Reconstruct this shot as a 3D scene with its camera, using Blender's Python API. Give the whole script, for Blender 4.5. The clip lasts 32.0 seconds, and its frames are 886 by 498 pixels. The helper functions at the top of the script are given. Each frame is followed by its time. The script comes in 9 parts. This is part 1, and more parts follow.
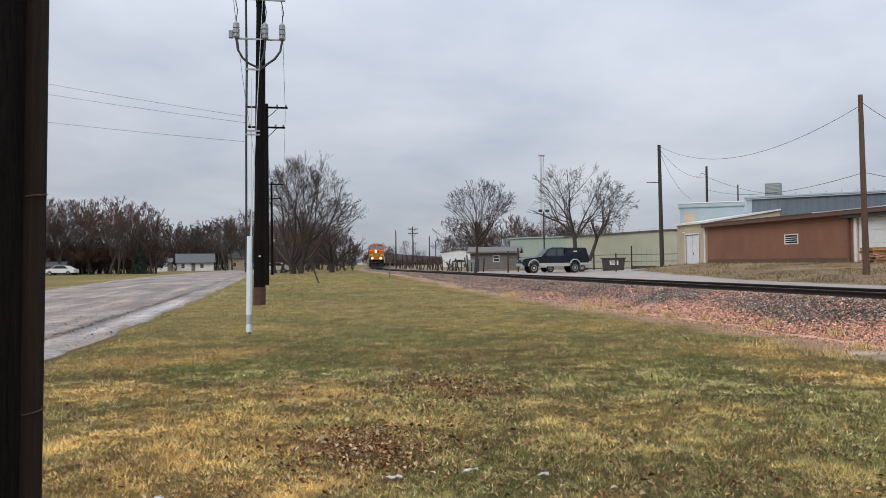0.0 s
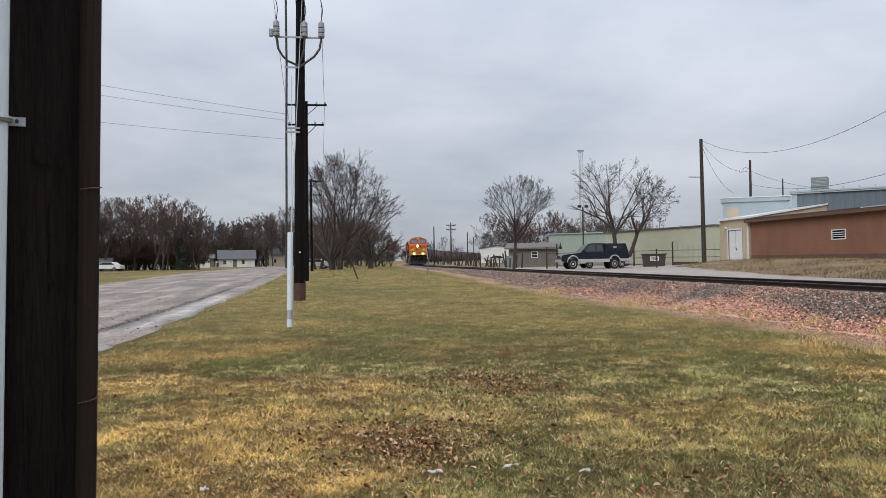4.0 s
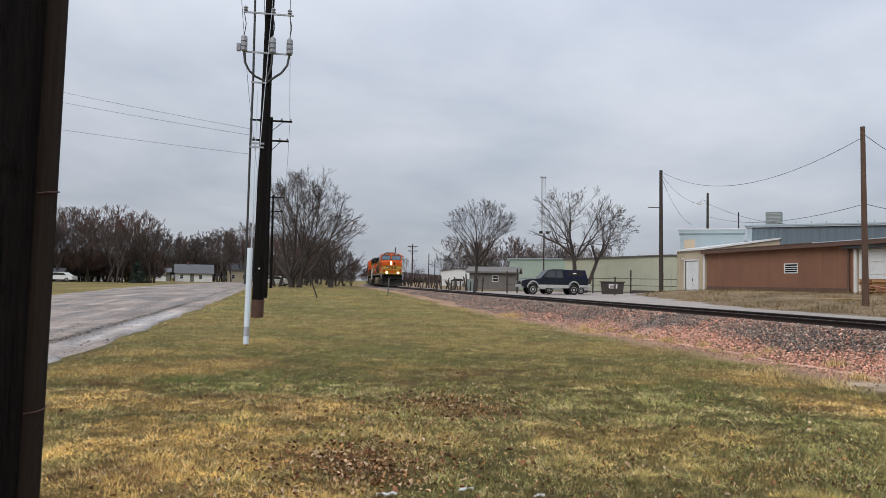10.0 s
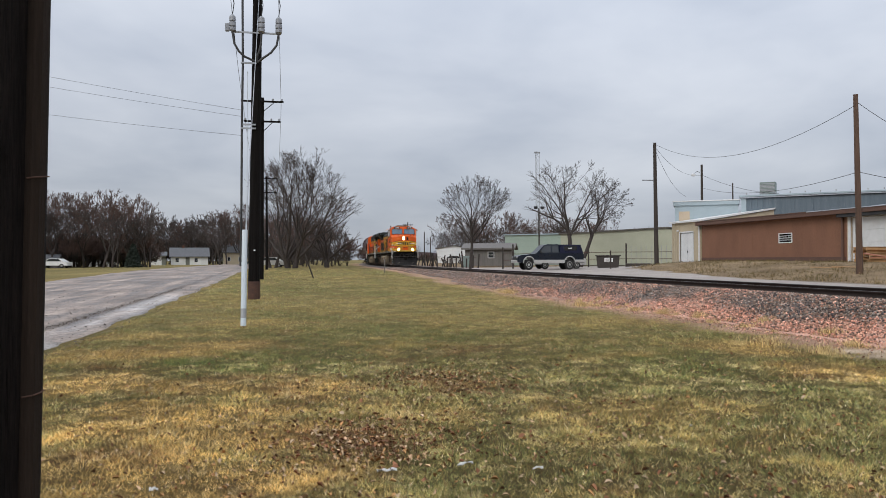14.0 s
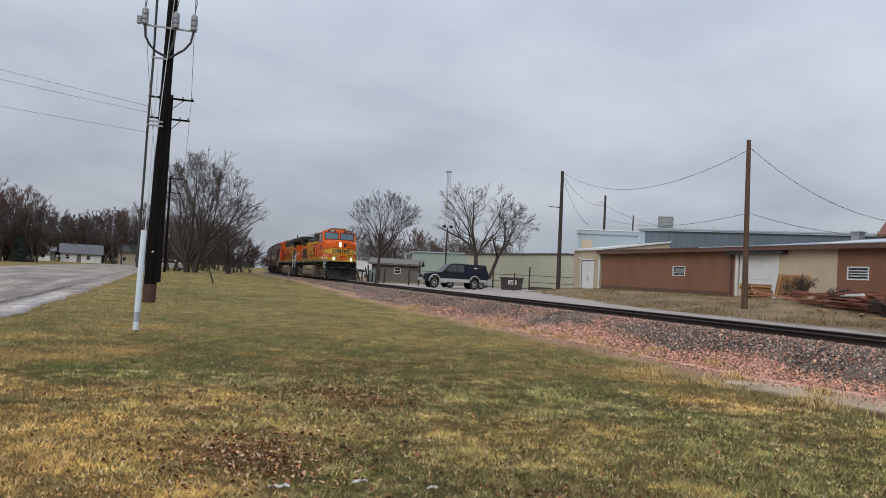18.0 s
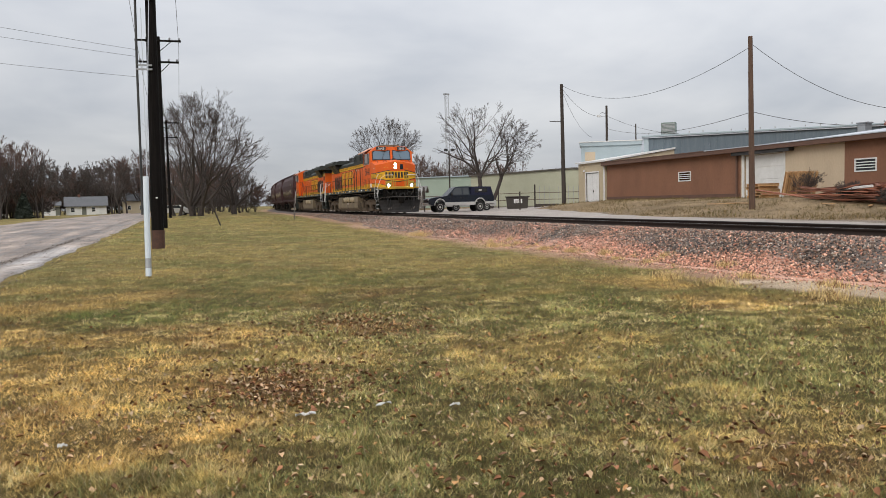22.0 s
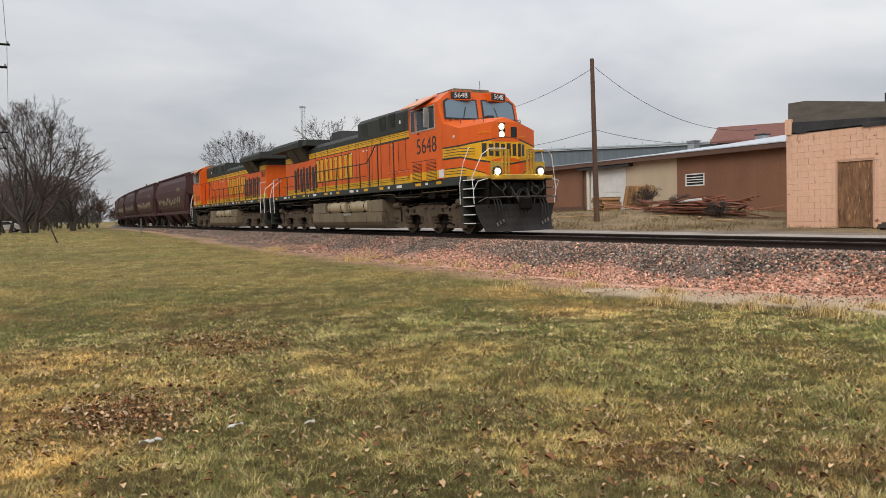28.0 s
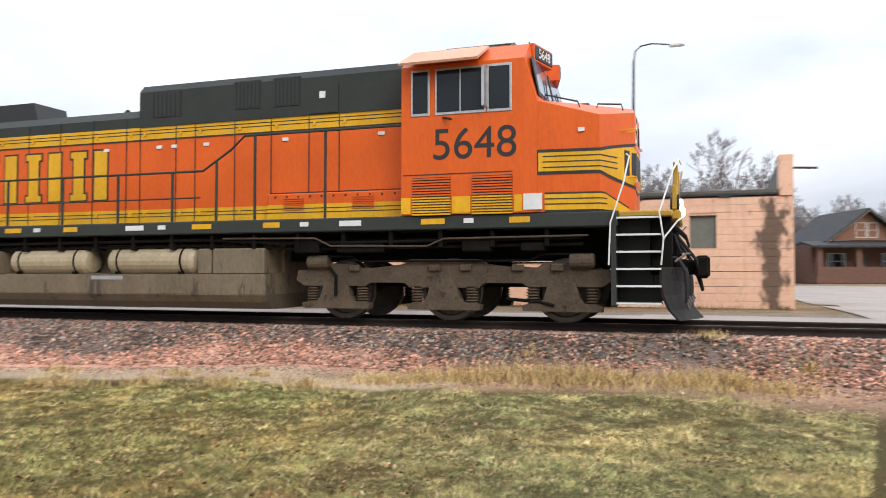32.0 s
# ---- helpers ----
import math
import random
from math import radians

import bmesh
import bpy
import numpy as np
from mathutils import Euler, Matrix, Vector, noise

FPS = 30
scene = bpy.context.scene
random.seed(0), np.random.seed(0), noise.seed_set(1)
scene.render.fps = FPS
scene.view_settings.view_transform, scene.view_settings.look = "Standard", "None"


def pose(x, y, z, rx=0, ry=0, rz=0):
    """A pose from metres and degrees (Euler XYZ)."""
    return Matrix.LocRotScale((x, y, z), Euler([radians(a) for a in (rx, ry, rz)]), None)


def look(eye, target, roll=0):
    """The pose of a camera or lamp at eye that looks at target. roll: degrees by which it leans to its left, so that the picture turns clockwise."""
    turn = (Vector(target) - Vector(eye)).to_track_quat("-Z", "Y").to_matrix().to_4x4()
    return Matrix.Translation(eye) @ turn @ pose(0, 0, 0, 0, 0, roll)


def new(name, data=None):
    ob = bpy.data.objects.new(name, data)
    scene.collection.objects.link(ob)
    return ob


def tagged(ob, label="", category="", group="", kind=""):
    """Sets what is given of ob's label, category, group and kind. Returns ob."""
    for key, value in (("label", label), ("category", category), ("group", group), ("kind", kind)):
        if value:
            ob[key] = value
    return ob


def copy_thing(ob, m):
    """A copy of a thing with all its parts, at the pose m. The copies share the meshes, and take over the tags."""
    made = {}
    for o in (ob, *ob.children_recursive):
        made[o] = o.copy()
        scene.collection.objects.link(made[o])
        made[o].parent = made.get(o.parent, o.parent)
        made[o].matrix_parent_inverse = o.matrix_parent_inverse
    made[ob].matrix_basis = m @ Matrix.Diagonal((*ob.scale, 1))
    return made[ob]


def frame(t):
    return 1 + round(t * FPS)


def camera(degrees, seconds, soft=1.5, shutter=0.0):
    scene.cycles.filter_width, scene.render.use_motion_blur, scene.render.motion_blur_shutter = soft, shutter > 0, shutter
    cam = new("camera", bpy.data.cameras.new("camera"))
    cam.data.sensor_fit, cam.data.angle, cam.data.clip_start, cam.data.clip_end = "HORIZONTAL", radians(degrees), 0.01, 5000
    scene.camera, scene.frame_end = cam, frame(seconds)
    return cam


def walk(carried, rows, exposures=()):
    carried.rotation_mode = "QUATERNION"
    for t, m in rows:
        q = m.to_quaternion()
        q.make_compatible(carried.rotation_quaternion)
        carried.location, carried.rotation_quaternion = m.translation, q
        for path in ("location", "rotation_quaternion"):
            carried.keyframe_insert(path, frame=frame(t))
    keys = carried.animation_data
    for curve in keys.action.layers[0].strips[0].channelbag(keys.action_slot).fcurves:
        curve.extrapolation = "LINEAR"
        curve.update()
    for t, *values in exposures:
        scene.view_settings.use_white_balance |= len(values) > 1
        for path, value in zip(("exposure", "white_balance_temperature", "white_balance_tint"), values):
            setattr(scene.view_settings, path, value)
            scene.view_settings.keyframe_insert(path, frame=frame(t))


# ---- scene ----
cam = camera(60.26, 32.0, soft=0.7, shutter=0.25)
PATH = [
    (0.0, pose(0.000, -0.000, 1.601, 91.070, 0.750, -11.200)),
    (0.5, pose(0.002, 0.005, 1.604, 90.816, 0.985, -10.895)),
    (1.0, pose(0.002, 0.003, 1.602, 90.968, 1.145, -10.439)),
    (1.5, pose(0.001, 0.000, 1.601, 91.194, 1.272, -9.395)),
    (2.0, pose(-0.003, 0.004, 1.597, 91.374, 1.286, -8.374)),
    (2.5, pose(-0.009, 0.000, 1.593, 90.790, 1.226, -8.594)),
    (3.0, pose(-0.011, 0.002, 1.592, 90.267, 1.240, -9.184)),
    (3.5, pose(-0.018, 0.006, 1.592, 90.721, 1.093, -8.874)),
    (5.5, pose(-0.000, 0.010, 1.593, 90.963, -0.047, -7.092)),
    (6.0, pose(-0.004, 0.003, 1.591, 91.180, -0.508, -7.448)),
    (6.5, pose(-0.014, -0.009, 1.592, 91.177, -0.282, -8.445)),
    (7.0, pose(-0.014, -0.006, 1.590, 91.008, 0.268, -9.120)),
    (7.5, pose(-0.024, 0.004, 1.587, 90.903, -0.075, -9.620)),
    (8.0, pose(-0.031, 0.011, 1.586, 90.748, 0.164, -10.289)),
    (8.5, pose(-0.035, 0.015, 1.589, 91.041, -0.033, -10.667)),
    (9.0, pose(-0.035, 0.008, 1.588, 91.548, -0.487, -11.442)),
    (9.5, pose(-0.025, 0.006, 1.590, 92.001, -0.917, -11.903)),
    (10.0, pose(-0.021, 0.013, 1.585, 92.462, -1.041, -11.298)),
    (10.5, pose(-0.018, 0.007, 1.582, 91.723, -0.632, -10.890)),
    (11.0, pose(-0.017, 0.013, 1.581, 91.410, -0.282, -9.982)),
    (11.5, pose(-0.023, 0.020, 1.581, 91.314, 0.244, -9.459)),
    (12.0, pose(-0.024, 0.022, 1.580, 90.405, 0.426, -10.321)),
    (12.5, pose(-0.021, 0.014, 1.580, 90.405, 0.555, -11.014)),
    (13.0, pose(-0.021, 0.006, 1.582, 90.466, 0.523, -11.180)),
    (13.5, pose(-0.018, -0.000, 1.581, 90.559, 0.422, -11.350)),
    (14.0, pose(-0.014, 0.003, 1.581, 90.779, 0.268, -11.598)),
    (14.5, pose(-0.013, -0.005, 1.584, 90.905, 0.172, -11.666)),
    (15.0, pose(-0.021, -0.014, 1.582, 91.046, -0.078, -12.050)),
    (15.5, pose(-0.026, -0.007, 1.581, 90.966, -0.304, -12.745)),
    (17.5, pose(-0.029, -0.013, 1.573, 91.614, -1.103, -13.302)),
    (17.6, pose(-0.029, -0.013, 1.573, 95.737, -4.271, -11.298)),
    (17.7, pose(-0.029, -0.013, 1.573, 94.190, -5.606, -13.024)),
    (17.8, pose(-0.029, -0.013, 1.573, 93.197, -5.543, -16.364)),
    (17.9, pose(-0.029, -0.013, 1.573, 92.317, -4.416, -17.988)),
    (18.0, pose(-0.028, -0.011, 1.599, 92.107, -3.043, -18.648)),
    (18.5, pose(-0.011, -0.009, 1.595, 90.871, 0.484, -16.704)),
    (19.0, pose(-0.013, -0.017, 1.585, 88.205, 0.685, -15.560)),
    (19.5, pose(-0.016, 0.000, 1.580, 86.788, 0.794, -15.565)),
    (20.0, pose(-0.018, -0.011, 1.573, 86.699, 1.999, -15.958)),
    (20.5, pose(-0.019, -0.006, 1.569, 86.390, 1.805, -16.574)),
    (21.0, pose(-0.024, 0.004, 1.569, 86.280, 1.512, -17.420)),
    (21.5, pose(-0.031, 0.005, 1.571, 86.526, 1.404, -17.939)),
    (22.0, pose(-0.030, 0.016, 1.572, 86.442, 1.391, -18.257)),
    (22.5, pose(-0.029, 0.015, 1.568, 85.684, 1.780, -18.609)),
    (23.0, pose(-0.032, 0.016, 1.571, 85.065, 1.951, -19.206)),
    (23.5, pose(-0.030, 0.019, 1.567, 84.753, 1.918, -20.001)),
    (24.0, pose(-0.027, 0.011, 1.579, 84.429, 1.840, -21.778)),
    (24.5, pose(-0.018, 0.016, 1.576, 82.665, 1.274, -22.819)),
    (26.5, pose(-0.012, -0.017, 1.585, 86.636, 0.869, -24.796)),
    (27.0, pose(-0.015, -0.030, 1.586, 87.356, 0.974, -25.837)),
    (27.5, pose(-0.009, -0.022, 1.587, 87.445, 1.616, -27.222)),
    (28.0, pose(0.002, -0.036, 1.580, 87.183, 1.702, -28.801)),
    (28.5, pose(0.007, -0.042, 1.587, 87.999, 1.253, -30.227)),
    (29.0, pose(-0.003, -0.060, 1.598, 88.440, 0.728, -32.287)),
    (29.5, pose(0.004, -0.056, 1.610, 86.956, 1.362, -34.923)),
    (30.0, pose(-0.014, -0.052, 1.613, 86.320, 0.148, -38.262)),
    (30.5, pose(-0.014, -0.056, 1.624, 87.346, -0.451, -43.855)),
    (31.0, pose(-0.033, -0.086, 1.617, 88.089, -0.088, -50.914)),
    (31.5, pose(-0.059, -0.123, 1.627, 89.744, -0.410, -59.746)),
    (32.0, pose(-0.078, -0.161, 1.634, 91.900, -0.033, -71.476)),
]
walk(cam, PATH, exposures=[(0.0, 0.0, 6500, 10), (5.5, 0.0, 6500, 10), (8.0, -0.07, 6500, 10), (14.0, -0.05, 6500, 10), (17.4, 0.0, 6500, 10), (18.0, -0.22, 6450, 10), (18.8, 0.0, 6500, 10), (20.5, 0.12, 6700, 10), (24.0, 0.09, 7150, 10), (28.4, 0.06, 7100, 10), (29.0, -0.06, 6650, 10), (29.6, 0.16, 7150, 10), (30.4, 0.28, 7150, 10), (31.0, 0.42, 7100, 10), (31.6, 0.50, 6850, 10), (32.0, 0.54, 6650, 10)])

# ---- sky and sun: an overcast winter day ----
world = bpy.data.worlds.new("overcast_sky")
scene.world = world
world.use_nodes = True
wt = world.node_tree
WL = wt.links.new
bg = wt.nodes["Background"]
sky = wt.nodes.new("ShaderNodeTexSky")
sky.sky_type, sky.sun_disc, sky.sun_elevation, sky.sun_rotation = "NISHITA", False, radians(32), radians(200)
gen = wt.nodes.new("ShaderNodeTexCoord")
sep = wt.nodes.new("ShaderNodeSeparateXYZ")
WL(gen.outputs["Generated"], sep.inputs[0])


def wmath(op, a, b):
    n = wt.nodes.new("ShaderNodeMath")
    n.operation = op
    for i, v in enumerate((a, b)):
        if isinstance(v, (int, float)):
            n.inputs[i].default_value = v
        else:
            WL(v, n.inputs[i])
    return n.outputs[0]


up_z = wmath("MAXIMUM", sep.outputs[2], 0.0)
flat = wmath("ADD", up_z, 0.22)
comb = wt.nodes.new("ShaderNodeCombineXYZ")
WL(wmath("DIVIDE", sep.outputs[0], flat), comb.inputs[0])
WL(wmath("DIVIDE", sep.outputs[1], flat), comb.inputs[1])
cloud = wt.nodes.new("ShaderNodeTexNoise")
cloud.inputs["Scale"].default_value, cloud.inputs["Detail"].default_value, cloud.inputs["Roughness"].default_value = 1.15, 5.0, 0.5
cloud.inputs["Distortion"].default_value = 0.25
WL(comb.outputs[0], cloud.inputs["Vector"])
ramp = wt.nodes.new("ShaderNodeValToRGB")
ramp.color_ramp.elements[0].position, ramp.color_ramp.elements[0].color = 0.30, (0.41, 0.455, 0.54, 1)
ramp.color_ramp.elements[1].position, ramp.color_ramp.elements[1].color = 0.70, (0.64, 0.675, 0.74, 1)
WL(cloud.outputs["Fac"], ramp.inputs[0])
lift = wmath("ADD", wmath("MULTIPLY", up_z, 1.75), 0.74)
scale_sky = wt.nodes.new("ShaderNodeVectorMath")
scale_sky.operation = "SCALE"
WL(ramp.outputs[0], scale_sky.inputs[0])
WL(wmath("MULTIPLY", lift, wmath("ADD", wmath("MULTIPLY", sep.outputs[0], 0.11), 0.98)), scale_sky.inputs["Scale"])
thin = wt.nodes.new("ShaderNodeVectorMath")
thin.operation = "MULTIPLY_ADD"
thin.inputs[1].default_value = (0.006, 0.006, 0.006)
WL(sky.outputs[0], thin.inputs[0])
WL(scale_sky.outputs[0], thin.inputs[2])
WL(thin.outputs[0], bg.inputs["Color"])
bg.inputs["Strength"].default_value = 1.0

sun = new("sun", bpy.data.lights.new("sun", "SUN"))
sun.data.energy, sun.data.angle, sun.data.color = 1.35, radians(32), (1.0, 0.97, 0.93)
sun.matrix_basis = look((-48, -36, 46), (0, 10, 0))

# ---- materials ----
def nodes_of(name):
    m = bpy.data.materials.new(name)
    m.use_nodes = True
    t = m.node_tree
    return m, t, t.nodes["Principled BSDF"]


def put(t, kind, **values):
    n = t.nodes.new(kind)
    for k, v in values.items():
        if k in n.inputs:
            n.inputs[k].default_value = v
    return n


def mat(name, c1, c2, scale=3.0, fine=40.0, rough=0.8, bump=0.15, metal=0.0, vary=0.0, spots=None, spot_at=0.62, depth=0.02, stretch=(1, 1, 1), spec=0.5):
    """Two colours mixed at two scales, with a fine bump; optional spots of a third colour; vary: random value per object."""
    m, t, b = nodes_of(name)
    L = t.links.new
    co = put(t, "ShaderNodeTexCoord")
    mp = put(t, "ShaderNodeMapping", Scale=stretch)
    L(co.outputs["Object"], mp.inputs["Vector"])
    big = put(t, "ShaderNodeTexNoise", Scale=scale, Detail=4.0, Roughness=0.6)
    sm = put(t, "ShaderNodeTexNoise", Scale=fine, Detail=5.0, Roughness=0.7)
    for n in (big, sm):
        L(mp.outputs[0], n.inputs["Vector"])
    add = put(t, "ShaderNodeMath")
    add.operation = "ADD"
    L(big.outputs["Fac"], add.inputs[0])
    L(sm.outputs["Fac"], add.inputs[1])
    ramp = put(t, "ShaderNodeMapRange")
    ramp.inputs["From Min"].default_value, ramp.inputs["From Max"].default_value = 0.75, 1.25
    L(add.outputs[0], ramp.inputs["Value"])
    mix = put(t, "ShaderNodeMix")
    mix.data_type = "RGBA"
    mix.inputs[6].default_value, mix.inputs[7].default_value = (*c1, 1), (*c2, 1)
    L(ramp.outputs[0], mix.inputs[0])
    out = mix.outputs[2]
    if spots:
        sp = put(t, "ShaderNodeTexNoise", Scale=scale * 1.7, Detail=6.0, Roughness=0.75)
        L(mp.outputs[0], sp.inputs["Vector"])
        r2 = put(t, "ShaderNodeMapRange")
        r2.inputs["From Min"].default_value, r2.inputs["From Max"].default_value = spot_at, spot_at + 0.06
        L(sp.outputs["Fac"], r2.inputs["Value"])
        m2 = put(t, "ShaderNodeMix")
        m2.data_type = "RGBA"
        m2.inputs[7].default_value = (*spots, 1)
        L(r2.outputs[0], m2.inputs[0])
        L(out, m2.inputs[6])
        out = m2.outputs[2]
    if vary:
        info = put(t, "ShaderNodeObjectInfo")
        hsv = put(t, "ShaderNodeHueSaturation")
        r3 = put(t, "ShaderNodeMapRange")
        r3.inputs["To Min"].default_value, r3.inputs["To Max"].default_value = 1 - vary, 1 + vary
        L(info.outputs["Random"], r3.inputs["Value"])
        L(r3.outputs[0], hsv.inputs["Value"])
        L(out, hsv.inputs["Color"])
        out = hsv.outputs[0]
    L(out, b.inputs["Base Color"])
    b.inputs["Metallic"].default_value = metal
    b.inputs["Specular IOR Level"].default_value = spec
    rr = put(t, "ShaderNodeMapRange")
    rr.inputs["To Min"].default_value, rr.inputs["To Max"].default_value = max(0.02, rough - 0.12), min(1.0, rough + 0.12)
    L(sm.outputs["Fac"], rr.inputs["Value"])
    L(rr.outputs[0], b.inputs["Roughness"])
    if bump:
        bp = put(t, "ShaderNodeBump", Strength=bump, Distance=depth)
        L(sm.outputs["Fac"], bp.inputs["Height"])
        L(bp.outputs[0], b.inputs["Normal"])
    return m


def attr_mat(name, rough=0.9, fine=60.0, bump=0.3, spec=0.25, island=0.0, depth=0.02, swing=0.28):
    """Colour from the mesh's own 'tint' attribute, broken up by grain (and by piece)."""
    m, t, b = nodes_of(name)
    L = t.links.new
    at = put(t, "ShaderNodeAttribute")
    at.attribute_name = "tint"
    co = put(t, "ShaderNodeTexCoord")
    n = put(t, "ShaderNodeTexNoise", Scale=fine, Detail=6.0, Roughness=0.75)
    L(co.outputs["Object"], n.inputs["Vector"])
    r = put(t, "ShaderNodeMapRange")
    r.inputs["From Min"].default_value, r.inputs["From Max"].default_value = 0.3, 0.7
    r.inputs["To Min"].default_value, r.inputs["To Max"].default_value = 1 - swing, 1 + swing
    L(n.outputs["Fac"], r.inputs["Value"])
    hsv = put(t, "ShaderNodeHueSaturation")
    L(at.outputs["Color"], hsv.inputs["Color"])
    out = r.outputs[0]
    if island:
        g = put(t, "ShaderNodeNewGeometry")
        r2 = put(t, "ShaderNodeMapRange")
        r2.inputs["To Min"].default_value, r2.inputs["To Max"].default_value = 1 - island, 1 + island
        L(g.outputs["Random Per Island"], r2.inputs["Value"])
        mu = put(t, "ShaderNodeMath")
        mu.operation = "MULTIPLY"
        L(out, mu.inputs[0])
        L(r2.outputs[0], mu.inputs[1])
        out = mu.outputs[0]
    L(out, hsv.inputs["Value"])
    L(hsv.outputs[0], b.inputs["Base Color"])
    b.inputs["Roughness"].default_value = rough
    b.inputs["Specular IOR Level"].default_value = spec
    if bump:
        bp = put(t, "ShaderNodeBump", Strength=bump, Distance=depth)
        L(n.outputs["Fac"], bp.inputs["Height"])
        L(bp.outputs[0], b.inputs["Normal"])
    return m


def glow(name, c, strength):
    m, t, b = nodes_of(name)
    b.inputs["Base Color"].default_value = (*c, 1)
    b.inputs["Emission Color"].default_value = (*c, 1)
    b.inputs["Emission Strength"].default_value = strength
    return m


def pane_mat(name, c, rough=0.05, spec=0.8):
    m, t, b = nodes_of(name)
    n = put(t, "ShaderNodeTexNoise", Scale=1.5, Detail=3.0)
    r = put(t, "ShaderNodeMapRange")
    r.inputs["To Min"].default_value, r.inputs["To Max"].default_value = rough, rough + 0.12
    t.links.new(n.outputs["Fac"], r.inputs["Value"])
    t.links.new(r.outputs[0], b.inputs["Roughness"])
    b.inputs["Base Color"].default_value = (*c, 1)
    b.inputs["Specular IOR Level"].default_value = spec
    return m


M = {}
M["orange"] = mat("orange_paint", (0.72, 0.122, 0.013), (0.60, 0.092, 0.011), 1.3, 22, 0.42, 0.04, spec=0.28, stretch=(1, 1, 0.35), spots=(0.40, 0.085, 0.035), spot_at=0.70)
M["faded"] = mat("faded_orange_paint", (0.70, 0.37, 0.25), (0.60, 0.28, 0.18), 1.3, 22, 0.6, 0.04, spec=0.25, spots=(0.45, 0.2, 0.12), spot_at=0.64)
M["yellow"] = mat("yellow_paint", (0.76, 0.41, 0.016), (0.58, 0.30, 0.014), 1.6, 26, 0.45, 0.04, spec=0.28, stretch=(1, 1, 0.4), spots=(0.35, 0.2, 0.05), spot_at=0.69)
M["green"] = mat("dark_green_paint", (0.030, 0.034, 0.031), (0.042, 0.046, 0.041), 1.2, 18, 0.65, 0.05, spots=(0.085, 0.08, 0.068), spot_at=0.69, spec=0.22)
M["trim"] = mat("black_paint", (0.012, 0.012, 0.012), (0.022, 0.021, 0.02), 3, 30, 0.5, 0.05)
M["under"] = mat("grimy_underframe", (0.004, 0.0035, 0.003), (0.012, 0.010, 0.008), 4, 30, 0.9, 0.2, spec=0.12)
M["truck"] = mat("dusty_cast_steel", (0.112, 0.082, 0.056), (0.060, 0.044, 0.031), 2.2, 24, 0.9, 0.25, spec=0.2, spots=(0.035, 0.027, 0.020), spot_at=0.60)
M["tank"] = mat("dusty_grey_tank", (0.20, 0.155, 0.098), (0.105, 0.08, 0.05), 1.4, 26, 0.6, 0.12, stretch=(1, 1, 0.3), spots=(0.06, 0.047, 0.036), spot_at=0.57)
M["steel"] = mat("worn_wheel_steel", (0.09, 0.075, 0.065), (0.17, 0.15, 0.135), 5, 30, 0.5, 0.1, metal=0.7)
M["rail"] = mat("rusty_rail_steel", (0.020, 0.014, 0.012), (0.036, 0.025, 0.020), 4, 40, 0.75, 0.1, spec=0.2)
M["railtop"] = mat("polished_rail_head", (0.10, 0.095, 0.09), (0.15, 0.145, 0.14), 4, 40, 0.3, 0.03, metal=0.9)
M["whitep"] = mat("white_paint", (0.74, 0.74, 0.73), (0.60, 0.60, 0.58), 3, 30, 0.55, 0.05, spots=(0.35, 0.33, 0.29), spot_at=0.72)
M["alu"] = mat("aluminium_frame", (0.55, 0.55, 0.55), (0.42, 0.42, 0.42), 5, 40, 0.38, 0.05, metal=0.7)
M["cabglass"] = pane_mat("cab_glass", (0.012, 0.016, 0.019), 0.05, 0.35)
# bluish sky reflection put into the windshield's base colour
M["windshield"] = pane_mat("sky_tinted_windshield", (0.11, 0.18, 0.24))
M["lamp"] = glow("headlight_glow", (1.0, 0.78, 0.42), 60.0)
M["lamp_dim"] = glow("headlight_top_glow", (1.0, 0.82, 0.50), 30.0)
M["hopper"] = mat("oxide_red_hopper_paint", (0.060, 0.017, 0.017), (0.038, 0.013, 0.013), 0.9, 14, 0.62, 0.08, stretch=(1, 1, 0.25), spots=(0.10, 0.06, 0.055), spot_at=0.69)
M["oldwood"] = mat("weathered_pole_wood", (0.028, 0.021, 0.017), (0.056, 0.043, 0.034), 2.5, 26, 0.85, 0.5, stretch=(6, 6, 0.35), spots=(0.020, 0.014, 0.011), spot_at=0.60)
M["nearwood"] = mat("tarred_post_wood", (0.004, 0.0033, 0.0032), (0.036, 0.026, 0.022), 3.0, 34, 0.8, 0.9, stretch=(9, 9, 0.4), spots=(0.004, 0.003, 0.003), spot_at=0.60, depth=0.03, spec=0.12)
M["darkpole"] = mat("creosoted_pole_wood", (0.004, 0.0035, 0.003), (0.012, 0.010, 0.009), 2.5, 26, 0.85, 0.5, stretch=(6, 6, 0.35), spec=0.1)
M["moulding"] = mat("dark_brown_moulding", (0.020, 0.013, 0.009), (0.036, 0.024, 0.017), 3, 30, 0.85, 0.5, stretch=(8, 8, 0.4), spec=0.15)
M["brownwood"] = mat("brown_pole_wood", (0.130, 0.074, 0.048), (0.070, 0.042, 0.029), 2.5, 26, 0.85, 0.5, stretch=(6, 6, 0.35))
M["plank"] = mat("reddish_lumber", (0.33, 0.125, 0.068), (0.15, 0.058, 0.038), 2.0, 22, 0.8, 0.3, vary=0.5, stretch=(1, 6, 6))
M["palletwood"] = mat("pale_pallet_wood", (0.52, 0.32, 0.155), (0.37, 0.21, 0.10), 3, 24, 0.8, 0.3, vary=0.3)
M["pvc"] = mat("grey_white_conduit", (0.62, 0.68, 0.72), (0.52, 0.58, 0.62), 2, 20, 0.45, 0.04, stretch=(1, 1, 0.3))
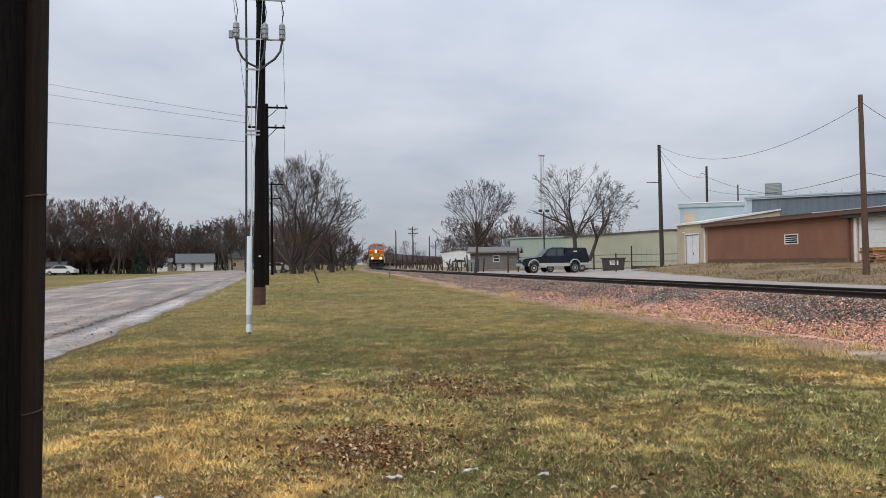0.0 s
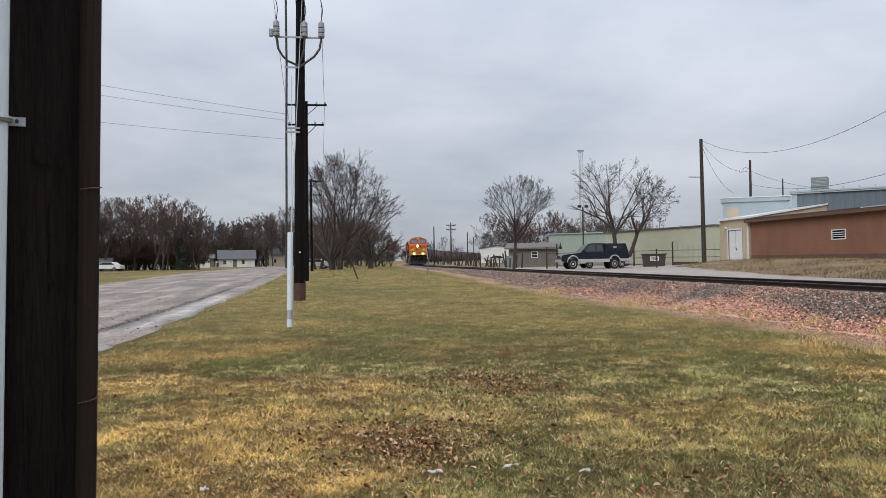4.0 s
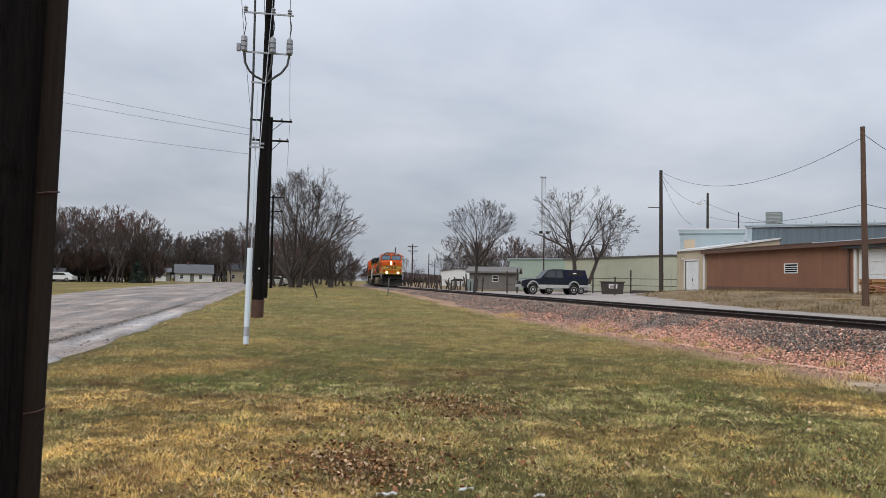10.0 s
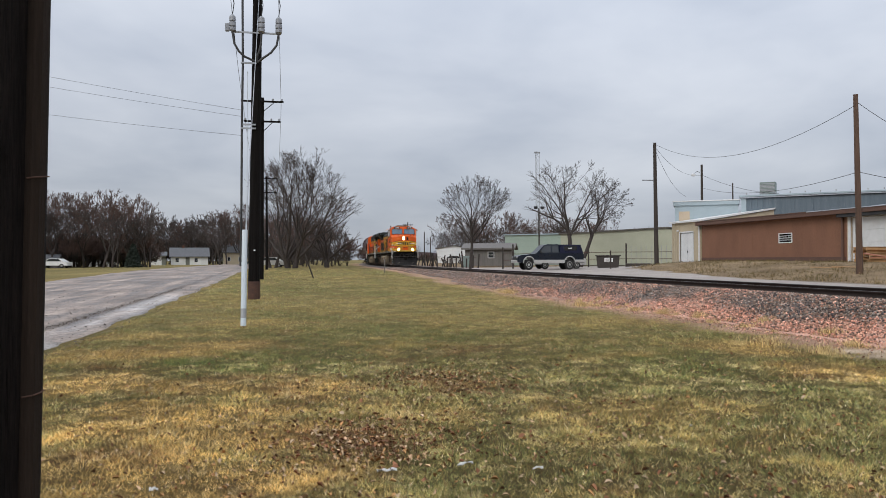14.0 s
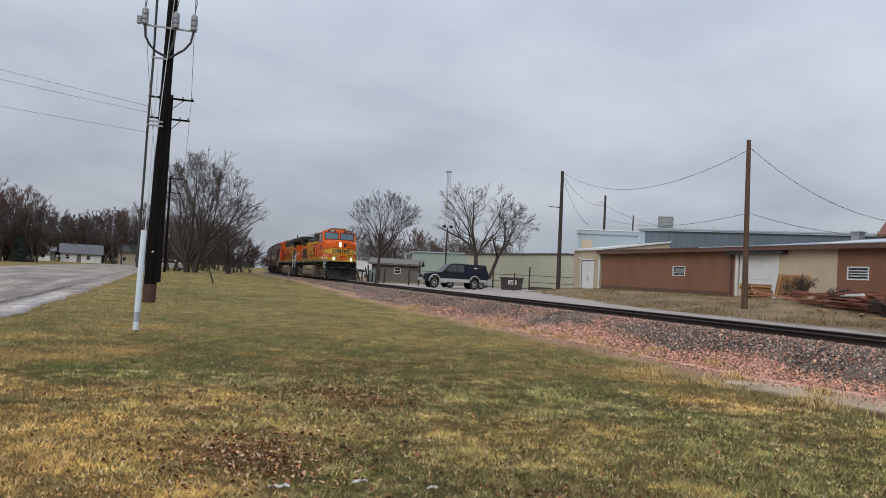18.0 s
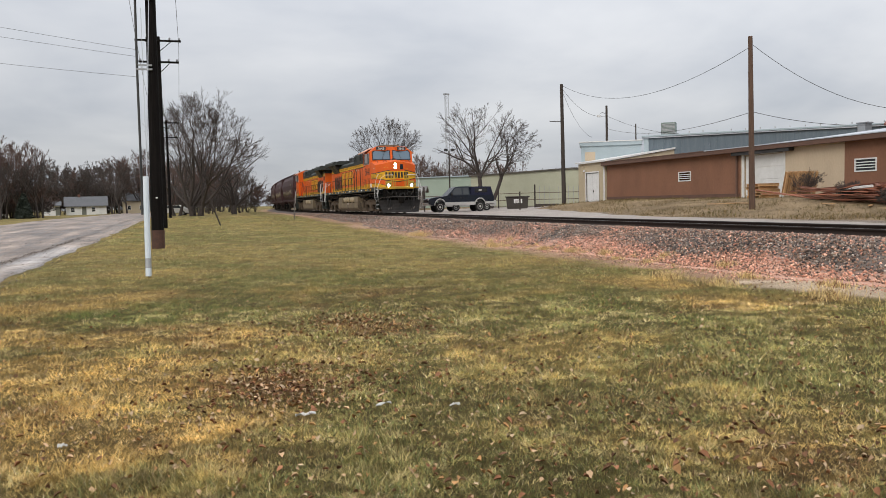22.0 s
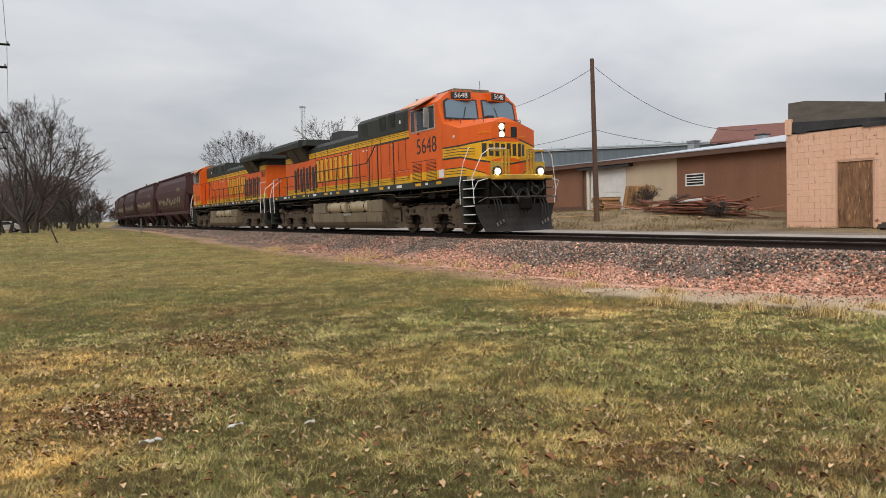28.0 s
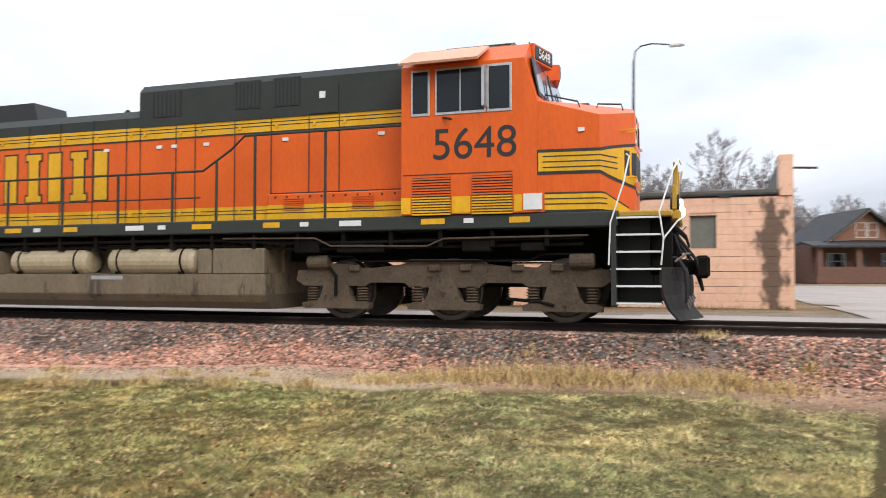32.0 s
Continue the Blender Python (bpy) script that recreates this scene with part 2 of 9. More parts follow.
M["wire"] = mat("black_cable", (0.02, 0.02, 0.02), (0.035, 0.035, 0.035), 3, 20, 0.6, 0.0)
M["galv"] = mat("galvanised_steel", (0.40, 0.41, 0.42), (0.30, 0.31, 0.32), 4, 30, 0.45, 0.08, metal=0.6)
M["galv_dark"] = mat("weathered_dark_zinc", (0.035, 0.036, 0.038), (0.06, 0.062, 0.064), 2, 20, 0.8, 0.1, spec=0.2)
M["porcelain"] = mat("grey_porcelain", (0.22, 0.23, 0.25), (0.30, 0.31, 0.33), 5, 20, 0.3, 0.02)
M["brown_siding"] = mat("brown_painted_plywood", (0.245, 0.115, 0.066), (0.185, 0.086, 0.050), 0.8, 16, 0.75, 0.12, stretch=(1, 1, 0.4), spots=(0.25, 0.145, 0.105), spot_at=0.68)
M["fascia"] = mat("brown_fascia_board", (0.14, 0.075, 0.053), (0.10, 0.056, 0.042), 1.5, 18, 0.75, 0.15)
M["tan"] = mat("tan_painted_plywood", (0.56, 0.45, 0.32), (0.48, 0.38, 0.27), 1.2, 18, 0.75, 0.1, stretch=(1, 1, 0.3), spots=(0.30, 0.21, 0.14), spot_at=0.70)
M["tan_metal"] = mat("tan_metal_siding", (0.50, 0.42, 0.29), (0.43, 0.36, 0.25), 1.2, 14, 0.55, 0.05)
M["cream_metal"] = mat("cream_metal_siding", (0.45, 0.45, 0.33), (0.38, 0.38, 0.275), 0.8, 10, 0.55, 0.05)
M["green_metal"] = mat("pale_green_metal_siding", (0.33, 0.40, 0.33), (0.28, 0.345, 0.285), 0.8, 10, 0.55, 0.05)
M["bluegrey"] = mat("blue_grey_steel_siding", (0.085, 0.118, 0.145), (0.14, 0.178, 0.205), 0.9, 12, 0.5, 0.06, stretch=(4, 4, 0.25), spots=(0.21, 0.24, 0.265), spot_at=0.62)
M["paleblue"] = mat("pale_blue_trim_metal", (0.38, 0.45, 0.48), (0.31, 0.38, 0.41), 1, 12, 0.5, 0.05)
M["silver_roof"] = mat("silver_coated_roof", (0.50, 0.53, 0.57), (0.36, 0.39, 0.43), 0.7, 9, 0.5, 0.15, spots=(0.62, 0.65, 0.68), spot_at=0.6)
M["concrete"] = mat("grey_concrete", (0.33, 0.32, 0.30), (0.25, 0.24, 0.225), 1.2, 22, 0.9, 0.25)
M["mortar"] = mat("pinkish_mortar", (0.60, 0.37, 0.255), (0.50, 0.30, 0.205), 2, 22, 0.95, 0.25)
M["plywood"] = mat("weathered_plywood", (0.30, 0.155, 0.075), (0.105, 0.052, 0.032), 2.2, 8, 0.85, 0.15, stretch=(3.0, 3.0, 0.6), spots=(0.45, 0.25, 0.11), spot_at=0.58)
M["tar"] = mat("black_roofing_felt", (0.02, 0.02, 0.022), (0.05, 0.05, 0.052), 2, 20, 0.85, 0.2)
M["cement_board"] = mat("grey_weathered_boards", (0.14, 0.125, 0.105), (0.085, 0.075, 0.064), 1.5, 20, 0.88, 0.25, stretch=(1, 1, 4))
M["shingle"] = mat("brown_grey_shingles", (0.125, 0.09, 0.075), (0.19, 0.14, 0.115), 2.5, 24, 0.92, 0.3, vary=0.2)
M["redshingle"] = mat("red_brown_shingles", (0.20, 0.075, 0.055), (0.135, 0.052, 0.042), 3, 24, 0.92, 0.3)
M["darkglass"] = pane_mat("dark_window_glass", (0.02, 0.024, 0.026))
M["greenboard"] = mat("grey_green_boarded_window", (0.12, 0.125, 0.105), (0.17, 0.17, 0.14), 3, 20, 0.8, 0.1)
M["bark"] = mat("dark_grey_bark", (0.034, 0.026, 0.022), (0.066, 0.052, 0.044), 4, 26, 0.9, 0.4, stretch=(3, 3, 0.6))
M["twig"] = mat("brown_grey_twigs", (0.055, 0.043, 0.038), (0.088, 0.070, 0.062), 1.2, 10, 0.9, 0.0)
M["twig_red"] = mat("reddish_brown_twigs", (0.088, 0.052, 0.041), (0.125, 0.078, 0.062), 0.6, 8, 0.9, 0.0)
# distance haze put into the twig colour as a paler tone
M["twig_pale"] = mat("haze_paled_twigs", (0.20, 0.175, 0.17), (0.27, 0.24, 0.23), 0.6, 8, 0.9, 0.0)
M["evergreen"] = mat("dark_cedar_foliage", (0.018, 0.026, 0.019), (0.034, 0.044, 0.030), 2, 14, 0.9, 0.0)
M["navy"] = mat("navy_blue_car_paint", (0.007, 0.009, 0.028), (0.010, 0.013, 0.036), 2, 10, 0.3, 0.0, spec=0.35)
M["tealpaint"] = mat("dark_teal_car_paint", (0.006, 0.009, 0.016), (0.008, 0.013, 0.022), 2, 10, 0.3, 0.0, spec=0.35)
M["silver"] = mat("silver_car_trim", (0.55, 0.54, 0.52), (0.45, 0.44, 0.42), 3, 14, 0.35, 0.02, metal=0.4)
M["rubber"] = mat("black_rubber", (0.010, 0.010, 0.010), (0.018, 0.017, 0.016), 4, 30, 0.85, 0.1)
M["whitewall"] = mat("white_house_siding", (0.72, 0.72, 0.70), (0.60, 0.60, 0.58), 1.2, 14, 0.7, 0.06)
M["greyroof"] = mat("grey_house_roof", (0.13, 0.132, 0.138), (0.09, 0.093, 0.098), 2, 18, 0.9, 0.2)
M["brick"] = mat("brown_brick", (0.17, 0.085, 0.058), (0.12, 0.062, 0.045), 3, 24, 0.9, 0.25)
M["sleeper"] = mat("dark_oiled_timber", (0.045, 0.036, 0.030), (0.075, 0.062, 0.052), 3, 24, 0.9, 0.4)
M["paper"] = mat("white_paper_litter", (0.56, 0.54, 0.50), (0.42, 0.41, 0.38), 8, 30, 0.7, 0.1)
M["rust"] = mat("rusty_iron", (0.10, 0.045, 0.028), (0.055, 0.03, 0.022), 5, 30, 0.85, 0.2)
M["greenbox"] = mat("dark_brown_bin", (0.028, 0.022, 0.018), (0.045, 0.035, 0.028), 2, 14, 0.6, 0.05)
M["utilbox"] = mat("grey_green_cabinet", (0.20, 0.25, 0.23), (0.16, 0.20, 0.185), 2, 14, 0.5, 0.05)
M["grass"] = attr_mat("grass_blades", 0.9, 30, 0, 0.06, island=0.2)
M["shaded_soil"] = attr_mat("turf_ground", 0.95, 75, 1.0, 0.05, depth=0.03, swing=0.75)
M["stones"] = attr_mat("ballast_stone", 0.85, 30, 0.3, 0.3, island=0.3)
M["gravel"] = attr_mat("gravel_surface", 0.75, 16, 0.5, 0.35, depth=0.03)


def road_mat():
    """Packed gravel: streaks along the road, grit, and a damp margin paled by its tint."""
    m, t, b = nodes_of("packed_gravel_road")
    L = t.links.new
    at = put(t, "ShaderNodeAttribute")
    at.attribute_name = "tint"
    co = put(t, "ShaderNodeTexCoord")
    mp = put(t, "ShaderNodeMapping", Scale=(1.0, 0.10, 1.0))
    L(co.outputs["Object"], mp.inputs["Vector"])
    streak = put(t, "ShaderNodeTexNoise", Scale=1.7, Detail=6.0, Roughness=0.7)
    L(mp.outputs[0], streak.inputs["Vector"])
    grit = put(t, "ShaderNodeTexNoise", Scale=9.0, Detail=7.0, Roughness=0.8)
    L(co.outputs["Object"], grit.inputs["Vector"])
    add = put(t, "ShaderNodeMath")
    add.operation = "ADD"
    L(streak.outputs["Fac"], add.inputs[0])
    L(grit.outputs["Fac"], add.inputs[1])
    r = put(t, "ShaderNodeMapRange")
    r.inputs["From Min"].default_value, r.inputs["From Max"].default_value = 0.82, 1.18
    r.inputs["To Min"].default_value, r.inputs["To Max"].default_value = 0.30, 1.65
    L(add.outputs[0], r.inputs["Value"])
    hsv = put(t, "ShaderNodeHueSaturation")
    L(at.outputs["Color"], hsv.inputs["Color"])
    L(r.outputs[0], hsv.inputs["Value"])
    L(hsv.outputs[0], b.inputs["Base Color"])
    rr = put(t, "ShaderNodeMapRange")
    rr.inputs["From Min"].default_value, rr.inputs["From Max"].default_value = 0.4, 0.62
    rr.inputs["To Min"].default_value, rr.inputs["To Max"].default_value = 0.45, 0.9
    L(streak.outputs["Fac"], rr.inputs["Value"])
    L(rr.outputs[0], b.inputs["Roughness"])
    b.inputs["Specular IOR Level"].default_value = 0.4
    bp = put(t, "ShaderNodeBump", Strength=0.7, Distance=0.04)
    L(grit.outputs["Fac"], bp.inputs["Height"])
    L(bp.outputs[0], b.inputs["Normal"])
    return m


M["roadway"] = road_mat()
M["yellow_dull"] = mat("grimy_yellow_paint", (0.48, 0.29, 0.025), (0.30, 0.18, 0.025), 2, 24, 0.55, 0.06, spots=(0.12, 0.08, 0.04), spot_at=0.62)
M["plow"] = mat("dusty_black_plow_steel", (0.010, 0.009, 0.009), (0.030, 0.027, 0.025), 1.5, 16, 0.75, 0.12, spec=0.25, spots=(0.06, 0.052, 0.046), spot_at=0.62)


def block_paint():
    """Pink paint on block work, peeling to brick red in patches and black with mould beside the street corner."""
    m, t, b = nodes_of("peeling_pink_block_paint")
    L = t.links.new
    geo = put(t, "ShaderNodeNewGeometry")

    def mth(op, *a):
        n = put(t, "ShaderNodeMath")
        n.operation = op
        for i, v in enumerate(a):
            if isinstance(v, (int, float)):
                n.inputs[i].default_value = v
            else:
                L(v, n.inputs[i])
        return n.outputs[0]

    def noise_of(scale, detail=5.0, stretch=(1, 1, 1)):
        mp = put(t, "ShaderNodeMapping", Scale=stretch)
        L(geo.outputs["Position"], mp.inputs["Vector"])
        n = put(t, "ShaderNodeTexNoise", Scale=scale, Detail=detail, Roughness=0.62)
        L(mp.outputs[0], n.inputs["Vector"])
        return n.outputs["Fac"]

    def bell(v, mid, half):
        return mth("MAXIMUM", mth("SUBTRACT", 1.0, mth("ABSOLUTE", mth("DIVIDE", mth("SUBTRACT", v, mid), half))), 0.0)

    def blend(f, a, col):
        n = put(t, "ShaderNodeMix")
        n.data_type = "RGBA"
        L(f, n.inputs[0])
        if isinstance(a, tuple):
            n.inputs[6].default_value = (*a, 1)
        else:
            L(a, n.inputs[6])
        n.inputs[7].default_value = (*col, 1)
        return n.outputs[2]

    def cut(v, lo, hi):
        n = put(t, "ShaderNodeMapRange")
        n.inputs["From Min"].default_value, n.inputs["From Max"].default_value = lo, hi
        L(v, n.inputs["Value"])
        return n.outputs[0]
    sep = put(t, "ShaderNodeSeparateXYZ")
    L(geo.outputs["Position"], sep.inputs[0])
    y, z = sep.outputs[1], sep.outputs[2]
    fine = noise_of(14.0, 6.0)
    col = blend(cut(mth("ADD", noise_of(0.9), fine), 0.8, 1.2), (0.80, 0.505, 0.355), (0.72, 0.435, 0.300))
    # faint grime running down
    col = blend(mth("MULTIPLY", cut(noise_of(1.6, 5.0, (3, 3, 0.3)), 0.52, 0.72), 0.35), col, (0.42, 0.27, 0.19))
    # peeled flakes, thick in two patches
    patch = mth("ADD", mth("MULTIPLY", bell(y, 6.4, 3.2), bell(z, 2.1, 1.6)), mth("MULTIPLY", bell(y, 10.2, 4.6), 0.42))
    patch = mth("ADD", patch, mth("MULTIPLY", bell(y, 1.2, 2.0), mth("MULTIPLY", bell(z, 1.6, 0.9), 0.8)))
    peel = mth("ADD", noise_of(4.2, 5.0, (1, 0.75, 1.1)), mth("MULTIPLY", patch, 0.24))
    col = blend(cut(peel, 0.685, 0.715), col, (0.26, 0.105, 0.068))
    # mould at the corner
    mould = mth("ADD", mth("MULTIPLY", noise_of(3.0, 6.0, (1, 1, 0.55)), 1.0), mth("MULTIPLY", bell(y, -2.0, 0.62), mth("ADD", 0.15, mth("MULTIPLY", bell(z, 2.1, 1.9), 0.26))))
    col = blend(mth("MULTIPLY", cut(mould, 0.62, 0.74), 0.9), col, (0.085, 0.058, 0.042))
    L(col, b.inputs["Base Color"])
    b.inputs["Roughness"].default_value = 0.85
    b.inputs["Specular IOR Level"].default_value = 0.3
    bp = put(t, "ShaderNodeBump", Strength=0.3, Distance=0.02)
    L(mth("SUBTRACT", fine, mth("MULTIPLY", cut(peel, 0.685, 0.715), 0.6)), bp.inputs["Height"])
    L(bp.outputs[0], b.inputs["Normal"])
    return m


M["pink"] = block_paint()
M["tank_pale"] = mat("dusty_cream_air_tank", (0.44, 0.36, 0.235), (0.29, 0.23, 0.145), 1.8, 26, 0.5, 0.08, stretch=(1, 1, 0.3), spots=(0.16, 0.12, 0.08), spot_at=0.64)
# fuel tank's lower part, about half the tone of its sides
M["tank_dark"] = mat("dark_brown_tank_bottom", (0.105, 0.080, 0.052), (0.065, 0.05, 0.034), 1.2, 22, 0.65, 0.12, stretch=(1, 1, 0.3), spots=(0.17, 0.13, 0.085), spot_at=0.66)
M["greyboard"] = mat("grey_shed_boards", (0.17, 0.157, 0.145), (0.12, 0.11, 0.10), 1.5, 20, 0.88, 0.2, stretch=(4, 4, 0.5))


# ---- modelling tools ----
def obj(name, bm, material, parent=None, label="", smooth=False, mats=()):
    me = bpy.data.meshes.new(name)
    if smooth:
        for f in bm.faces:
            f.smooth = True
    bm.to_mesh(me)
    bm.free()
    for mm in (material, *mats):
        me.materials.append(mm if not isinstance(mm, str) else M[mm])
    ob = new(name, me)
    if parent is not None:
        ob.parent = parent
    if label:
        ob["label"] = label
    return ob


def part(name, bm, material, parent, label="", smooth=False):
    return obj(name, bm, material, parent, label, smooth)


def empty(name, m, label, category, group="", kind=""):
    ob = new(name)
    ob.matrix_basis = m
    return tagged(ob, label, category, group, kind)


def box(bm, x0, x1, y0, y1, z0, z1, bevel=0.0, m=None):
    vs = [bm.verts.new((x, y, z)) for x in (x0, x1) for y in (y0, y1) for z in (z0, z1)]
    fs = [bm.faces.new([vs[i] for i in q]) for q in ((0, 1, 3, 2), (4, 6, 7, 5), (0, 4, 5, 1), (2, 3, 7, 6), (0, 2, 6, 4), (1, 5, 7, 3))]
    if bevel:
        es = list({e for f in fs for e in f.edges})
        vs = bmesh.ops.bevel(bm, geom=es, offset=bevel, segments=1, affect="EDGES", profile=0.5)["verts"] + [v for v in vs if v.is_valid]
    if m is not None:
        bmesh.ops.transform(bm, matrix=m, verts=list({v for v in vs if v.is_valid}))
    return bm


def B(x0, x1, y0, y1, z0, z1, bevel=0.0, m=None):
    return box(bmesh.new(), x0, x1, y0, y1, z0, z1, bevel, m)


def tube(bm, pts, r, seg=8, r2=None, cap=True):
    """A round bar along points, tapering from r to r2."""
    pts = [Vector(p) for p in pts]
    n = len(pts)
    rings = []
    side = None
    for i, p in enumerate(pts):
        d = (pts[min(i + 1, n - 1)] - pts[max(i - 1, 0)]).normalized()
        if side is None:
            side = d.orthogonal().normalized()
        side = (side - d * side.dot(d)).normalized()
        up = d.cross(side)
        rad = r if r2 is None else r + (r2 - r) * i / (n - 1)
        rings.append([bm.verts.new(p + (side * math.cos(a) + up * math.sin(a)) * rad) for a in (2 * math.pi * k / seg for k in range(seg))])
    for a, b in zip(rings, rings[1:]):
        for k in range(seg):
            bm.faces.new((a[k], a[(k + 1) % seg], b[(k + 1) % seg], b[k]))
    if cap:
        bm.faces.new(rings[0][::-1])
        bm.faces.new(rings[-1])
    return bm


def T(pts, r, seg=8, r2=None):
    return tube(bmesh.new(), pts, r, seg, r2)


def prism(bm, outline, axis, a, b):
    """A closed outline (in the other two axes, in order) pushed from a to b along axis."""
    def at(p, v):
        return {"x": (v, p[0], p[1]), "y": (p[0], v, p[1]), "z": (p[0], p[1], v)}[axis]
    lo = [bm.verts.new(at(p, a)) for p in outline]
    hi = [bm.verts.new(at(p, b)) for p in outline]
    n = len(outline)
    bm.faces.new(lo)
    bm.faces.new(hi[::-1])
    for i in range(n):
        bm.faces.new((lo[i], hi[i], hi[(i + 1) % n], lo[(i + 1) % n]))
    bmesh.ops.recalc_face_normals(bm, faces=bm.faces)
    return bm


def P(outline, axis, a, b):
    return prism(bmesh.new(), outline, axis, a, b)


def lathe(bm, prof, m=None, seg=20):
    """A profile of (radius, height) turned round z."""
    rings = [[bm.verts.new((r * math.cos(2 * math.pi * k / seg), r * math.sin(2 * math.pi * k / seg), z)) for k in range(seg)] for r, z in prof]
    for a, b in zip(rings, rings[1:]):
        for k in range(seg):
            bm.faces.new((a[k], a[(k + 1) % seg], b[(k + 1) % seg], b[k]))
    bm.faces.new(rings[0][::-1])
    bm.faces.new(rings[-1])
    if m is not None:
        bmesh.ops.transform(bm, matrix=m, verts=[v for r in rings for v in r])
    return bm


def wall_cells(bm, length, height, thick, holes):
    """An upright wall along +x from 0 to length, front face at y = 0, back at y = thick, with square holes (x0, x1, z0, z1)."""
    xs = sorted({0, length, *[h[0] for h in holes], *[h[1] for h in holes]})
    zs = sorted({0, height, *[h[2] for h in holes], *[h[3] for h in holes]})
    for xa, xb in zip(xs, xs[1:]):
        for za, zb in zip(zs, zs[1:]):
            if not any(h[0] <= (xa + xb) / 2 <= h[1] and h[2] <= (za + zb) / 2 <= h[3] for h in holes):
                box(bm, xa, xb, 0, thick, za, zb)
    bmesh.ops.remove_doubles(bm, verts=bm.verts[:], dist=0.0005)
    seen = {}
    for f in bm.faces:
        seen.setdefault(tuple(round(v, 3) for v in f.calc_center_median()), []).append(f)
    bmesh.ops.delete(bm, geom=[f for fs in seen.values() if len(fs) > 1 for f in fs], context="FACES_ONLY")
    return bm


def raw(name, verts, faces, material, tint=None, parent=None):
    me = bpy.data.meshes.new(name)
    v = np.asarray(verts, dtype=np.float32)
    f = np.asarray(faces, dtype=np.int32)
    k = f.shape[1]
    me.vertices.add(len(v))
    me.vertices.foreach_set("co", v.ravel())
    me.loops.add(f.size)
    me.loops.foreach_set("vertex_index", f.ravel())
    me.polygons.add(len(f))
    me.polygons.foreach_set("loop_start", np.arange(0, f.size, k, dtype=np.int32))
    if tint is not None:
        a = me.color_attributes.new("tint", "FLOAT_COLOR", "POINT")
        a.data.foreach_set("color", np.concatenate([tint, np.ones((len(tint), 1))], 1).astype(np.float32).ravel())
    me.update(calc_edges=True)
    me.validate()
    me.materials.append(M[material])
    ob = new(name, me)
    if parent is not None:
        ob.parent = parent
    return ob


def vnoise(x, y, cell, seed=0):
    """Smooth noise from 0 to 1 over the plane."""
    x, y = np.asarray(x, float) / cell, np.asarray(y, float) / cell
    xi, yi = np.floor(x).astype(np.int64), np.floor(y).astype(np.int64)
    fx, fy = x - xi, y - yi
    fx, fy = fx * fx * (3 - 2 * fx), fy * fy * (3 - 2 * fy)

    def h(a, b):
        n = (a * 374761393 + b * 668265263 + seed * 982451653) & 0x7FFFFFFF
        n = ((n ^ (n >> 13)) * 1274126177) & 0x7FFFFFFF
        return ((n ^ (n >> 16)) & 0xFFFF) / 65535.0
    return (h(xi, yi) * (1 - fx) + h(xi + 1, yi) * fx) * (1 - fy) + (h(xi, yi + 1) * (1 - fx) + h(xi + 1, yi + 1) * fx) * fy


def sstep(a, b, v):
    k = np.clip((np.asarray(v, float) - a) / (b - a), 0, 1)
    return k * k * (3 - 2 * k)


# ---- the track's line: straight along y, bending to the right far ahead ----
TRACK_X, RAIL_Z, BEND, RADIUS = 13.45, 0.83, 74.0, 990.0
RNG = np.random.default_rng(7)


def track_at(s):
    """Place and heading angle (radians, turned right) of the track's middle at s metres."""
    if s <= BEND:
        return TRACK_X, s, 0.0
    a = (s - BEND) / RADIUS
    return TRACK_X + RADIUS * (1 - math.cos(a)), BEND + RADIUS * math.sin(a), a


def bend_off(y):
    y = np.asarray(y, float)
    return np.where(y > BEND, np.clip(y - BEND, 0, 700) ** 2 / (2 * RADIUS), 0.0)


def height(x, y):
    """Height of the ground."""
    x, y = np.asarray(x, float), np.asarray(y, float)
    q = x - TRACK_X - bend_off(y)
    near = 0.55 * sstep(14, 105, y) + 0.05 * (vnoise(x, y, 3.1, 3) - 0.5) + 0.02 * (vnoise(x, y, 0.9, 4) - 0.5)
    near = near - 0.10 * sstep(-3.6, -4.6, x) * sstep(-17.5, -16, x) * sstep(80, 30, y)
    far = 0.70 + 0.05 * (vnoise(x, y, 4.0, 5) - 0.5)
    mound = 0.68 * sstep(19.0, 27.5, x) * sstep(58, 45, y) * sstep(16.5, 27, y)
    far = far + mound + 0.1 * sstep(45, 60, y) * sstep(19, 30, x)
    w = sstep(-3.2, 2.2, q)
    return near * (1 - w) + far * w


def toe(y):
    """How far the ballast reaches towards the lawn, from place to place."""
    y = np.asarray(y, float)
    wave = 0.7 * (vnoise(y, y * 0 + 1, 3.6, 81) - 0.5) + 0.55 * (vnoise(y, y * 0 + 4, 1.1, 82) - 0.5)
    return -2.05 - 0.72 * sstep(4, 13, y) - 0.5 * sstep(13, 24, y) + 0.9 * sstep(28, 62, y) + wave


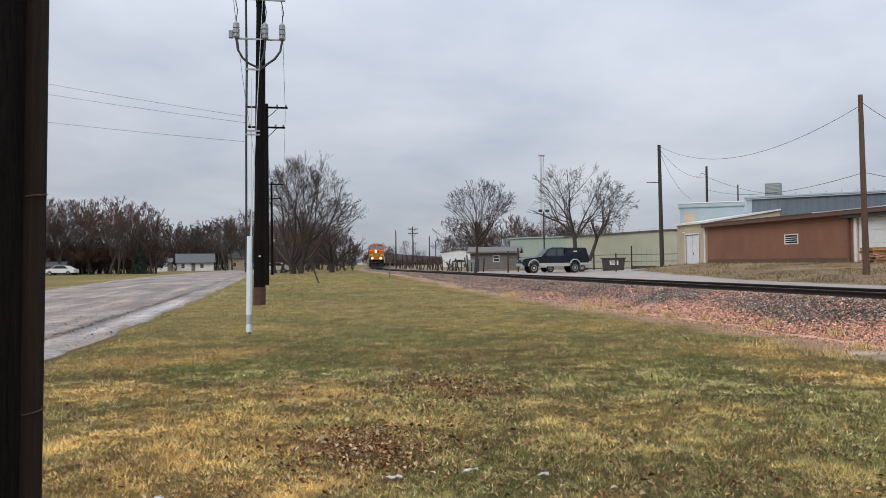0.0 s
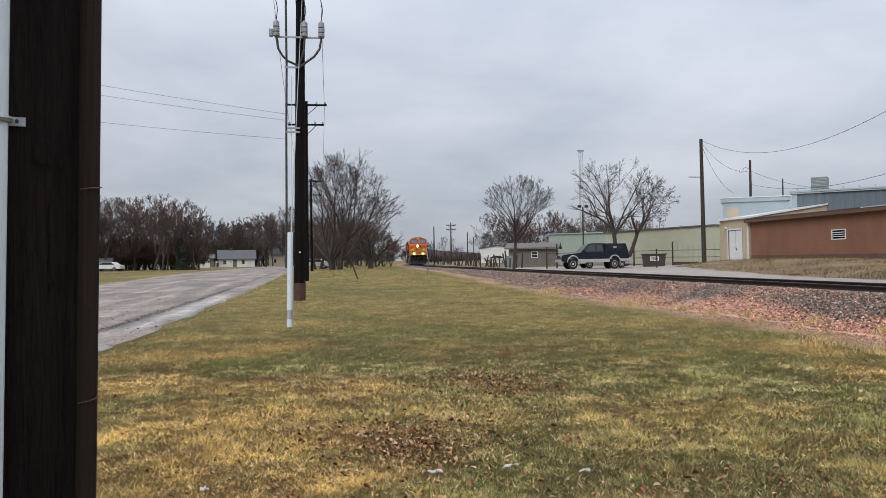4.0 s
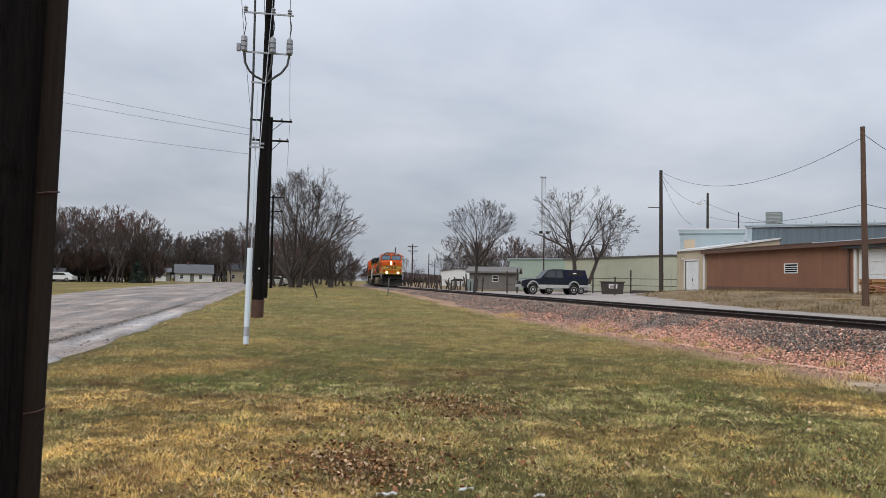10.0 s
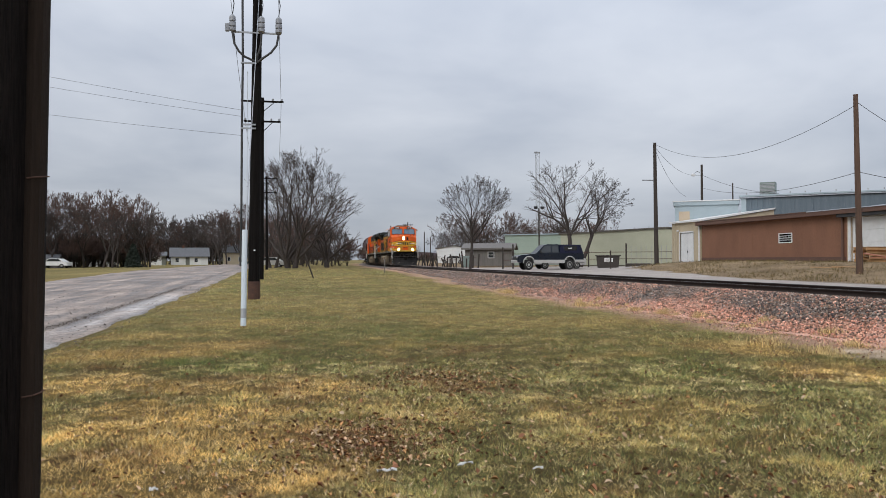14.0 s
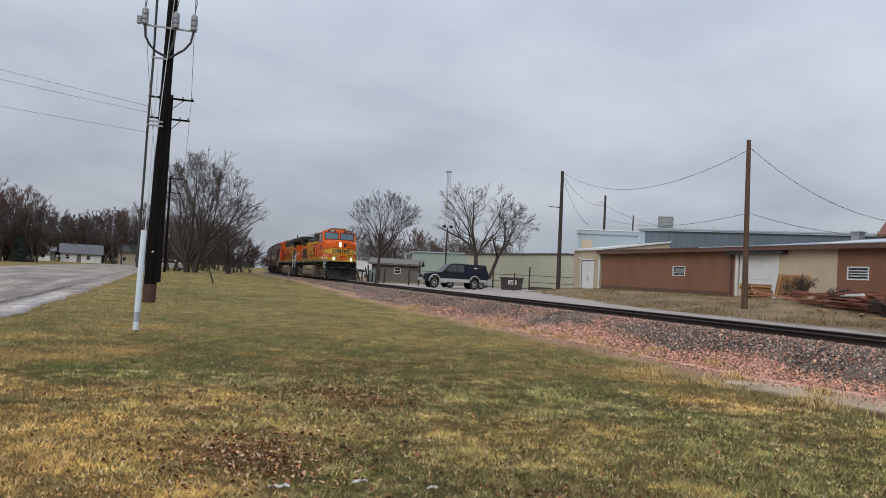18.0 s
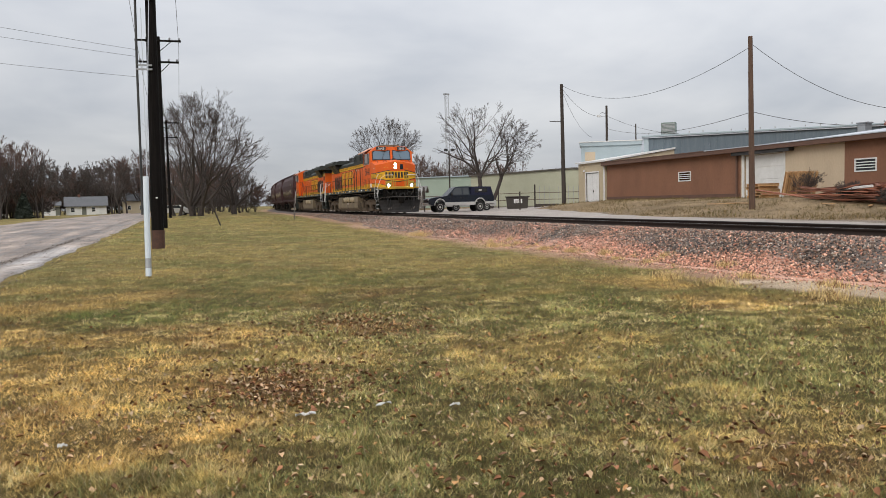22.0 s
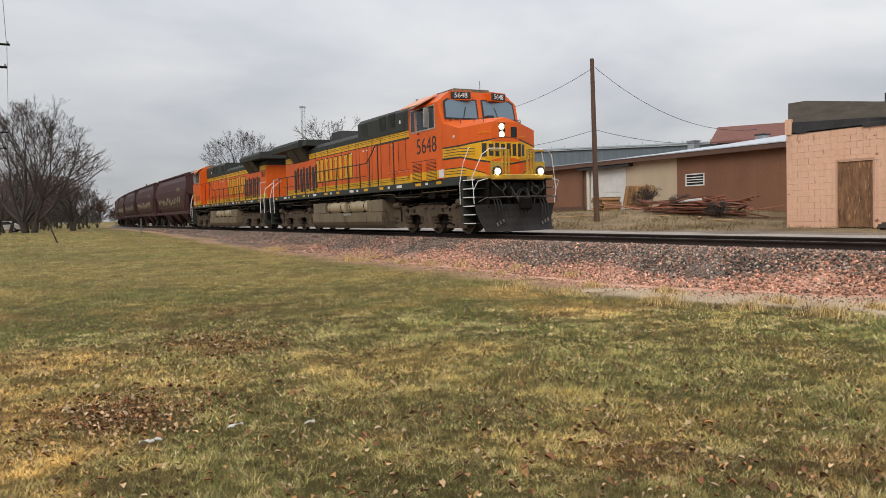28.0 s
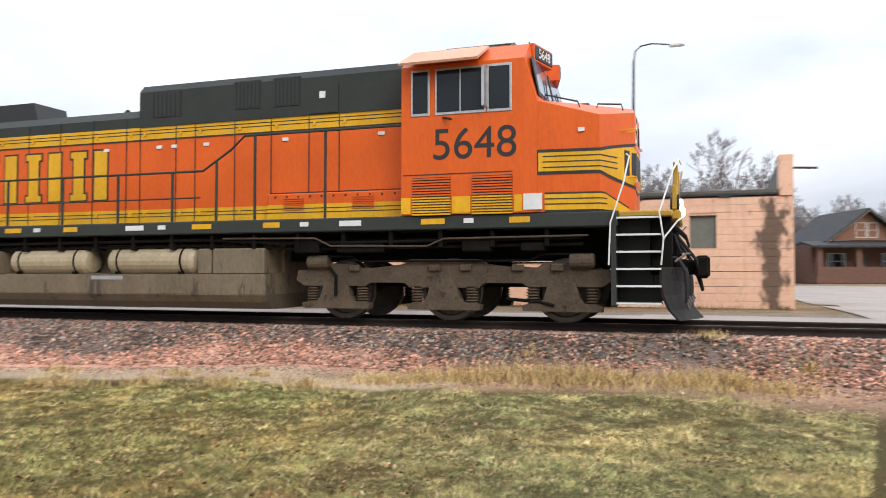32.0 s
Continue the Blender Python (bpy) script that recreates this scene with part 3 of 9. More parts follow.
BLOBS = [  # patches of the lawn: x, y, radius, kind
    (-1.4, 7.9, 1.7, 0), (-0.5, 7.3, 1.4, 0), (-0.9, 6.0, 1.3, 0), (-0.1, 5.8, 0.7, 0), (0.3, 9.6, 0.9, 0), (-1.0, 9.9, 0.9, 0), (0.6, 6.85, 0.5, 1), (2.0, 9.5, 0.8, 1),
    (-1.0, 20.0, 1.6, 0), (-1.5, 32.0, 1.5, 0), (7.6, 12.2, 1.3, 0), (7.4, 9.4, 1.1, 0), (3.3, 3.6, 0.5, 1), (4.3, 2.7, 0.4, 1), (8.8, 18.0, 1.6, 0), (9.0, 30.0, 2.0, 0), (9.6, 40.0, 2.2, 0), (-1.6, 12.4, 0.7, 2), (-2.4, 10.4, 1.2, 0), (-2.7, 13.6, 1.5, 0), (-1.0, 14.6, 1.2, 0), (-3.0, 17.0, 1.2, 0), (7.7, 0.6, 0.7, 0), (6.8, -1.3, 0.8, 0)]


def lawn_tint(x, y):
    """Colour of the turf from place to place: green, straw and brown."""
    x, y = np.asarray(x, float), np.asarray(y, float)
    n1, n2, n3 = vnoise(x, y, 1.9, 11), vnoise(x, y, 0.55, 12), vnoise(x, y, 6.0, 13)
    n4 = vnoise(x, y, 0.17, 17)
    straw = sstep(0.46, 0.74, 0.40 * n1 + 0.30 * n2 + 0.2 * n3 + 0.2 * n4) * 0.66
    brown = sstep(0.60, 0.85, 0.6 * vnoise(x, y, 1.3, 14) + 0.4 * vnoise(x, y, 0.35, 15)) * 0.6
    lush = sstep(0.55, 0.8, vnoise(x, y, 3.0, 16)) * 0.45
    q = x - TRACK_X - bend_off(y)
    straw = np.maximum(straw, sstep(-2.2, -0.3, q - toe(y)) * sstep(1.0, 0.4, q - toe(y)) * (0.35 + 0.4 * n2))
    for bx, by, r, k in BLOBS:
        f = sstep(1.15, 0.45, np.hypot(x - bx, y - by) / r + (n2 - 0.5) * 0.9 + (n4 - 0.5) * 0.5)
        if k == 0:
            straw = np.maximum(straw, f * 0.95)
        elif k == 1:
            brown = np.maximum(brown, f * 0.55)
        else:
            lush = np.maximum(lush, f)
    g = np.array([0.225, 0.195, 0.068])
    c = g + (np.array([0.155, 0.195, 0.055]) - g) * lush[..., None]
    # paling with distance from the camera, put into the turf colour
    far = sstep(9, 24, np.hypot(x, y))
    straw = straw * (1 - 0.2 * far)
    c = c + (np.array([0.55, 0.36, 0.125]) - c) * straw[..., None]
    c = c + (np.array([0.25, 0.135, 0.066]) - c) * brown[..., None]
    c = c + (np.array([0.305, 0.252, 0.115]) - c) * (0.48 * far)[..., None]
    # paled again by bearing from the camera, off towards the near track
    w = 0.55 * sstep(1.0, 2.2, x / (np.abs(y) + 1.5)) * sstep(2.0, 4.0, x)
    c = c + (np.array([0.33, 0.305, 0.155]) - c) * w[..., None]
    # tone by clump, its darks standing in for shade in the gaps
    return c * (0.62 + 0.5 * n4 + 0.26 * vnoise(x, y, 0.45, 18))[..., None]


def grid_lines(lo, hi, dense_lo, dense_hi, step, grow=1.18):
    a = list(np.arange(dense_lo, dense_hi + 1e-6, step))
    s, v = step, dense_hi
    while v < hi:
        s *= grow
        v += s
        a.append(min(v, hi))
    s, v = step, dense_lo
    while v > lo:
        s *= grow
        v -= s
        a.insert(0, max(v, lo))
    return np.array(a)


def sheet(name, xs, ys, zf, tint, material, keep=None):
    X, Y = np.meshgrid(xs, ys)
    Z = zf(X, Y)
    nx, ny = len(xs), len(ys)
    i = np.arange(nx * ny).reshape(ny, nx)
    f = np.stack([i[:-1, :-1], i[:-1, 1:], i[1:, 1:], i[1:, :-1]], -1).reshape(-1, 4)
    if keep is not None:
        cx, cy = X.ravel()[f].mean(1), Y.ravel()[f].mean(1)
        f = f[keep(cx, cy)]
    v = np.stack([X, Y, Z], -1).reshape(-1, 3)
    t = tint(X.ravel(), Y.ravel())
    used = np.unique(f)
    back = np.full(len(v), -1)
    back[used] = np.arange(len(used))
    ob = raw(name, v[used], back[f], material, t[used])
    for p in ob.data.polygons:
        p.use_smooth = True
    return ob


def pale_patch(x, y):
    """The bare damp sand between the lawn and the ballast, ragged at its edges."""
    n = vnoise(x, y, 0.9, 61) * 0.5 + vnoise(x, y, 0.3, 62) * 0.5
    mid = TRACK_X + toe(y) - 0.62 + 0.7 * (vnoise(y, y * 0 + 2, 1.7, 66) - 0.5)
    return sstep(0.30, 0.60, sstep(1.1, 0.35, np.abs(x - mid) / 1.35) * sstep(1.05, 0.6, np.abs(y - 7.4) / 4.8) * (0.2 + 1.4 * n))


def dirt_edge(x, y):
    """Bare pinkish dirt and grit that thins out from the ballast into the lawn."""
    q = x - TRACK_X - bend_off(y) - toe(y)
    n = 0.5 * vnoise(x, y, 1.4, 57) + 0.3 * vnoise(x, y, 0.4, 58) + 0.2 * vnoise(x, y, 0.12, 59)
    return sstep(0.42, 0.66, n + 0.42 * sstep(-1.9, 0.0, q)) * sstep(-2.1, -0.5, q) * sstep(1.2, 0.3, q) * 0.85


def ground_tint(x, y):
    c = lawn_tint(x, y)
    dist = np.hypot(x, y)
    # shade between the blades, painted as a dark ground colour, strongest up close
    shaded_soil = np.array([0.060, 0.044, 0.022])
    k = 0.40 + 0.40 * sstep(30, 6, dist)
    c = c * (1 - k[..., None]) + shaded_soil * k[..., None]
    q = x - TRACK_X - bend_off(y)
    lot = sstep(1.0, 2.5, q)
    n = vnoise(x, y, 2.2, 21) * 0.5 + vnoise(x, y, 0.5, 22) * 0.5
    dirt = np.array([0.235, 0.168, 0.112]) * (0.5 + 1.0 * n)[..., None]
    dry = np.array([0.24, 0.180, 0.100]) * (0.5 + 1.0 * n)[..., None]
    m = sstep(18.5, 20.0, x)[..., None]
    c2 = np.array([0.24, 0.20, 0.165]) * (0.8 + 0.4 * n)[..., None] * (1 - m) + (dirt * 0.55 + dry * 0.45) * m
    c = c * (1 - lot[..., None]) + c2 * lot[..., None]
    pink = dirt_edge(x, y)[..., None]
    c = c * (1 - pink) + np.array([0.44, 0.275, 0.195]) * pink * (0.6 + 0.8 * n)[..., None]
    n = vnoise(x, y, 0.9, 61) * 0.7 + vnoise(x, y, 0.3, 62) * 0.3
    pale = pale_patch(x, y)[..., None]
    return c * (1 - pale) + np.array([0.54, 0.42, 0.30]) * pale * (0.6 + 0.8 * n)[..., None]


GX = grid_lines(-2500, 2500, -9, 30, 0.22)
GY = grid_lines(-2500, 2500, -5, 34, 0.24)
ground = tagged(sheet("ground", GX, GY, height, ground_tint, "shaded_soil"), "mown winter lawn, green and straw, with bare dirt beyond the track", "ground", kind="structure")

# the wide gravelly road beside the lawn
def road_edge(y):
    return -4.25 + 0.25 * (vnoise(y, y * 0 + 3, 2.7, 31) - 0.5) + 0.25 * (vnoise(y, y * 0 + 9, 0.8, 32) - 0.5)


def road_z(x, y):
    return height(x, y) + 0.03 - 0.10 * sstep(0.35, 0.0, road_edge(y) - x) - 0.10 * sstep(0.4, 0.0, x + 16.2)


def road_tint(x, y):
    n = vnoise(x, y, 1.6, 33) * 0.4 + vnoise(x, y, 0.4, 34) * 0.3 + vnoise(x, y * 0.12, 0.7, 35) * 0.5
    c = np.array([0.255, 0.205, 0.172])[None] * (0.30 + 1.15 * n)[:, None]
    # damp margin: the sky's sheen on it is painted as a pale colour
    wet_sheen = sstep(0.75, 0.4, np.abs(x + 4.95)) * sstep(0.25, 0.5, vnoise(x, y * 0.25, 0.9, 36))
    rut = sstep(0.35, 0.05, np.abs(x + 5.75 + 0.25 * (vnoise(y, y * 0, 3.0, 37) - 0.5)))
    c = c * (1 - 0.4 * rut[:, None])
    wet_sheen = wet_sheen * sstep(48, 28, y) * (0.35 + 0.65 * sstep(0.35, 0.55, vnoise(x, y, 0.5, 38) * 0.5 + vnoise(x, y * 0.4, 1.3, 39) * 0.5))
    return c * (1 - 0.7 * wet_sheen[:, None]) + np.array([0.43, 0.405, 0.39]) * (0.7 * wet_sheen[:, None])


ys = grid_lines(-120, 900, 8, 70, 0.35, 1.12)
road = tagged(sheet("road", np.concatenate([np.arange(-16.3, -6.2, 0.3), np.arange(-6.2, -3.7, 0.1)]), ys, road_z, road_tint, "roadway"), "worn grey-brown gravel and asphalt road, damp edge coloured pale for sky sheen", "road", kind="structure")

# the gravel lane and yard beyond the track
def lane_tint(x, y):
    n = vnoise(x, y, 1.4, 41) * 0.5 + vnoise(x, y, 0.3, 42) * 0.4 + 0.1
    return np.array([0.33, 0.285, 0.25])[None] * (0.7 + 0.5 * n)[:, None]


def lane_edge(y):
    return 17.5 + 0.185 * np.clip(np.asarray(y, float) - 20, 0, 60)


def lane_keep(x, y):
    w = (vnoise(x, y, 2.5, 43) - 0.5) * 1.6
    lane = (x > 15.7) & (x < lane_edge(y) + 0.5 * w)
    yard = (x > 15.7) & (x < 48) & (y > 48 + 0.6 * w + 0.37 * (x - 22.5)) & (y < 74)
    return (lane & (y > -60) & (y < 74)) | yard | ((x > 15.7) & (y < -3.6 + w * 0.3) & (y > -60) & (x < 67))


lane = tagged(sheet("gravel_lane", np.arange(15.6, 67.2, 0.5), np.arange(-60, 75, 0.5), lambda x, y: height(x, y) + 0.025, lane_tint, "gravel", lane_keep), "pale gravel lane and yard beyond the track", "gravel lane", kind="structure")


# ---- the railway ----
def sweep(name, prof, s0, s1, step, material, parent=None, smooth=False):
    """A profile of (offset, height) pushed along the track."""
    ss = np.arange(s0, s1 + step / 2, step)
    v, f, k = [], [], len(prof)
    for s in ss:
        x, y, a = track_at(s)
        for o, z in prof:
            v.append((x + o * math.cos(a), y - o * math.sin(a), z))
    for i in range(len(ss) - 1):
        for j in range(k):
            a, b = i * k + j, i * k + (j + 1) % k
            f.append((a, b, b + k, a + k))
    return raw(name, v, f, material, None, parent)


track = empty("railway_track", pose(0, 0, 0), "single railway track on grey and pink stone ballast", "railway track", kind="structure")
for side in (-0.755, 0.755):
    z = RAIL_Z
    prof = [(side - 0.07, z - 0.17), (side + 0.07, z - 0.17), (side + 0.07, z - 0.155), (side + 0.012, z - 0.13), (side + 0.012, z - 0.05), (side + 0.036, z - 0.035), (side + 0.036, z - 0.006), (side + 0.03, z - 0.002), (side - 0.03, z - 0.002), (side - 0.036, z - 0.006), (side - 0.036, z - 0.035), (side - 0.012, z - 0.05), (side - 0.012, z - 0.13), (side - 0.07, z - 0.155)]
    sweep("rail", prof, -120, 520, 4.0, "rail", track)
    sweep("rail_head", [(side - 0.022, z - 0.003), (side + 0.022, z - 0.003), (side + 0.022, z), (side - 0.022, z)], -120, 520, 4.0, "railtop", track)

# the sloping bed of stone under it
def bed_z(q, y, low):
    """Height of the ballast at offset q: level under the rails, then a slope down to its toe."""
    t = toe(y)
    k = np.clip((q + 1.35) / (t + 1.35), 0, 1)
    prof = np.interp(k, [0, 0.12, 0.35, 0.62, 0.85, 1.0], [0.0, 0.06, 0.36, 0.72, 0.92, 1.0])
    near = 0.665 + (np.minimum(low, 0.6) + 0.02 - 0.665) * prof
    return np.where(q < 0, near, np.maximum(np.interp(q, [0, 1.3, 2.3], [0.665, 0.665, 0.60]), low + 0.01))


def bed_tint(q, y):
    n = vnoise(q, y, 0.35, 51) * 0.6 + vnoise(q, y, 1.7, 52) * 0.4
    k = (q + 1.35) / (toe(y) + 1.35)
    pink = np.clip(sstep(0.50, 0.76, k + 0.35 * (vnoise(q, y, 2.6, 53) - 0.5)) * (0.35 + 0.65 * sstep(1, 7, y)) + 0.3 * sstep(0.62, 0.75, vnoise(q, y, 2.0, 54)), 0, 1) * (0.10 + 0.90 * sstep(42, 20, y))
    grey = np.array([0.125, 0.100, 0.085])
    rose = np.array([0.50, 0.285, 0.205])
    c = grey + (rose - grey) * pink[..., None]
    dark = sstep(1.1, 0.6, np.abs(q))[..., None]
    return (c * (0.55 + 0.8 * n)[..., None]) * (1 - 0.45 * dark)


def bed_mesh():
    ss = np.concatenate([np.arange(-120, -8, 4.0), np.arange(-8, 45, 0.3), np.arange(45, 130, 1.0), np.arange(130, 520, 6.0)])
    us = np.linspace(0, 1, 44)
    v, t = [], []
    for s in ss:
        x, y, a = track_at(float(s))
        t0 = float(toe(s)) - 0.2
        qs = t0 + us * (2.3 - t0)
        jit = 0.05 * (vnoise(qs, qs * 0 + s, 0.3, 55) - 0.5)
        gx, gy = x + qs * math.cos(a), y - qs * math.sin(a)
        low = height(gx, gy)
        zz = bed_z(qs, qs * 0 + s, low) + jit * (qs > t0 + 0.25)
        zz = np.where(qs < t0 + 0.12, low - 0.03, zz)
        v.append(np.stack([gx, gy, zz], -1))
        t.append(bed_tint(qs, qs * 0 + s))
    n, k = len(ss), len(us)
    i = np.arange(n * k).reshape(n, k)
    f = np.stack([i[:-1, :-1], i[:-1, 1:], i[1:, 1:], i[1:, :-1]], -1).reshape(-1, 4)
    return tagged(raw("ballast_bed", np.concatenate(v), f, "gravel", np.concatenate(t)), "sloping bed of crushed grey and pink stone", "track ballast", kind="structure")


bed_mesh()


# ---- the train ----
def text(name, body, size, m, material, parent, depth=0.004):
    cu = bpy.data.curves.new(name, "FONT")
    cu.body, cu.size, cu.extrude, cu.align_x, cu.align_y = body, size, depth, "CENTER", "CENTER"
    cu.materials.append(M[material])
    ob = new(name, cu)
    ob.parent = parent
    ob.matrix_basis = m
    return ob


def ribbon(path, u0, u1, zlo, zhi, off, thick=0.006, steps=24):
    """A thin band that follows a plan path from length u0 to u1; zlo and zhi are heights or functions of the length."""
    pts = [Vector((*p, 0)) for p in path]
    cum = [0.0]
    for a, b in zip(pts, pts[1:]):
        cum.append(cum[-1] + (b - a).length)
    us = sorted({u0, u1, *[u0 + (u1 - u0) * k / steps for k in range(steps + 1)], *[c for c in cum if u0 < c < u1]})
    bm = bmesh.new()
    rows = []
    for u in us:
        i = max(0, min(len(pts) - 2, sum(c <= u + 1e-6 for c in cum) - 1))
        d = (pts[i + 1] - pts[i]).normalized()
        n = Vector((d.y, -d.x, 0))
        if i and abs(u - cum[i]) < 1e-5:
            d0 = (pts[i] - pts[i - 1]).normalized()
            n = (n + Vector((d0.y, -d0.x, 0))).normalized()
        p = pts[i] + (pts[i + 1] - pts[i]).normalized() * (u - cum[i])
        lo = zlo(u) if callable(zlo) else zlo
        hi = zhi(u) if callable(zhi) else zhi
        rows.append([bm.verts.new((p + n * o) + Vector((0, 0, z))) for o, z in ((off, lo), (off, hi), (off - thick, hi), (off - thick, lo))])
    for a, b in zip(rows, rows[1:]):
        for k in range(4):
            bm.faces.new((a[k], b[k], b[(k + 1) % 4], a[(k + 1) % 4]))
    bm.faces.new(rows[0])
    bm.faces.new(rows[-1][::-1])
    bmesh.ops.recalc_face_normals(bm, faces=bm.faces)
    return bm


NOSE_PATH = [(6.57, -1.52), (8.55, -1.52), (9.88, -1.42), (10.35, -0.5), (10.35, 0.5), (9.88, 1.42), (8.55, 1.52), (6.57, 1.52)]


def wheelset(parent, x, r, gauge=0.75):
    bm = bmesh.new()
    turn = pose(0, 0, 0, 90, 0, 0)
    for s in (-1, 1):
        m = turn @ Matrix.Translation((0, 0, s * gauge))
        lathe(bm, [(0.10, -0.07), (r * 0.42, -0.06), (r * 0.80, -0.02), (r * 0.84, -0.065), (r, -0.065), (r, 0.05), (r + 0.025, 0.06), (r + 0.025, 0.085), (r * 0.84, 0.085), (r * 0.8, 0.03), (0.10, 0.06)] if s < 0 else [(0.10, -0.06), (r * 0.8, -0.03), (r * 0.84, -0.085), (r + 0.025, -0.085), (r + 0.025, -0.06), (r, -0.05), (r, 0.065), (r * 0.84, 0.065), (r * 0.80, 0.02), (r * 0.42, 0.06), (0.10, 0.07)], m, 28)
    lathe(bm, [(0.09, -1.0), (0.09, 1.0)], turn, 10)
    ob = part("wheelset", bm, "steel", parent, "steel wheels on an axle")
    ob.matrix_basis = pose(x, 0, r)
    return ob


def coil(bm, x, y, z0, z1, r):
    n = 6
    prof = [(r * (0.62 if k % 2 else 1.0), z0 + (z1 - z0) * k / (2 * n)) for k in range(2 * n + 1)]
    lathe(bm, prof, Matrix.Translation((x, y, 0)), 12)


def six_wheel_truck(loco, cx):
    """A three-axle truck: two cast side frames with pedestals, springs and bearings, and three wheelsets."""
    half = [(0, 1.06), (0.62, 1.06), (0.72, 0.98), (1.25, 0.92), (1.62, 0.92), (1.72, 0.99), (2.35, 0.99), (2.45, 0.88), (2.78, 0.88), (2.82, 0.70), (2.66, 0.60), (1.45, 0.60), (1.36, 0.66), (0.72, 0.66), (0.62, 0.58), (0, 0.58)]
    outline = half + [(-x, z) for x, z in half[::-1][1:-1]]
    tr = part("truck_bolster", B(cx - 0.35, cx + 0.35, -0.95, 0.95, 0.62, 0.98, 0.03), "under", loco)
    part("truck_beam", B(cx - 2.4, cx + 2.4, -0.45, 0.45, 0.58, 0.86, 0.03), "under", loco)
    for s in (-1, 1):
        y0, y1 = (-1.20, -1.02) if s < 0 else (1.02, 1.20)
        fr = part("side_frame", P([(cx + x, z) for x, z in outline], "y", y0, y1), "truck", loco, "cast steel side frame caked with pale dust")
        for x in (-2.02, 0, 2.02):
            bm = bmesh.new()
            prism(bm, [(cx + x - 0.64, 0.20), (cx + x + 0.64, 0.20), (cx + x + 0.66, 0.30), (cx + x + 0.36, 0.335), (cx + x + 0.29, 0.42), (cx + x + 0.22, 0.68), (cx + x + 0.12, 0.73), (cx + x - 0.12, 0.73), (cx + x - 0.22, 0.68), (cx + x - 0.29, 0.42), (cx + x - 0.36, 0.335), (cx + x - 0.66, 0.30)], "y", *sorted((s * 1.03, s * 1.235)))
            part("axle_box", bm, "truck", fr)
        for x in (-2.02, 0, 2.02):
            bm = bmesh.new()
            lathe(bm, [(0.155, 0.0), (0.155, 0.05), (0.13, 0.07), (0.09, 0.055), (0.085, 0.09), (0.03, 0.095)], Matrix.Translation((cx + x, s * 1.225, 0.48)) @ pose(0, 0, 0, 90 * s, 0, 0), 18)
            part("bearing_cap", bm, "under" if x else "truck", fr)
        for x in (-0.49, 0.49, 1.53, 2.51, -1.53, -2.51):
            bm = bmesh.new()
            coil(bm, cx + x, s * 1.13, 0.31, 0.60, 0.115)
            part("coil_spring", bm, "truck", fr)
        bm = bmesh.new()
        for x in (-1.05, 1.05, 1.55, -1.55):
            lathe(bm, [(0.075, 0), (0.075, 0.012)], Matrix.Translation((cx + x, s * 1.2, 0.80)) @ pose(0, 0, 0, 90 * s, 0, 0), 14)
        part("frame_hole", bm, "trim", fr)
        for x in (-2.35, 2.35):
            bm = bmesh.new()
            lathe(bm, [(0.06, -0.2), (0.125, -0.19), (0.125, 0.17), (0.10, 0.2)], Matrix.Translation((cx + x, s * 1.22, 1.02)) @ pose(0, 0, 0, 0, 90, 0), 14)
            part("brake_cylinder", bm, "truck", fr)
        bm = bmesh.new()
        yy = s * 1.25
        tube(bm, [(cx - 2.4, yy, 1.12), (cx - 1.7, yy, 1.12), (cx - 1.55, yy, 1.03), (cx + 1.5, yy, 1.03), (cx + 1.7, yy, 1.13), (cx + 2.5, yy, 1.13)], 0.018, 6)
        tube(bm, [(cx - 2.2, yy - s * 0.04, 0.98), (cx - 2.0, yy, 0.78), (cx - 2.0, yy, 0.42)], 0.03, 6)
        tube(bm, [(cx + 1.1, yy - s * 0.04, 0.40), (cx + 1.6, yy - s * 0.04, 0.36), (cx + 1.9, yy, 0.30)], 0.03, 6)
        part("brake_pipe", bm, "under", fr)
        for x in (-1.75, -0.25, 0.3, 1.2, 1.85):
            part("brake_bracket", B(cx + x, cx + x + 0.2, *sorted((s * 1.19, s * 1.26)), 0.86, 0.97, 0.012), "truck", fr)
    for x in (-2.02, 0, 2.02):
        wheelset(loco, cx + x, 0.53)


def handrail(loco, s, pts, posts, material="green"):
    bm = bmesh.new()
    tube(bm, pts, 0.021, 6)
    r = part("handrail", bm, material, loco)
    for x, z in posts:
        part("handrail_post", T([(x, s * 1.45, 1.70), (x, s * 1.45, z)], 0.026, 6), material, r)


def mark_bars(bm, x0, x1, z0, z1, y0, y1, grow):
    """Plain upright slabs standing for the railway's mark, the first one with broad feet."""
    g, f = grow, 0.12
    prism(bm, [(x0 - 0.05 - g, z0 - g), (x0 + 0.35 + g, z0 - g), (x0 + 0.35 + g, z0 + f + g), (x0 + 0.28 + g, z0 + f + g), (x0 + 0.28 + g, z1 - f - g), (x0 + 0.35 + g, z1 - f - g), (x0 + 0.35 + g, z1 + g), (x0 - 0.05 - g, z1 + g), (x0 - 0.05 - g, z1 - f - g), (x0 + 0.02 - g, z1 - f - g), (x0 + 0.02 - g, z0 + f + g), (x0 - 0.05 - g, z0 + f + g)], "y", y0, y1)
    box(bm, x1 - 0.42 - g, x1 - 0.10 + g, y0, y1, z0 - g, z1 + g)


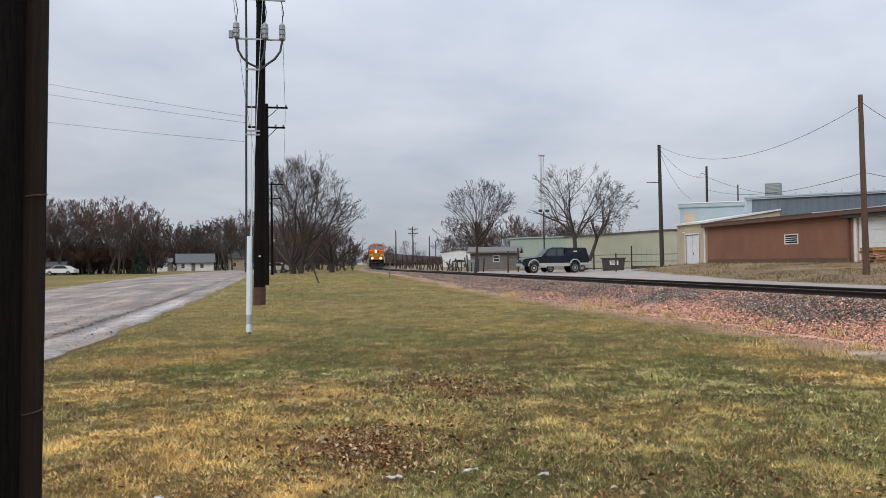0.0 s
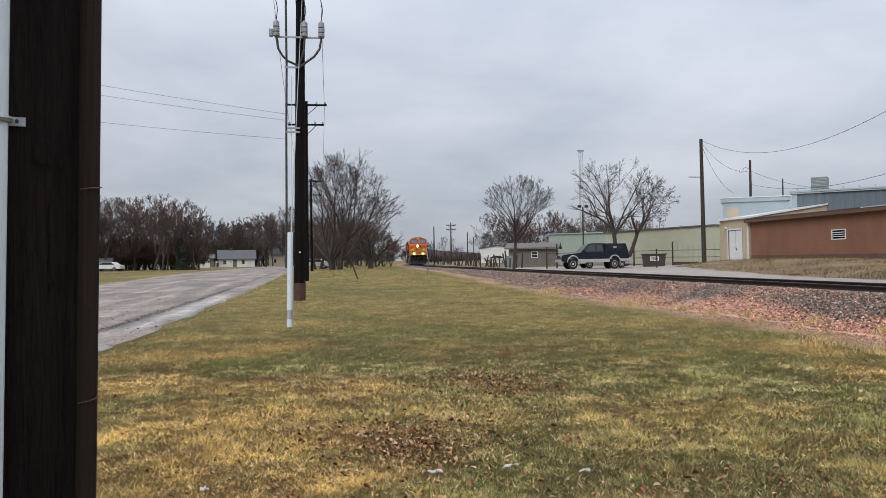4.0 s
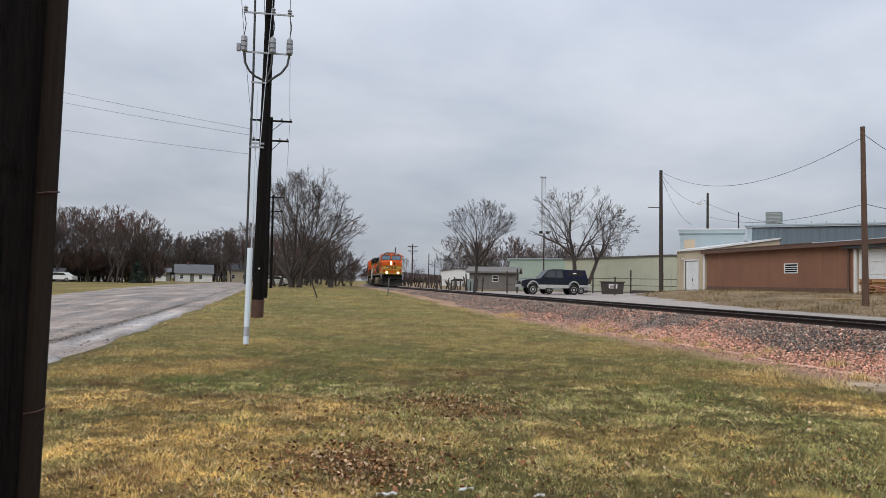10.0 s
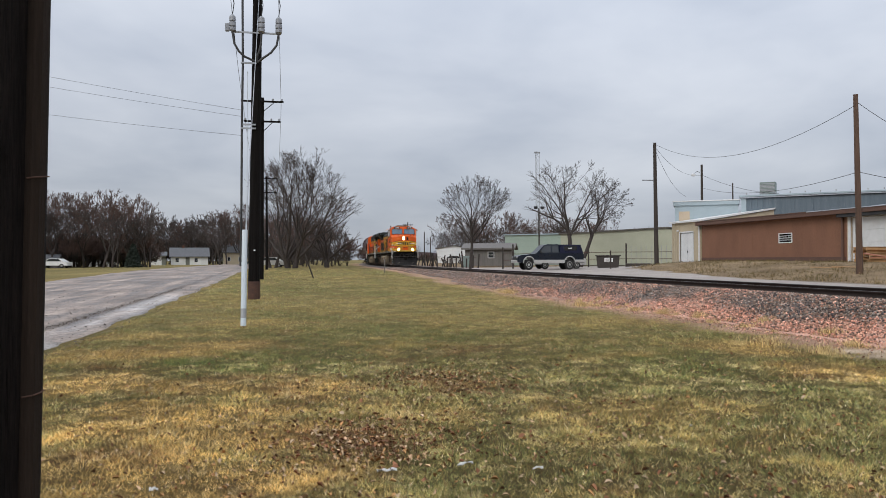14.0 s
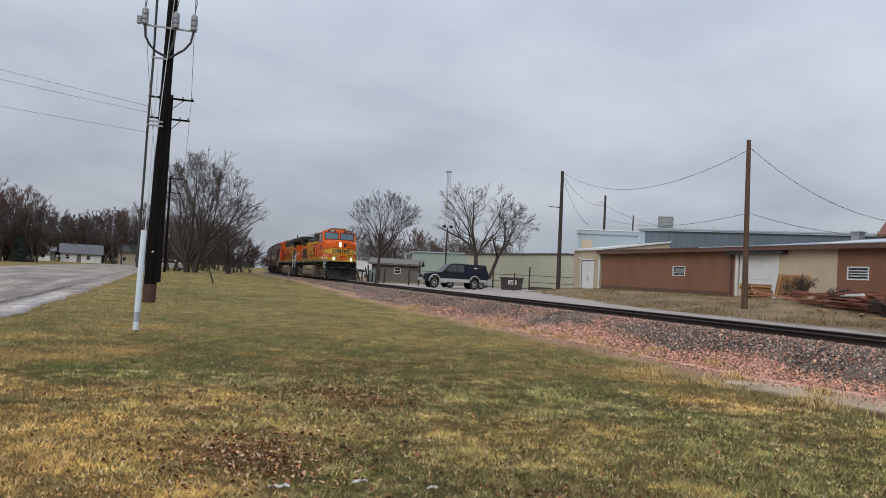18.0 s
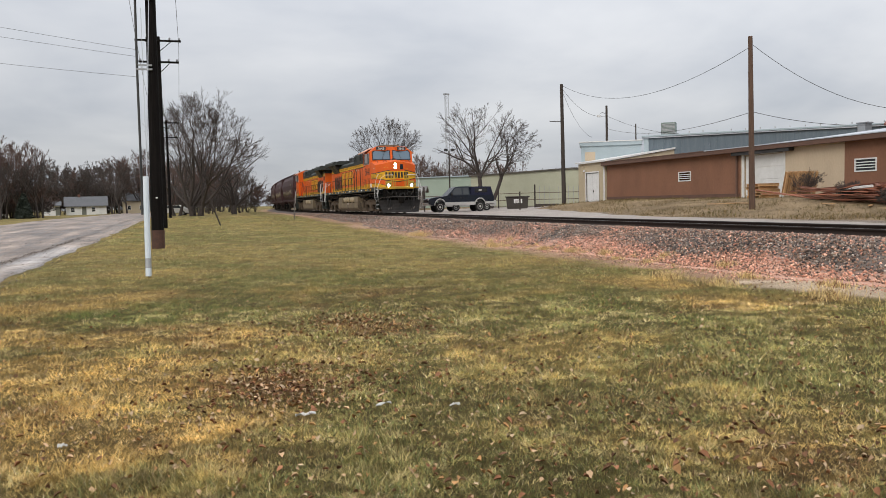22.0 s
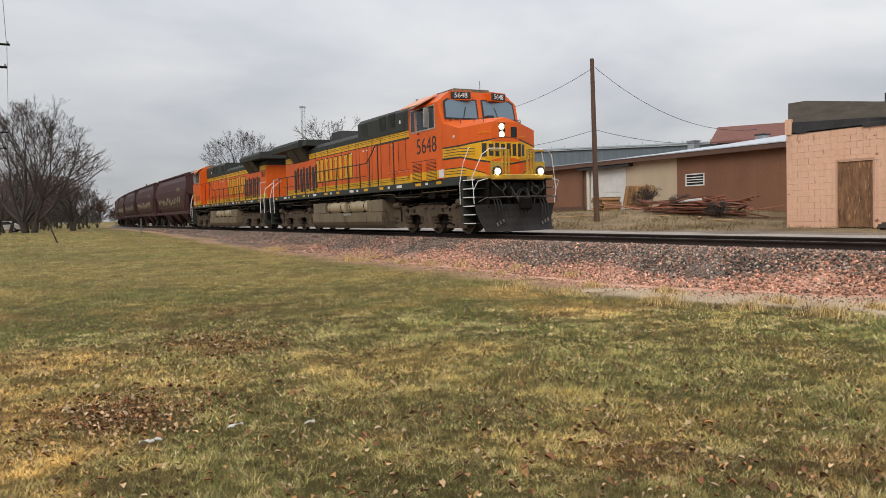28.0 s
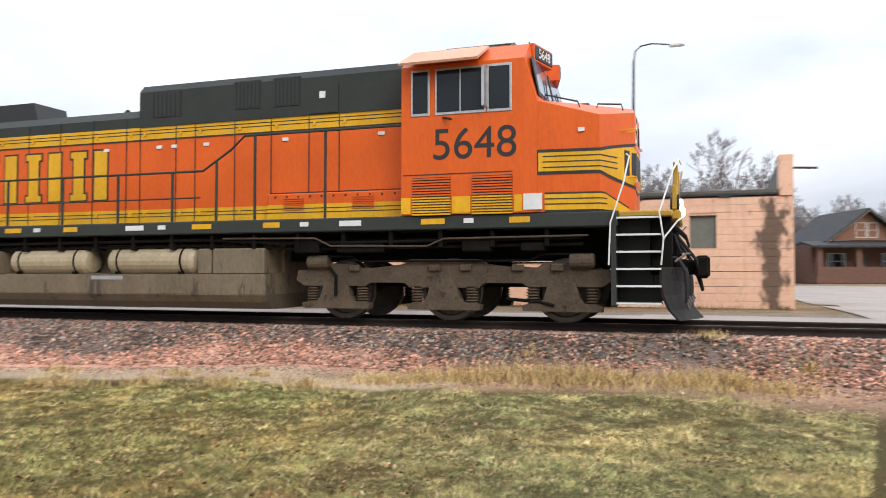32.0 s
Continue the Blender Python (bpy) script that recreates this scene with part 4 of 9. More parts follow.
def raise_above(thing, level, k):
    """Stretch all that stands above a level upwards, once."""
    done = set()
    for o in thing.children_recursive:
        z = o.matrix_basis.translation.z
        if z > level:
            o.matrix_basis = Matrix.Translation((0, 0, (z - level) * (k - 1))) @ o.matrix_basis
        elif o.type == "MESH" and o.data.name not in done:
            done.add(o.data.name)
            for v in o.data.vertices:
                if v.co.z > level:
                    v.co.z = level + (v.co.z - level) * k


def locomotive(number, label, rear_number=False, lamps=True):
    e = empty("locomotive", pose(0, 0, 0), label, "locomotive", "locomotives of the train")
    Z0 = 1.80
    # frame and walkway
    fr = part("underframe", B(-10.75, 10.15, -1.5, 1.5, 1.55, 1.79, 0.02), "green", e, "dark green side sill")
    part("center_sill", B(-10.9, 10.9, -0.55, 0.55, 1.05, 1.55, 0.03), "under", e)
    for s in (-1, 1):
        for k, x in enumerate(np.arange(-9.8, 9.9, 1.52)):
            y = sorted((s * 1.498, s * 1.507))
            part("reflector", B(x, x + (0.42 if k % 3 else 0.34), *y, 1.64, 1.735), "yellow" if k % 3 != 1 else "whitep", fr)
            if k % 2:
                part("reflector", B(x + 0.75, x + 0.92, *y, 1.65, 1.73), "whitep", fr)
        bm = bmesh.new()
        for zz, yy in ((1.44, 1.38), (1.34, 1.30), (1.48, 1.2)):
            tube(bm, [(-9.5, s * yy, zz), (-3, s * yy, zz - 0.03), (2.5, s * yy, zz), (4.6, s * yy, zz - 0.09), (9.6, s * yy, zz - 0.05)], 0.028, 6)
        for x in np.arange(-9, 9.6, 0.9):
            box(bm, x, x + 0.07, *sorted((s * 1.15, s * 1.42)), 1.26, 1.56)
        part("pipe_run", bm, "under", fr)
        part("air_pipe", T([(3.0, s * 1.44, 1.46), (4.9, s * 1.44, 1.44), (5.2, s * 1.42, 1.30), (7.0, s * 1.42, 1.28), (7.3, s * 1.44, 1.40), (9.7, s * 1.44, 1.42)], 0.016, 6), "truck", fr)
        part("air_pipe", T([(-9.4, s * 1.44, 1.42), (-7.2, s * 1.44, 1.40), (-6.9, s * 1.42, 1.26), (-5.0, s * 1.42, 1.26), (-4.7, s * 1.44, 1.44), (-3.0, s * 1.44, 1.46)], 0.016, 6), "truck", fr)
        for x, w, h in ((4.45, 0.5, 0.25), (5.3, 0.9, 0.16), (7.6, 0.5, 0.22), (8.6, 0.4, 0.14), (-5.0, 0.6, 0.2), (-8.3, 0.8, 0.2)):
            part("equipment_box", B(x, x + w, *sorted((s * 1.0, s * 1.40)), 1.18, 1.18 + h, 0.02), "under", fr)
    # long hood
    hood = part("hood", B(-9.5, 6.57, -0.95, 0.95, Z0, 3.68), "orange", e, "orange long hood")
    part("upper_hood", P([(-0.95, 3.68), (0.95, 3.68), (0.95, 3.88), (0.74, 4.06), (-0.74, 4.06), (-0.95, 3.88)], "x", -9.5, 0.69), "green", hood, "dark green upper hood")
    part("raised_hood", P([(-0.98, 3.68), (0.98, 3.68), (0.98, 4.36), (0.86, 4.5), (-0.86, 4.5), (-0.98, 4.36)], "x", 0.69, 6.57), "green", hood, "dark green raised hood")
    for s in (-1, 1):
        def side(off, t=0.006):
            return sorted((s * off, s * (off - t)))
        for nm, x0, x1, z0, z1, mm in (("stripe", -9.5, 6.57, 3.43, 3.68, "yellow"), ("stripe", -9.5, 3.7, 1.82, 2.08, "yellow")):
            st = part(nm, B(x0, x1, *side(0.958, 0.012), z0, z1), mm, hood, "yellow stripe edged with dark lines")
            for z in (z0 - 0.012, z0 + (z1 - z0) * 0.45, z0 + (z1 - z0) * 0.7):
                part("pinstripe", B(x0, x1, *side(0.963), z, z + (0.025 if z < z0 else 0.014)), "green", st)
        part("low_cabinet", B(3.7, 6.57, *sorted((s * 0.95, s * 1.06)), Z0, 2.28, 0.02), "orange", hood)
        st = part("stripe", B(3.7, 6.57, *side(1.068, 0.012), 1.82, 2.08), "yellow", hood)
        for z in (1.80, 1.93, 2.0):
            part("pinstripe", B(3.7, 6.57, *side(1.073), z, z + 0.014), "green", st)
        for x in np.arange(3.85, 6.5, 0.24):
            part("bolt", B(x, x + 0.035, *side(1.07, 0.02), 2.20, 2.235), "trim", hood)
        for x in (4.05, 5.45):
            bm = bmesh.new()
            for k in range(6):
                box(bm, x, x + 0.42, *side(1.085, 0.03), 1.98 + k * 0.04, 2.0 + k * 0.04)
            part("louvre", bm, "orange", hood)
        # door seams, latches and hinges along the hood
        bm = bmesh.new()
        for k, x in enumerate((-4.75, -3.9, -3.05, -2.2, -1.35, -0.5, 0.35, 0.69, 1.55, 2.0, 2.9, 3.7, 4.5, 5.12)):
            box(bm, x, x + 0.016, *side(0.966), Z0 + 0.03, 3.66 if x > 0.6 else 3.9)
            for z in (3.50, 1.95):
                part("latch", B(x + 0.1, x + 0.15, *side(0.98, 0.03), z, z + 0.08), "yellow", hood)
        box(bm, 3.7, 6.57, *side(0.966), 2.29, 2.31)
        part("door_seam", bm, "trim", hood)
        for x0, x1, z0, z1 in ((0.98, 1.69, 3.85, 4.32), (2.9, 3.48, 3.88, 4.4), (3.76, 4.33, 3.88, 4.4)):
            g = part("grille", B(x0, x1, *side(0.99, 0.03), z0, z1), "trim", hood)
            for k in range(7):
                xx = x0 + (x1 - x0) * (k + 0.5) / 7
                part("grille_bar", B(xx - 0.012, xx + 0.012, *side(1.0, 0.02), z0 + 0.02, z1 - 0.02), "green", g)
        part("hood_door", B(4.53, 5.12, *side(1.0, 0.03), 3.70, 4.22), "green", hood)
        part("placard", B(4.74, 4.86, *side(1.006, 0.01), 3.97, 4.09), "whitep", hood)
        for x in (-0.2, -3.4, 1.1, 1.45, 2.2, 5.9, 3.95):
            part("placard", B(x, x + 0.13, *side(0.97), 3.25, 3.31), "whitep", hood)
        # the railway's mark on the hood: plain yellow blocks edged in dark green
        for k in range(4):
            x0 = -4.62 + k * 1.2
            bm, b2 = bmesh.new(), bmesh.new()
            mark_bars(bm, x0 + 0.02, x0 + 1.0, 2.31, 3.28, *side(0.962, 0.01), 0.035)
            mark_bars(b2, x0 + 0.02, x0 + 1.0, 2.31, 3.28, *side(0.968, 0.01), 0.0)
            mk = part("mark_edge", bm, "green", hood)
            part("mark_block", b2, "yellow", mk, "plain yellow slab")
        # radiator section at the rear
        for k in range(8):
            x = -8.05 + k * 0.46
            g = part("radiator_shutter", B(x, x + (0.22 if k % 2 else 0.3), *side(0.975, 0.03), 1.95 + 0.1 * (k % 3 == 1), 3.05 + 0.08 * (k % 2)), "trim", hood)
        for x0, x1 in ((-8.1, -6.95), (-6.85, -5.7)):
            bm = bmesh.new()
            prism(bm, [(s * 0.96, 3.38), (s * 1.40, 3.99), (s * 0.96, 3.99)], "x", x0, x1)
            part("radiator_screen", bm, "trim", hood)
    wing = P([(-1.50, 4.00), (-1.52, 4.22), (-1.42, 4.36), (1.42, 4.36), (1.52, 4.22), (1.50, 4.00)], "x", -10.2, -5.7)
    prism(wing, [(-1.35, 4.04), (-1.28, 4.30), (1.28, 4.30), (1.35, 4.04)], "x", -5.7, -5.0)
    rw = part("radiator_wing", wing, "green", e, "wide dark radiator overhang")
    part("radiator_top", P([(-1.1, 4.36), (1.1, 4.36), (0.9, 4.41), (-0.9, 4.41)], "x", -9.9, -5.9), "trim", rw)
    part("exhaust_housing", P([(-3.87, 4.06), (-2.48, 4.06), (-2.62, 4.5), (-3.8, 4.5)], "y", -0.45, 0.45), "trim", e)
    bm = bmesh.new()
    for y in (-0.2, 0.0, 0.2):
        lathe(bm, [(0.03, 0), (0.035, 0.25), (0.09, 0.36)], Matrix.Translation((-0.75 + abs(y) * 0.6, y, 4.16)) @ pose(0, 0, 0, 0, 90, 0), 10)
    box(bm, -0.8, -0.3, -0.28, 0.28, 4.05, 4.11)
    part("horn", bm, "trim", e)
    part("rear_end_door", B(-9.53, -9.49, -0.35, 0.35, 1.85, 3.5), "orange", hood)
    part("fan_hatch", P([(1.2, 4.5), (6.2, 4.5), (6.2, 4.53), (1.2, 4.53)], "y", -0.7, 0.7), "green", hood)
    # cab
    cab = part("cab", P([(-1.52, Z0), (1.52, Z0), (1.52, 4.22), (1.06, 4.56), (-1.06, 4.56), (-1.52, 4.22)], "x", 6.57, 8.70), "orange", e, "orange cab")
    bm = bmesh.new()
    secs = []
    for x, yb, zt, zc, yt in ((8.70, 1.52, 4.22, 4.56, 1.06), (8.90, 1.50, 3.56, 3.66, 1.02)):
        secs.append([bm.verts.new(p) for p in ((x, -yb, Z0), (x, -yb, zt), (x, -yt, zc), (x, yt, zc), (x, yb, zt), (x, yb, Z0))])
    for k in range(6):
        bm.faces.new((secs[0][k], secs[1][k], secs[1][(k + 1) % 6], secs[0][(k + 1) % 6]))
    bm.faces.new(secs[1])
    bm.faces.new(secs[0][::-1])
    bmesh.ops.recalc_face_normals(bm, faces=bm.faces)
    part("cab_front", bm, "orange", cab)
    # nose with a peaked top
    bm = bmesh.new()
    lo = [bm.verts.new((x, y, Z0)) for x, y in ((8.8, -1.50), (9.88, -1.42), (10.35, -0.5), (10.35, 0.5), (9.88, 1.42), (8.8, 1.50))]
    hi = [bm.verts.new(p) for p in ((8.8, -1.50, 3.56), (9.88, -1.42, 3.27), (10.35, -0.5, 3.44), (10.35, 0.5, 3.44), (9.88, 1.42, 3.27), (8.8, 1.50, 3.56))]
    ridge = [bm.verts.new((8.8, 0, 3.66)), bm.verts.new((10.28, 0, 3.60))]
    for k in (0, 1, 3, 4):
        bm.faces.new((lo[k], lo[k + 1], hi[k + 1], hi[k]))
    rim = [bm.verts.new((10.35, y, z)) for y, z in ((-0.25, 2.97), (-0.01, 2.97), (-0.01, 3.42), (-0.25, 3.42))]
    for q in ((lo[2], lo[3], rim[1], rim[0]), (lo[3], hi[3], rim[2], rim[1]), (hi[3], hi[2], rim[3], rim[2]), (hi[2], lo[2], rim[0], rim[3])):
        bm.faces.new(q)
    for q in ((hi[0], hi[1], ridge[1], ridge[0]), (hi[1], hi[2], ridge[1]), (hi[2], hi[3], ridge[1]), (hi[3], hi[4], ridge[1]), (hi[4], hi[5], ridge[0], ridge[1]), (hi[5], lo[5], lo[0], hi[0], ridge[0])):
        bm.faces.new(q)
    bmesh.ops.recalc_face_normals(bm, faces=bm.faces)
    nose = part("nose", bm, "orange", e, "faceted orange safety-cab nose")
    for s in (-1, 1):
        def ws(x, y):
            """A point on the sloping front of the cab: y across, x up the slope from 0 to 1."""
            return Vector((8.905 - 0.20 * x, y, 3.64 + 0.92 * x))
        for nm, a, c, mm, o in (("windshield_frame", 0.02, 0.08, "trim", 0.0), ("windshield", 0.07, 0.14, "windshield", 0.012)):
            bm = bmesh.new()
            q = [ws(a, s * c), ws(a, s * (1.46 - c)), ws(0.66 - a, s * (1.44 - c)), ws(0.76 - a, s * (1.30 - c)), ws(0.76 - a, s * c)]
            n = Vector((0.977, 0, 0.212)).normalized()
            va = [bm.verts.new(p + n * o) for p in q]
            vb = [bm.verts.new(p + n * (o + 0.012)) for p in q]
            bm.faces.new(va)
            bm.faces.new(vb)
            for k in range(5):
                bm.faces.new((va[k], va[(k + 1) % 5], vb[(k + 1) % 5], vb[k]))
            bmesh.ops.recalc_face_normals(bm, faces=bm.faces)
            part(nm, bm, mm, cab)
        part("wiper", T([ws(0.02, s * 0.7) + Vector((0.04, 0, 0)), ws(0.45, s * 0.55) + Vector((0.04, 0, 0.02))], 0.012, 5), "trim", cab)
        # number boards on the roof's front corners
        m = Matrix.Translation((8.82, s * 0.72, 4.41)) @ pose(0, 0, 0, 0, 0, s * 14)
        nb = part("number_board", B(-0.16, 0.06, -0.34, 0.34, -0.11, 0.13, 0.015), "trim", cab)
        nb.matrix_basis = m
        part("board_frame", B(-0.18, 0.045, -0.37, 0.37, -0.14, 0.16, 0.01), "orange", cab).matrix_basis = m
        if number:
            text("board_number", number, 0.23, m @ pose(0.064, 0, 0.005, 90, 0, 90), "whitep", cab)
        yo = sorted((s * 1.518, s * 1.55))
        for x0, x1 in ((6.77, 7.06), (7.20, 7.62), (7.62, 8.04), (8.10, 8.47)):
            fm = part("window_frame", B(x0 - 0.025, x1 + 0.025, *sorted((s * 1.50, s * 1.535)), 3.40, 4.16, 0.006), "alu", cab)
            part("window_pane", B(x0 + 0.012, x1 - 0.012, *sorted((s * 1.51, s * 1.541)), 3.445, 4.12), "cabglass", fm)
        part("sunshade", P([(s * 1.14, 4.53), (s * 1.16, 4.565), (s * 1.92, 4.19), (s * 1.90, 4.155)], "x", 6.66, 8.02), "faded", cab, "faded pinkish metal sunshade")
        part("wind_deflector", B(8.03, 8.08, *sorted((s * 1.54, s * 1.70)), 3.48, 4.1), "alu", cab)
        part("mirror_arm", T([(7.32, s * 1.52, 3.36), (7.5, s * 1.66, 3.30)], 0.02, 6), "trim", cab)
        if number:
            text("road_number", number, 0.74, pose(7.85, s * 1.523, 2.90, 90, 0, 0 if s < 0 else 180), "trim", cab)
        for x0 in (6.77, 7.82):
            for k in range(14):
                z = 1.79 + k * 0.044
                part("louvre", B(x0, x0 + 0.68, *sorted((s * 1.50, s * 1.545)), z, z + 0.024), "yellow" if z < 2.08 else "orange", cab)
            part("louvre_back", B(x0, x0 + 0.68, *sorted((s * 1.50, s * 1.526)), 1.80, 2.4), "trim", cab)
        part("cab_seam", B(6.6, 8.5, *sorted((s * 1.51, s * 1.526)), 2.44, 2.455), "trim", cab)
        part("white_placard", B(8.68, 8.98, *sorted((s * 1.49, s * 1.53)), 1.84, 2.09), "whitep", cab)
        for x0, x1 in ((6.57, 6.74), (7.48, 7.79), (8.53, 8.66)):
            part("stripe", B(x0, x1, *sorted((s * 1.50, s * 1.528)), 1.82, 2.08), "yellow", cab)
        part("nose_latch", B(9.55, 9.65, *sorted((s * 1.42, s * 1.47)), 3.02, 3.08), "whitep", nose)
    part("roof_unit", P([(-0.75, 4.56), (0.75, 4.56), (0.68, 4.72), (-0.68, 4.72)], "x", 7.1, 8.35), "tank", cab, "grey roof air-conditioner")
    bm = bmesh.new()
    tube(bm, [(7.9, -0.75, 4.56), (7.9, -0.75, 4.68), (8.3, -0.75, 4.68), (8.3, -0.75, 4.56)], 0.012, 5)
    tube(bm, [(8.4, 0.3, 4.56), (8.4, 0.3, 5.0)], 0.01, 5)
    part("antenna", bm, "trim", cab)
    # stripes and emblem that wrap the nose
    tot = sum(math.dist(a, b) for a, b in zip(NOSE_PATH, NOSE_PATH[1:]))
    mid = tot / 2
    def lens(k, base):
        return lambda u: 2.57 + k * (base + 0.24 * max(0.0, 1 - abs(u - mid) / 1.5) ** 0.8)
    for off, base, ua, mm in ((0.006, 0.195, 2.30, "trim"), (0.011, 0.145, 2.35, "yellow")):
        part("nose_emblem", ribbon(NOSE_PATH, ua, tot - ua, lens(-1, base), lens(1, base), off, steps=40), mm, nose)
    for k in (-0.085, 0.0, 0.085):
        for a, b in ((2.42, mid - 1.05), (mid + 1.05, tot - 2.42)):
            part("pinstripe", ribbon(NOSE_PATH, a, b, 2.57 + k - 0.009, 2.57 + k + 0.009, 0.015), "green", nose)
    for k in range(4):
        a = mid - 0.84 + k * 0.43
        part("emblem_block", ribbon(NOSE_PATH, a, a + 0.15, 2.40, 2.80, 0.016), "trim", nose)
        part("emblem_block", ribbon(NOSE_PATH, a + 0.22, a + 0.36, 2.42, 2.78, 0.016), "trim", nose)
    for z0, z1, sg in ((3.00, 3.05, 1), (2.09, 2.14, -1)):
        part("emblem_bar", ribbon(NOSE_PATH, mid - 0.55, mid + 0.55, lambda u: 2.57 + sg * 0.30 - 0.02, lambda u: 2.57 + sg * 0.30 + 0.02 + 0.08 * (1 - (abs(u - mid) / 0.56) ** 2), 0.017), "orange", nose)
    for off, a, b, mm in ((0.006, 1.80, 2.10, "green"), (0.011, 1.83, 2.07, "yellow")):
        part("stripe", ribbon(NOSE_PATH, 2.45, 3.45, a, b, off), mm, nose)
        part("stripe", ribbon(NOSE_PATH, tot - 3.45, tot - 2.45, a, b, off), mm, nose)
        part("stripe", ribbon(NOSE_PATH, 3.45, 4.15, lambda u: a + 0.0, lambda u: b - (u - 3.45) * 0.28, off), mm, nose)
        part("stripe", ribbon(NOSE_PATH, tot - 4.15, tot - 3.45, lambda u: a + 0.0, lambda u: b - (tot - 3.45 - u) * 0.28, off), mm, nose)
    for z in (1.91, 1.99):
        part("pinstripe", ribbon(NOSE_PATH, 2.45, 3.5, z, z + 0.018, 0.016), "green", nose)
        part("pinstripe", ribbon(NOSE_PATH, tot - 3.5, tot - 2.45, z, z + 0.018, 0.016), "green", nose)
    # headlights, door window, grab irons
    hl = part("headlight_housing", B(10.14, 10.17, -0.26, 0.0, 2.96, 3.43), "trim", nose, "dark box of the twin headlight")
    for y0, y1, z0, z1 in ((-0.265, -0.25, 2.955, 3.435), (-0.01, 0.005, 2.955, 3.435), (-0.25, -0.01, 2.955, 2.97), (-0.25, -0.01, 3.42, 3.435)):
        part("housing_side", B(10.17, 10.345, y0, y1, z0, z1), "trim", hl)
    for z in (3.08, 3.305):
        part("reflector", tube(bmesh.new(), [(10.18, -0.13, z), (10.25, -0.13, z), (10.345, -0.13, z)], 0.045, 16, 0.105, cap=False), "alu", hl)
        part("headlight", T([(10.175, -0.13, z), (10.20, -0.13, z)], 0.05, 12), "lamp_dim" if lamps else "alu", hl)
    part("nose_window", B(10.345, 10.37, 0.20, 0.42, 2.98, 3.30, 0.008), "cabglass", nose)
    bm = bmesh.new()
    for y, z in ((-0.75, 3.1), (0.62, 2.98), (-0.6, 2.36), (0.6, 2.36)):
        tube(bm, [(10.15, y - 0.12, z), (10.38, y - 0.1, z + 0.02), (10.38, y + 0.1, z + 0.02), (10.25, y + 0.1, z)], 0.012, 5)
    part("grab_iron", bm, "yellow", nose)
    for s in (-1, 1):
        part("nose_rail", T([(8.95, s * 1.2, 3.56), (8.98, s * 1.2, 3.68), (9.5, s * 1.15, 3.55), (9.55, s * 1.15, 3.42)], 0.014, 5), "trim", nose)
        part("nose_rail", T([(9.75, s * 0.8, 3.45), (9.78, s * 0.8, 3.56), (10.15, s * 0.7, 3.55), (10.18, s * 0.7, 3.45)], 0.014, 5), "trim", nose)
    part("nose_hatch", B(9.3, 9.55, -0.12, 0.12, 3.6, 3.74, 0.02), "trim", nose)
    # front platform, steps and plow
    pf = part("front_platform", B(10.15, 10.97, -1.35, 1.35, 1.70, 1.80, 0.02), "yellow_dull", e, "grimy yellow front platform")
    part("anticlimber", B(10.90, 11.08, -0.98, 0.98, 1.66, 1.83, 0.03), "yellow_dull", pf)
    part("end_plate", B(10.62, 10.70, -1.0, 1.0, 0.55, 1.70, 0.03), "under", e)
    for s in (-1, 1):
        for yy in (0.32, 0.44, 0.56):
            part("gate_post", B(10.96, 11.03, *sorted((s * yy, s * (yy + 0.05))), 1.83, 2.56, 0.008), "yellow_dull", pf)
        part("gate_plate", B(10.95, 11.02, *sorted((s * 0.60, s * 1.0)), 1.83, 2.20, 0.01), "yellow_dull", pf)
        part("gate_bar", B(10.97, 11.00, *sorted((s * 0.34, s * 1.0)), 2.50, 2.55, 0.008), "yellow_dull", pf)
        bm = bmesh.new()
        lathe(bm, [(0.15, -0.12), (0.17, 0.02), (0.15, 0.03)], Matrix.Translation((11.04, s * 0.80, 1.91)) @ pose(0, 0, 0, 0, 90, 0), 18)
        dl = part("ditch_light", bm, "trim", pf)
        bm = bmesh.new()
        lathe(bm, [(0.092, 0.0), (0.08, 0.03), (0.04, 0.045)], Matrix.Translation((11.07, s * 0.80, 1.91)) @ pose(0, 0, 0, 0, 90, 0), 18)
        part("lens", bm, "lamp" if lamps else "alu", dl)
        st = part("step_well", B(10.05, 10.13, *sorted((s * 1.0, s * 1.5)), 0.32, 1.70), "green", e, "dark steps with white edges")
        part("step_back", B(10.12, 10.78, *sorted((s * 0.96, s * 1.0)), 0.32, 1.70), "trim", st)
        for k in range(6):
            z = 0.34 + k * 0.265
            part("tread", B(10.13, 10.80, *sorted((s * 1.0, s * 1.46)), z, z + 0.03), "trim", st)
            part("tread_edge", B(10.13, 10.80, *sorted((s * 1.46, s * 1.49)), z + 0.003, z + 0.033), "whitep", st)
        bm = bmesh.new()
        tube(bm, [(10.02, s * 1.53, 0.95), (10.05, s * 1.55, 1.6), (10.25, s * 1.52, 2.2), (10.33, s * 1.38, 2.62), (10.28, s * 1.3, 2.66)], 0.014, 7)
        tube(bm, [(10.80, s * 1.5, 0.95), (10.84, s * 1.54, 1.35), (10.78, s * 1.54, 1.75), (10.98, s * 1.3, 2.4), (11.06, s * 1.05, 2.58), (11.08, s * 0.5, 2.58)], 0.014, 7)
        tube(bm, [(10.84, s * 1.54, 1.35), (11.05, s * 1.5, 1.62), (11.14, s * 1.2, 1.70)], 0.014, 7)
        part("step_handrail", bm, "whitep", e, "white handrail")
        # same at the rear
        st = part("step_well", B(-10.78, -10.70, *sorted((s * 1.0, s * 1.5)), 0.32, 1.70), "green", e)
        part("step_back", B(-10.72, -10.12, *sorted((s * 0.96, s * 1.0)), 0.32, 1.70), "trim", st)
        for k in range(6):
            z = 0.34 + k * 0.265
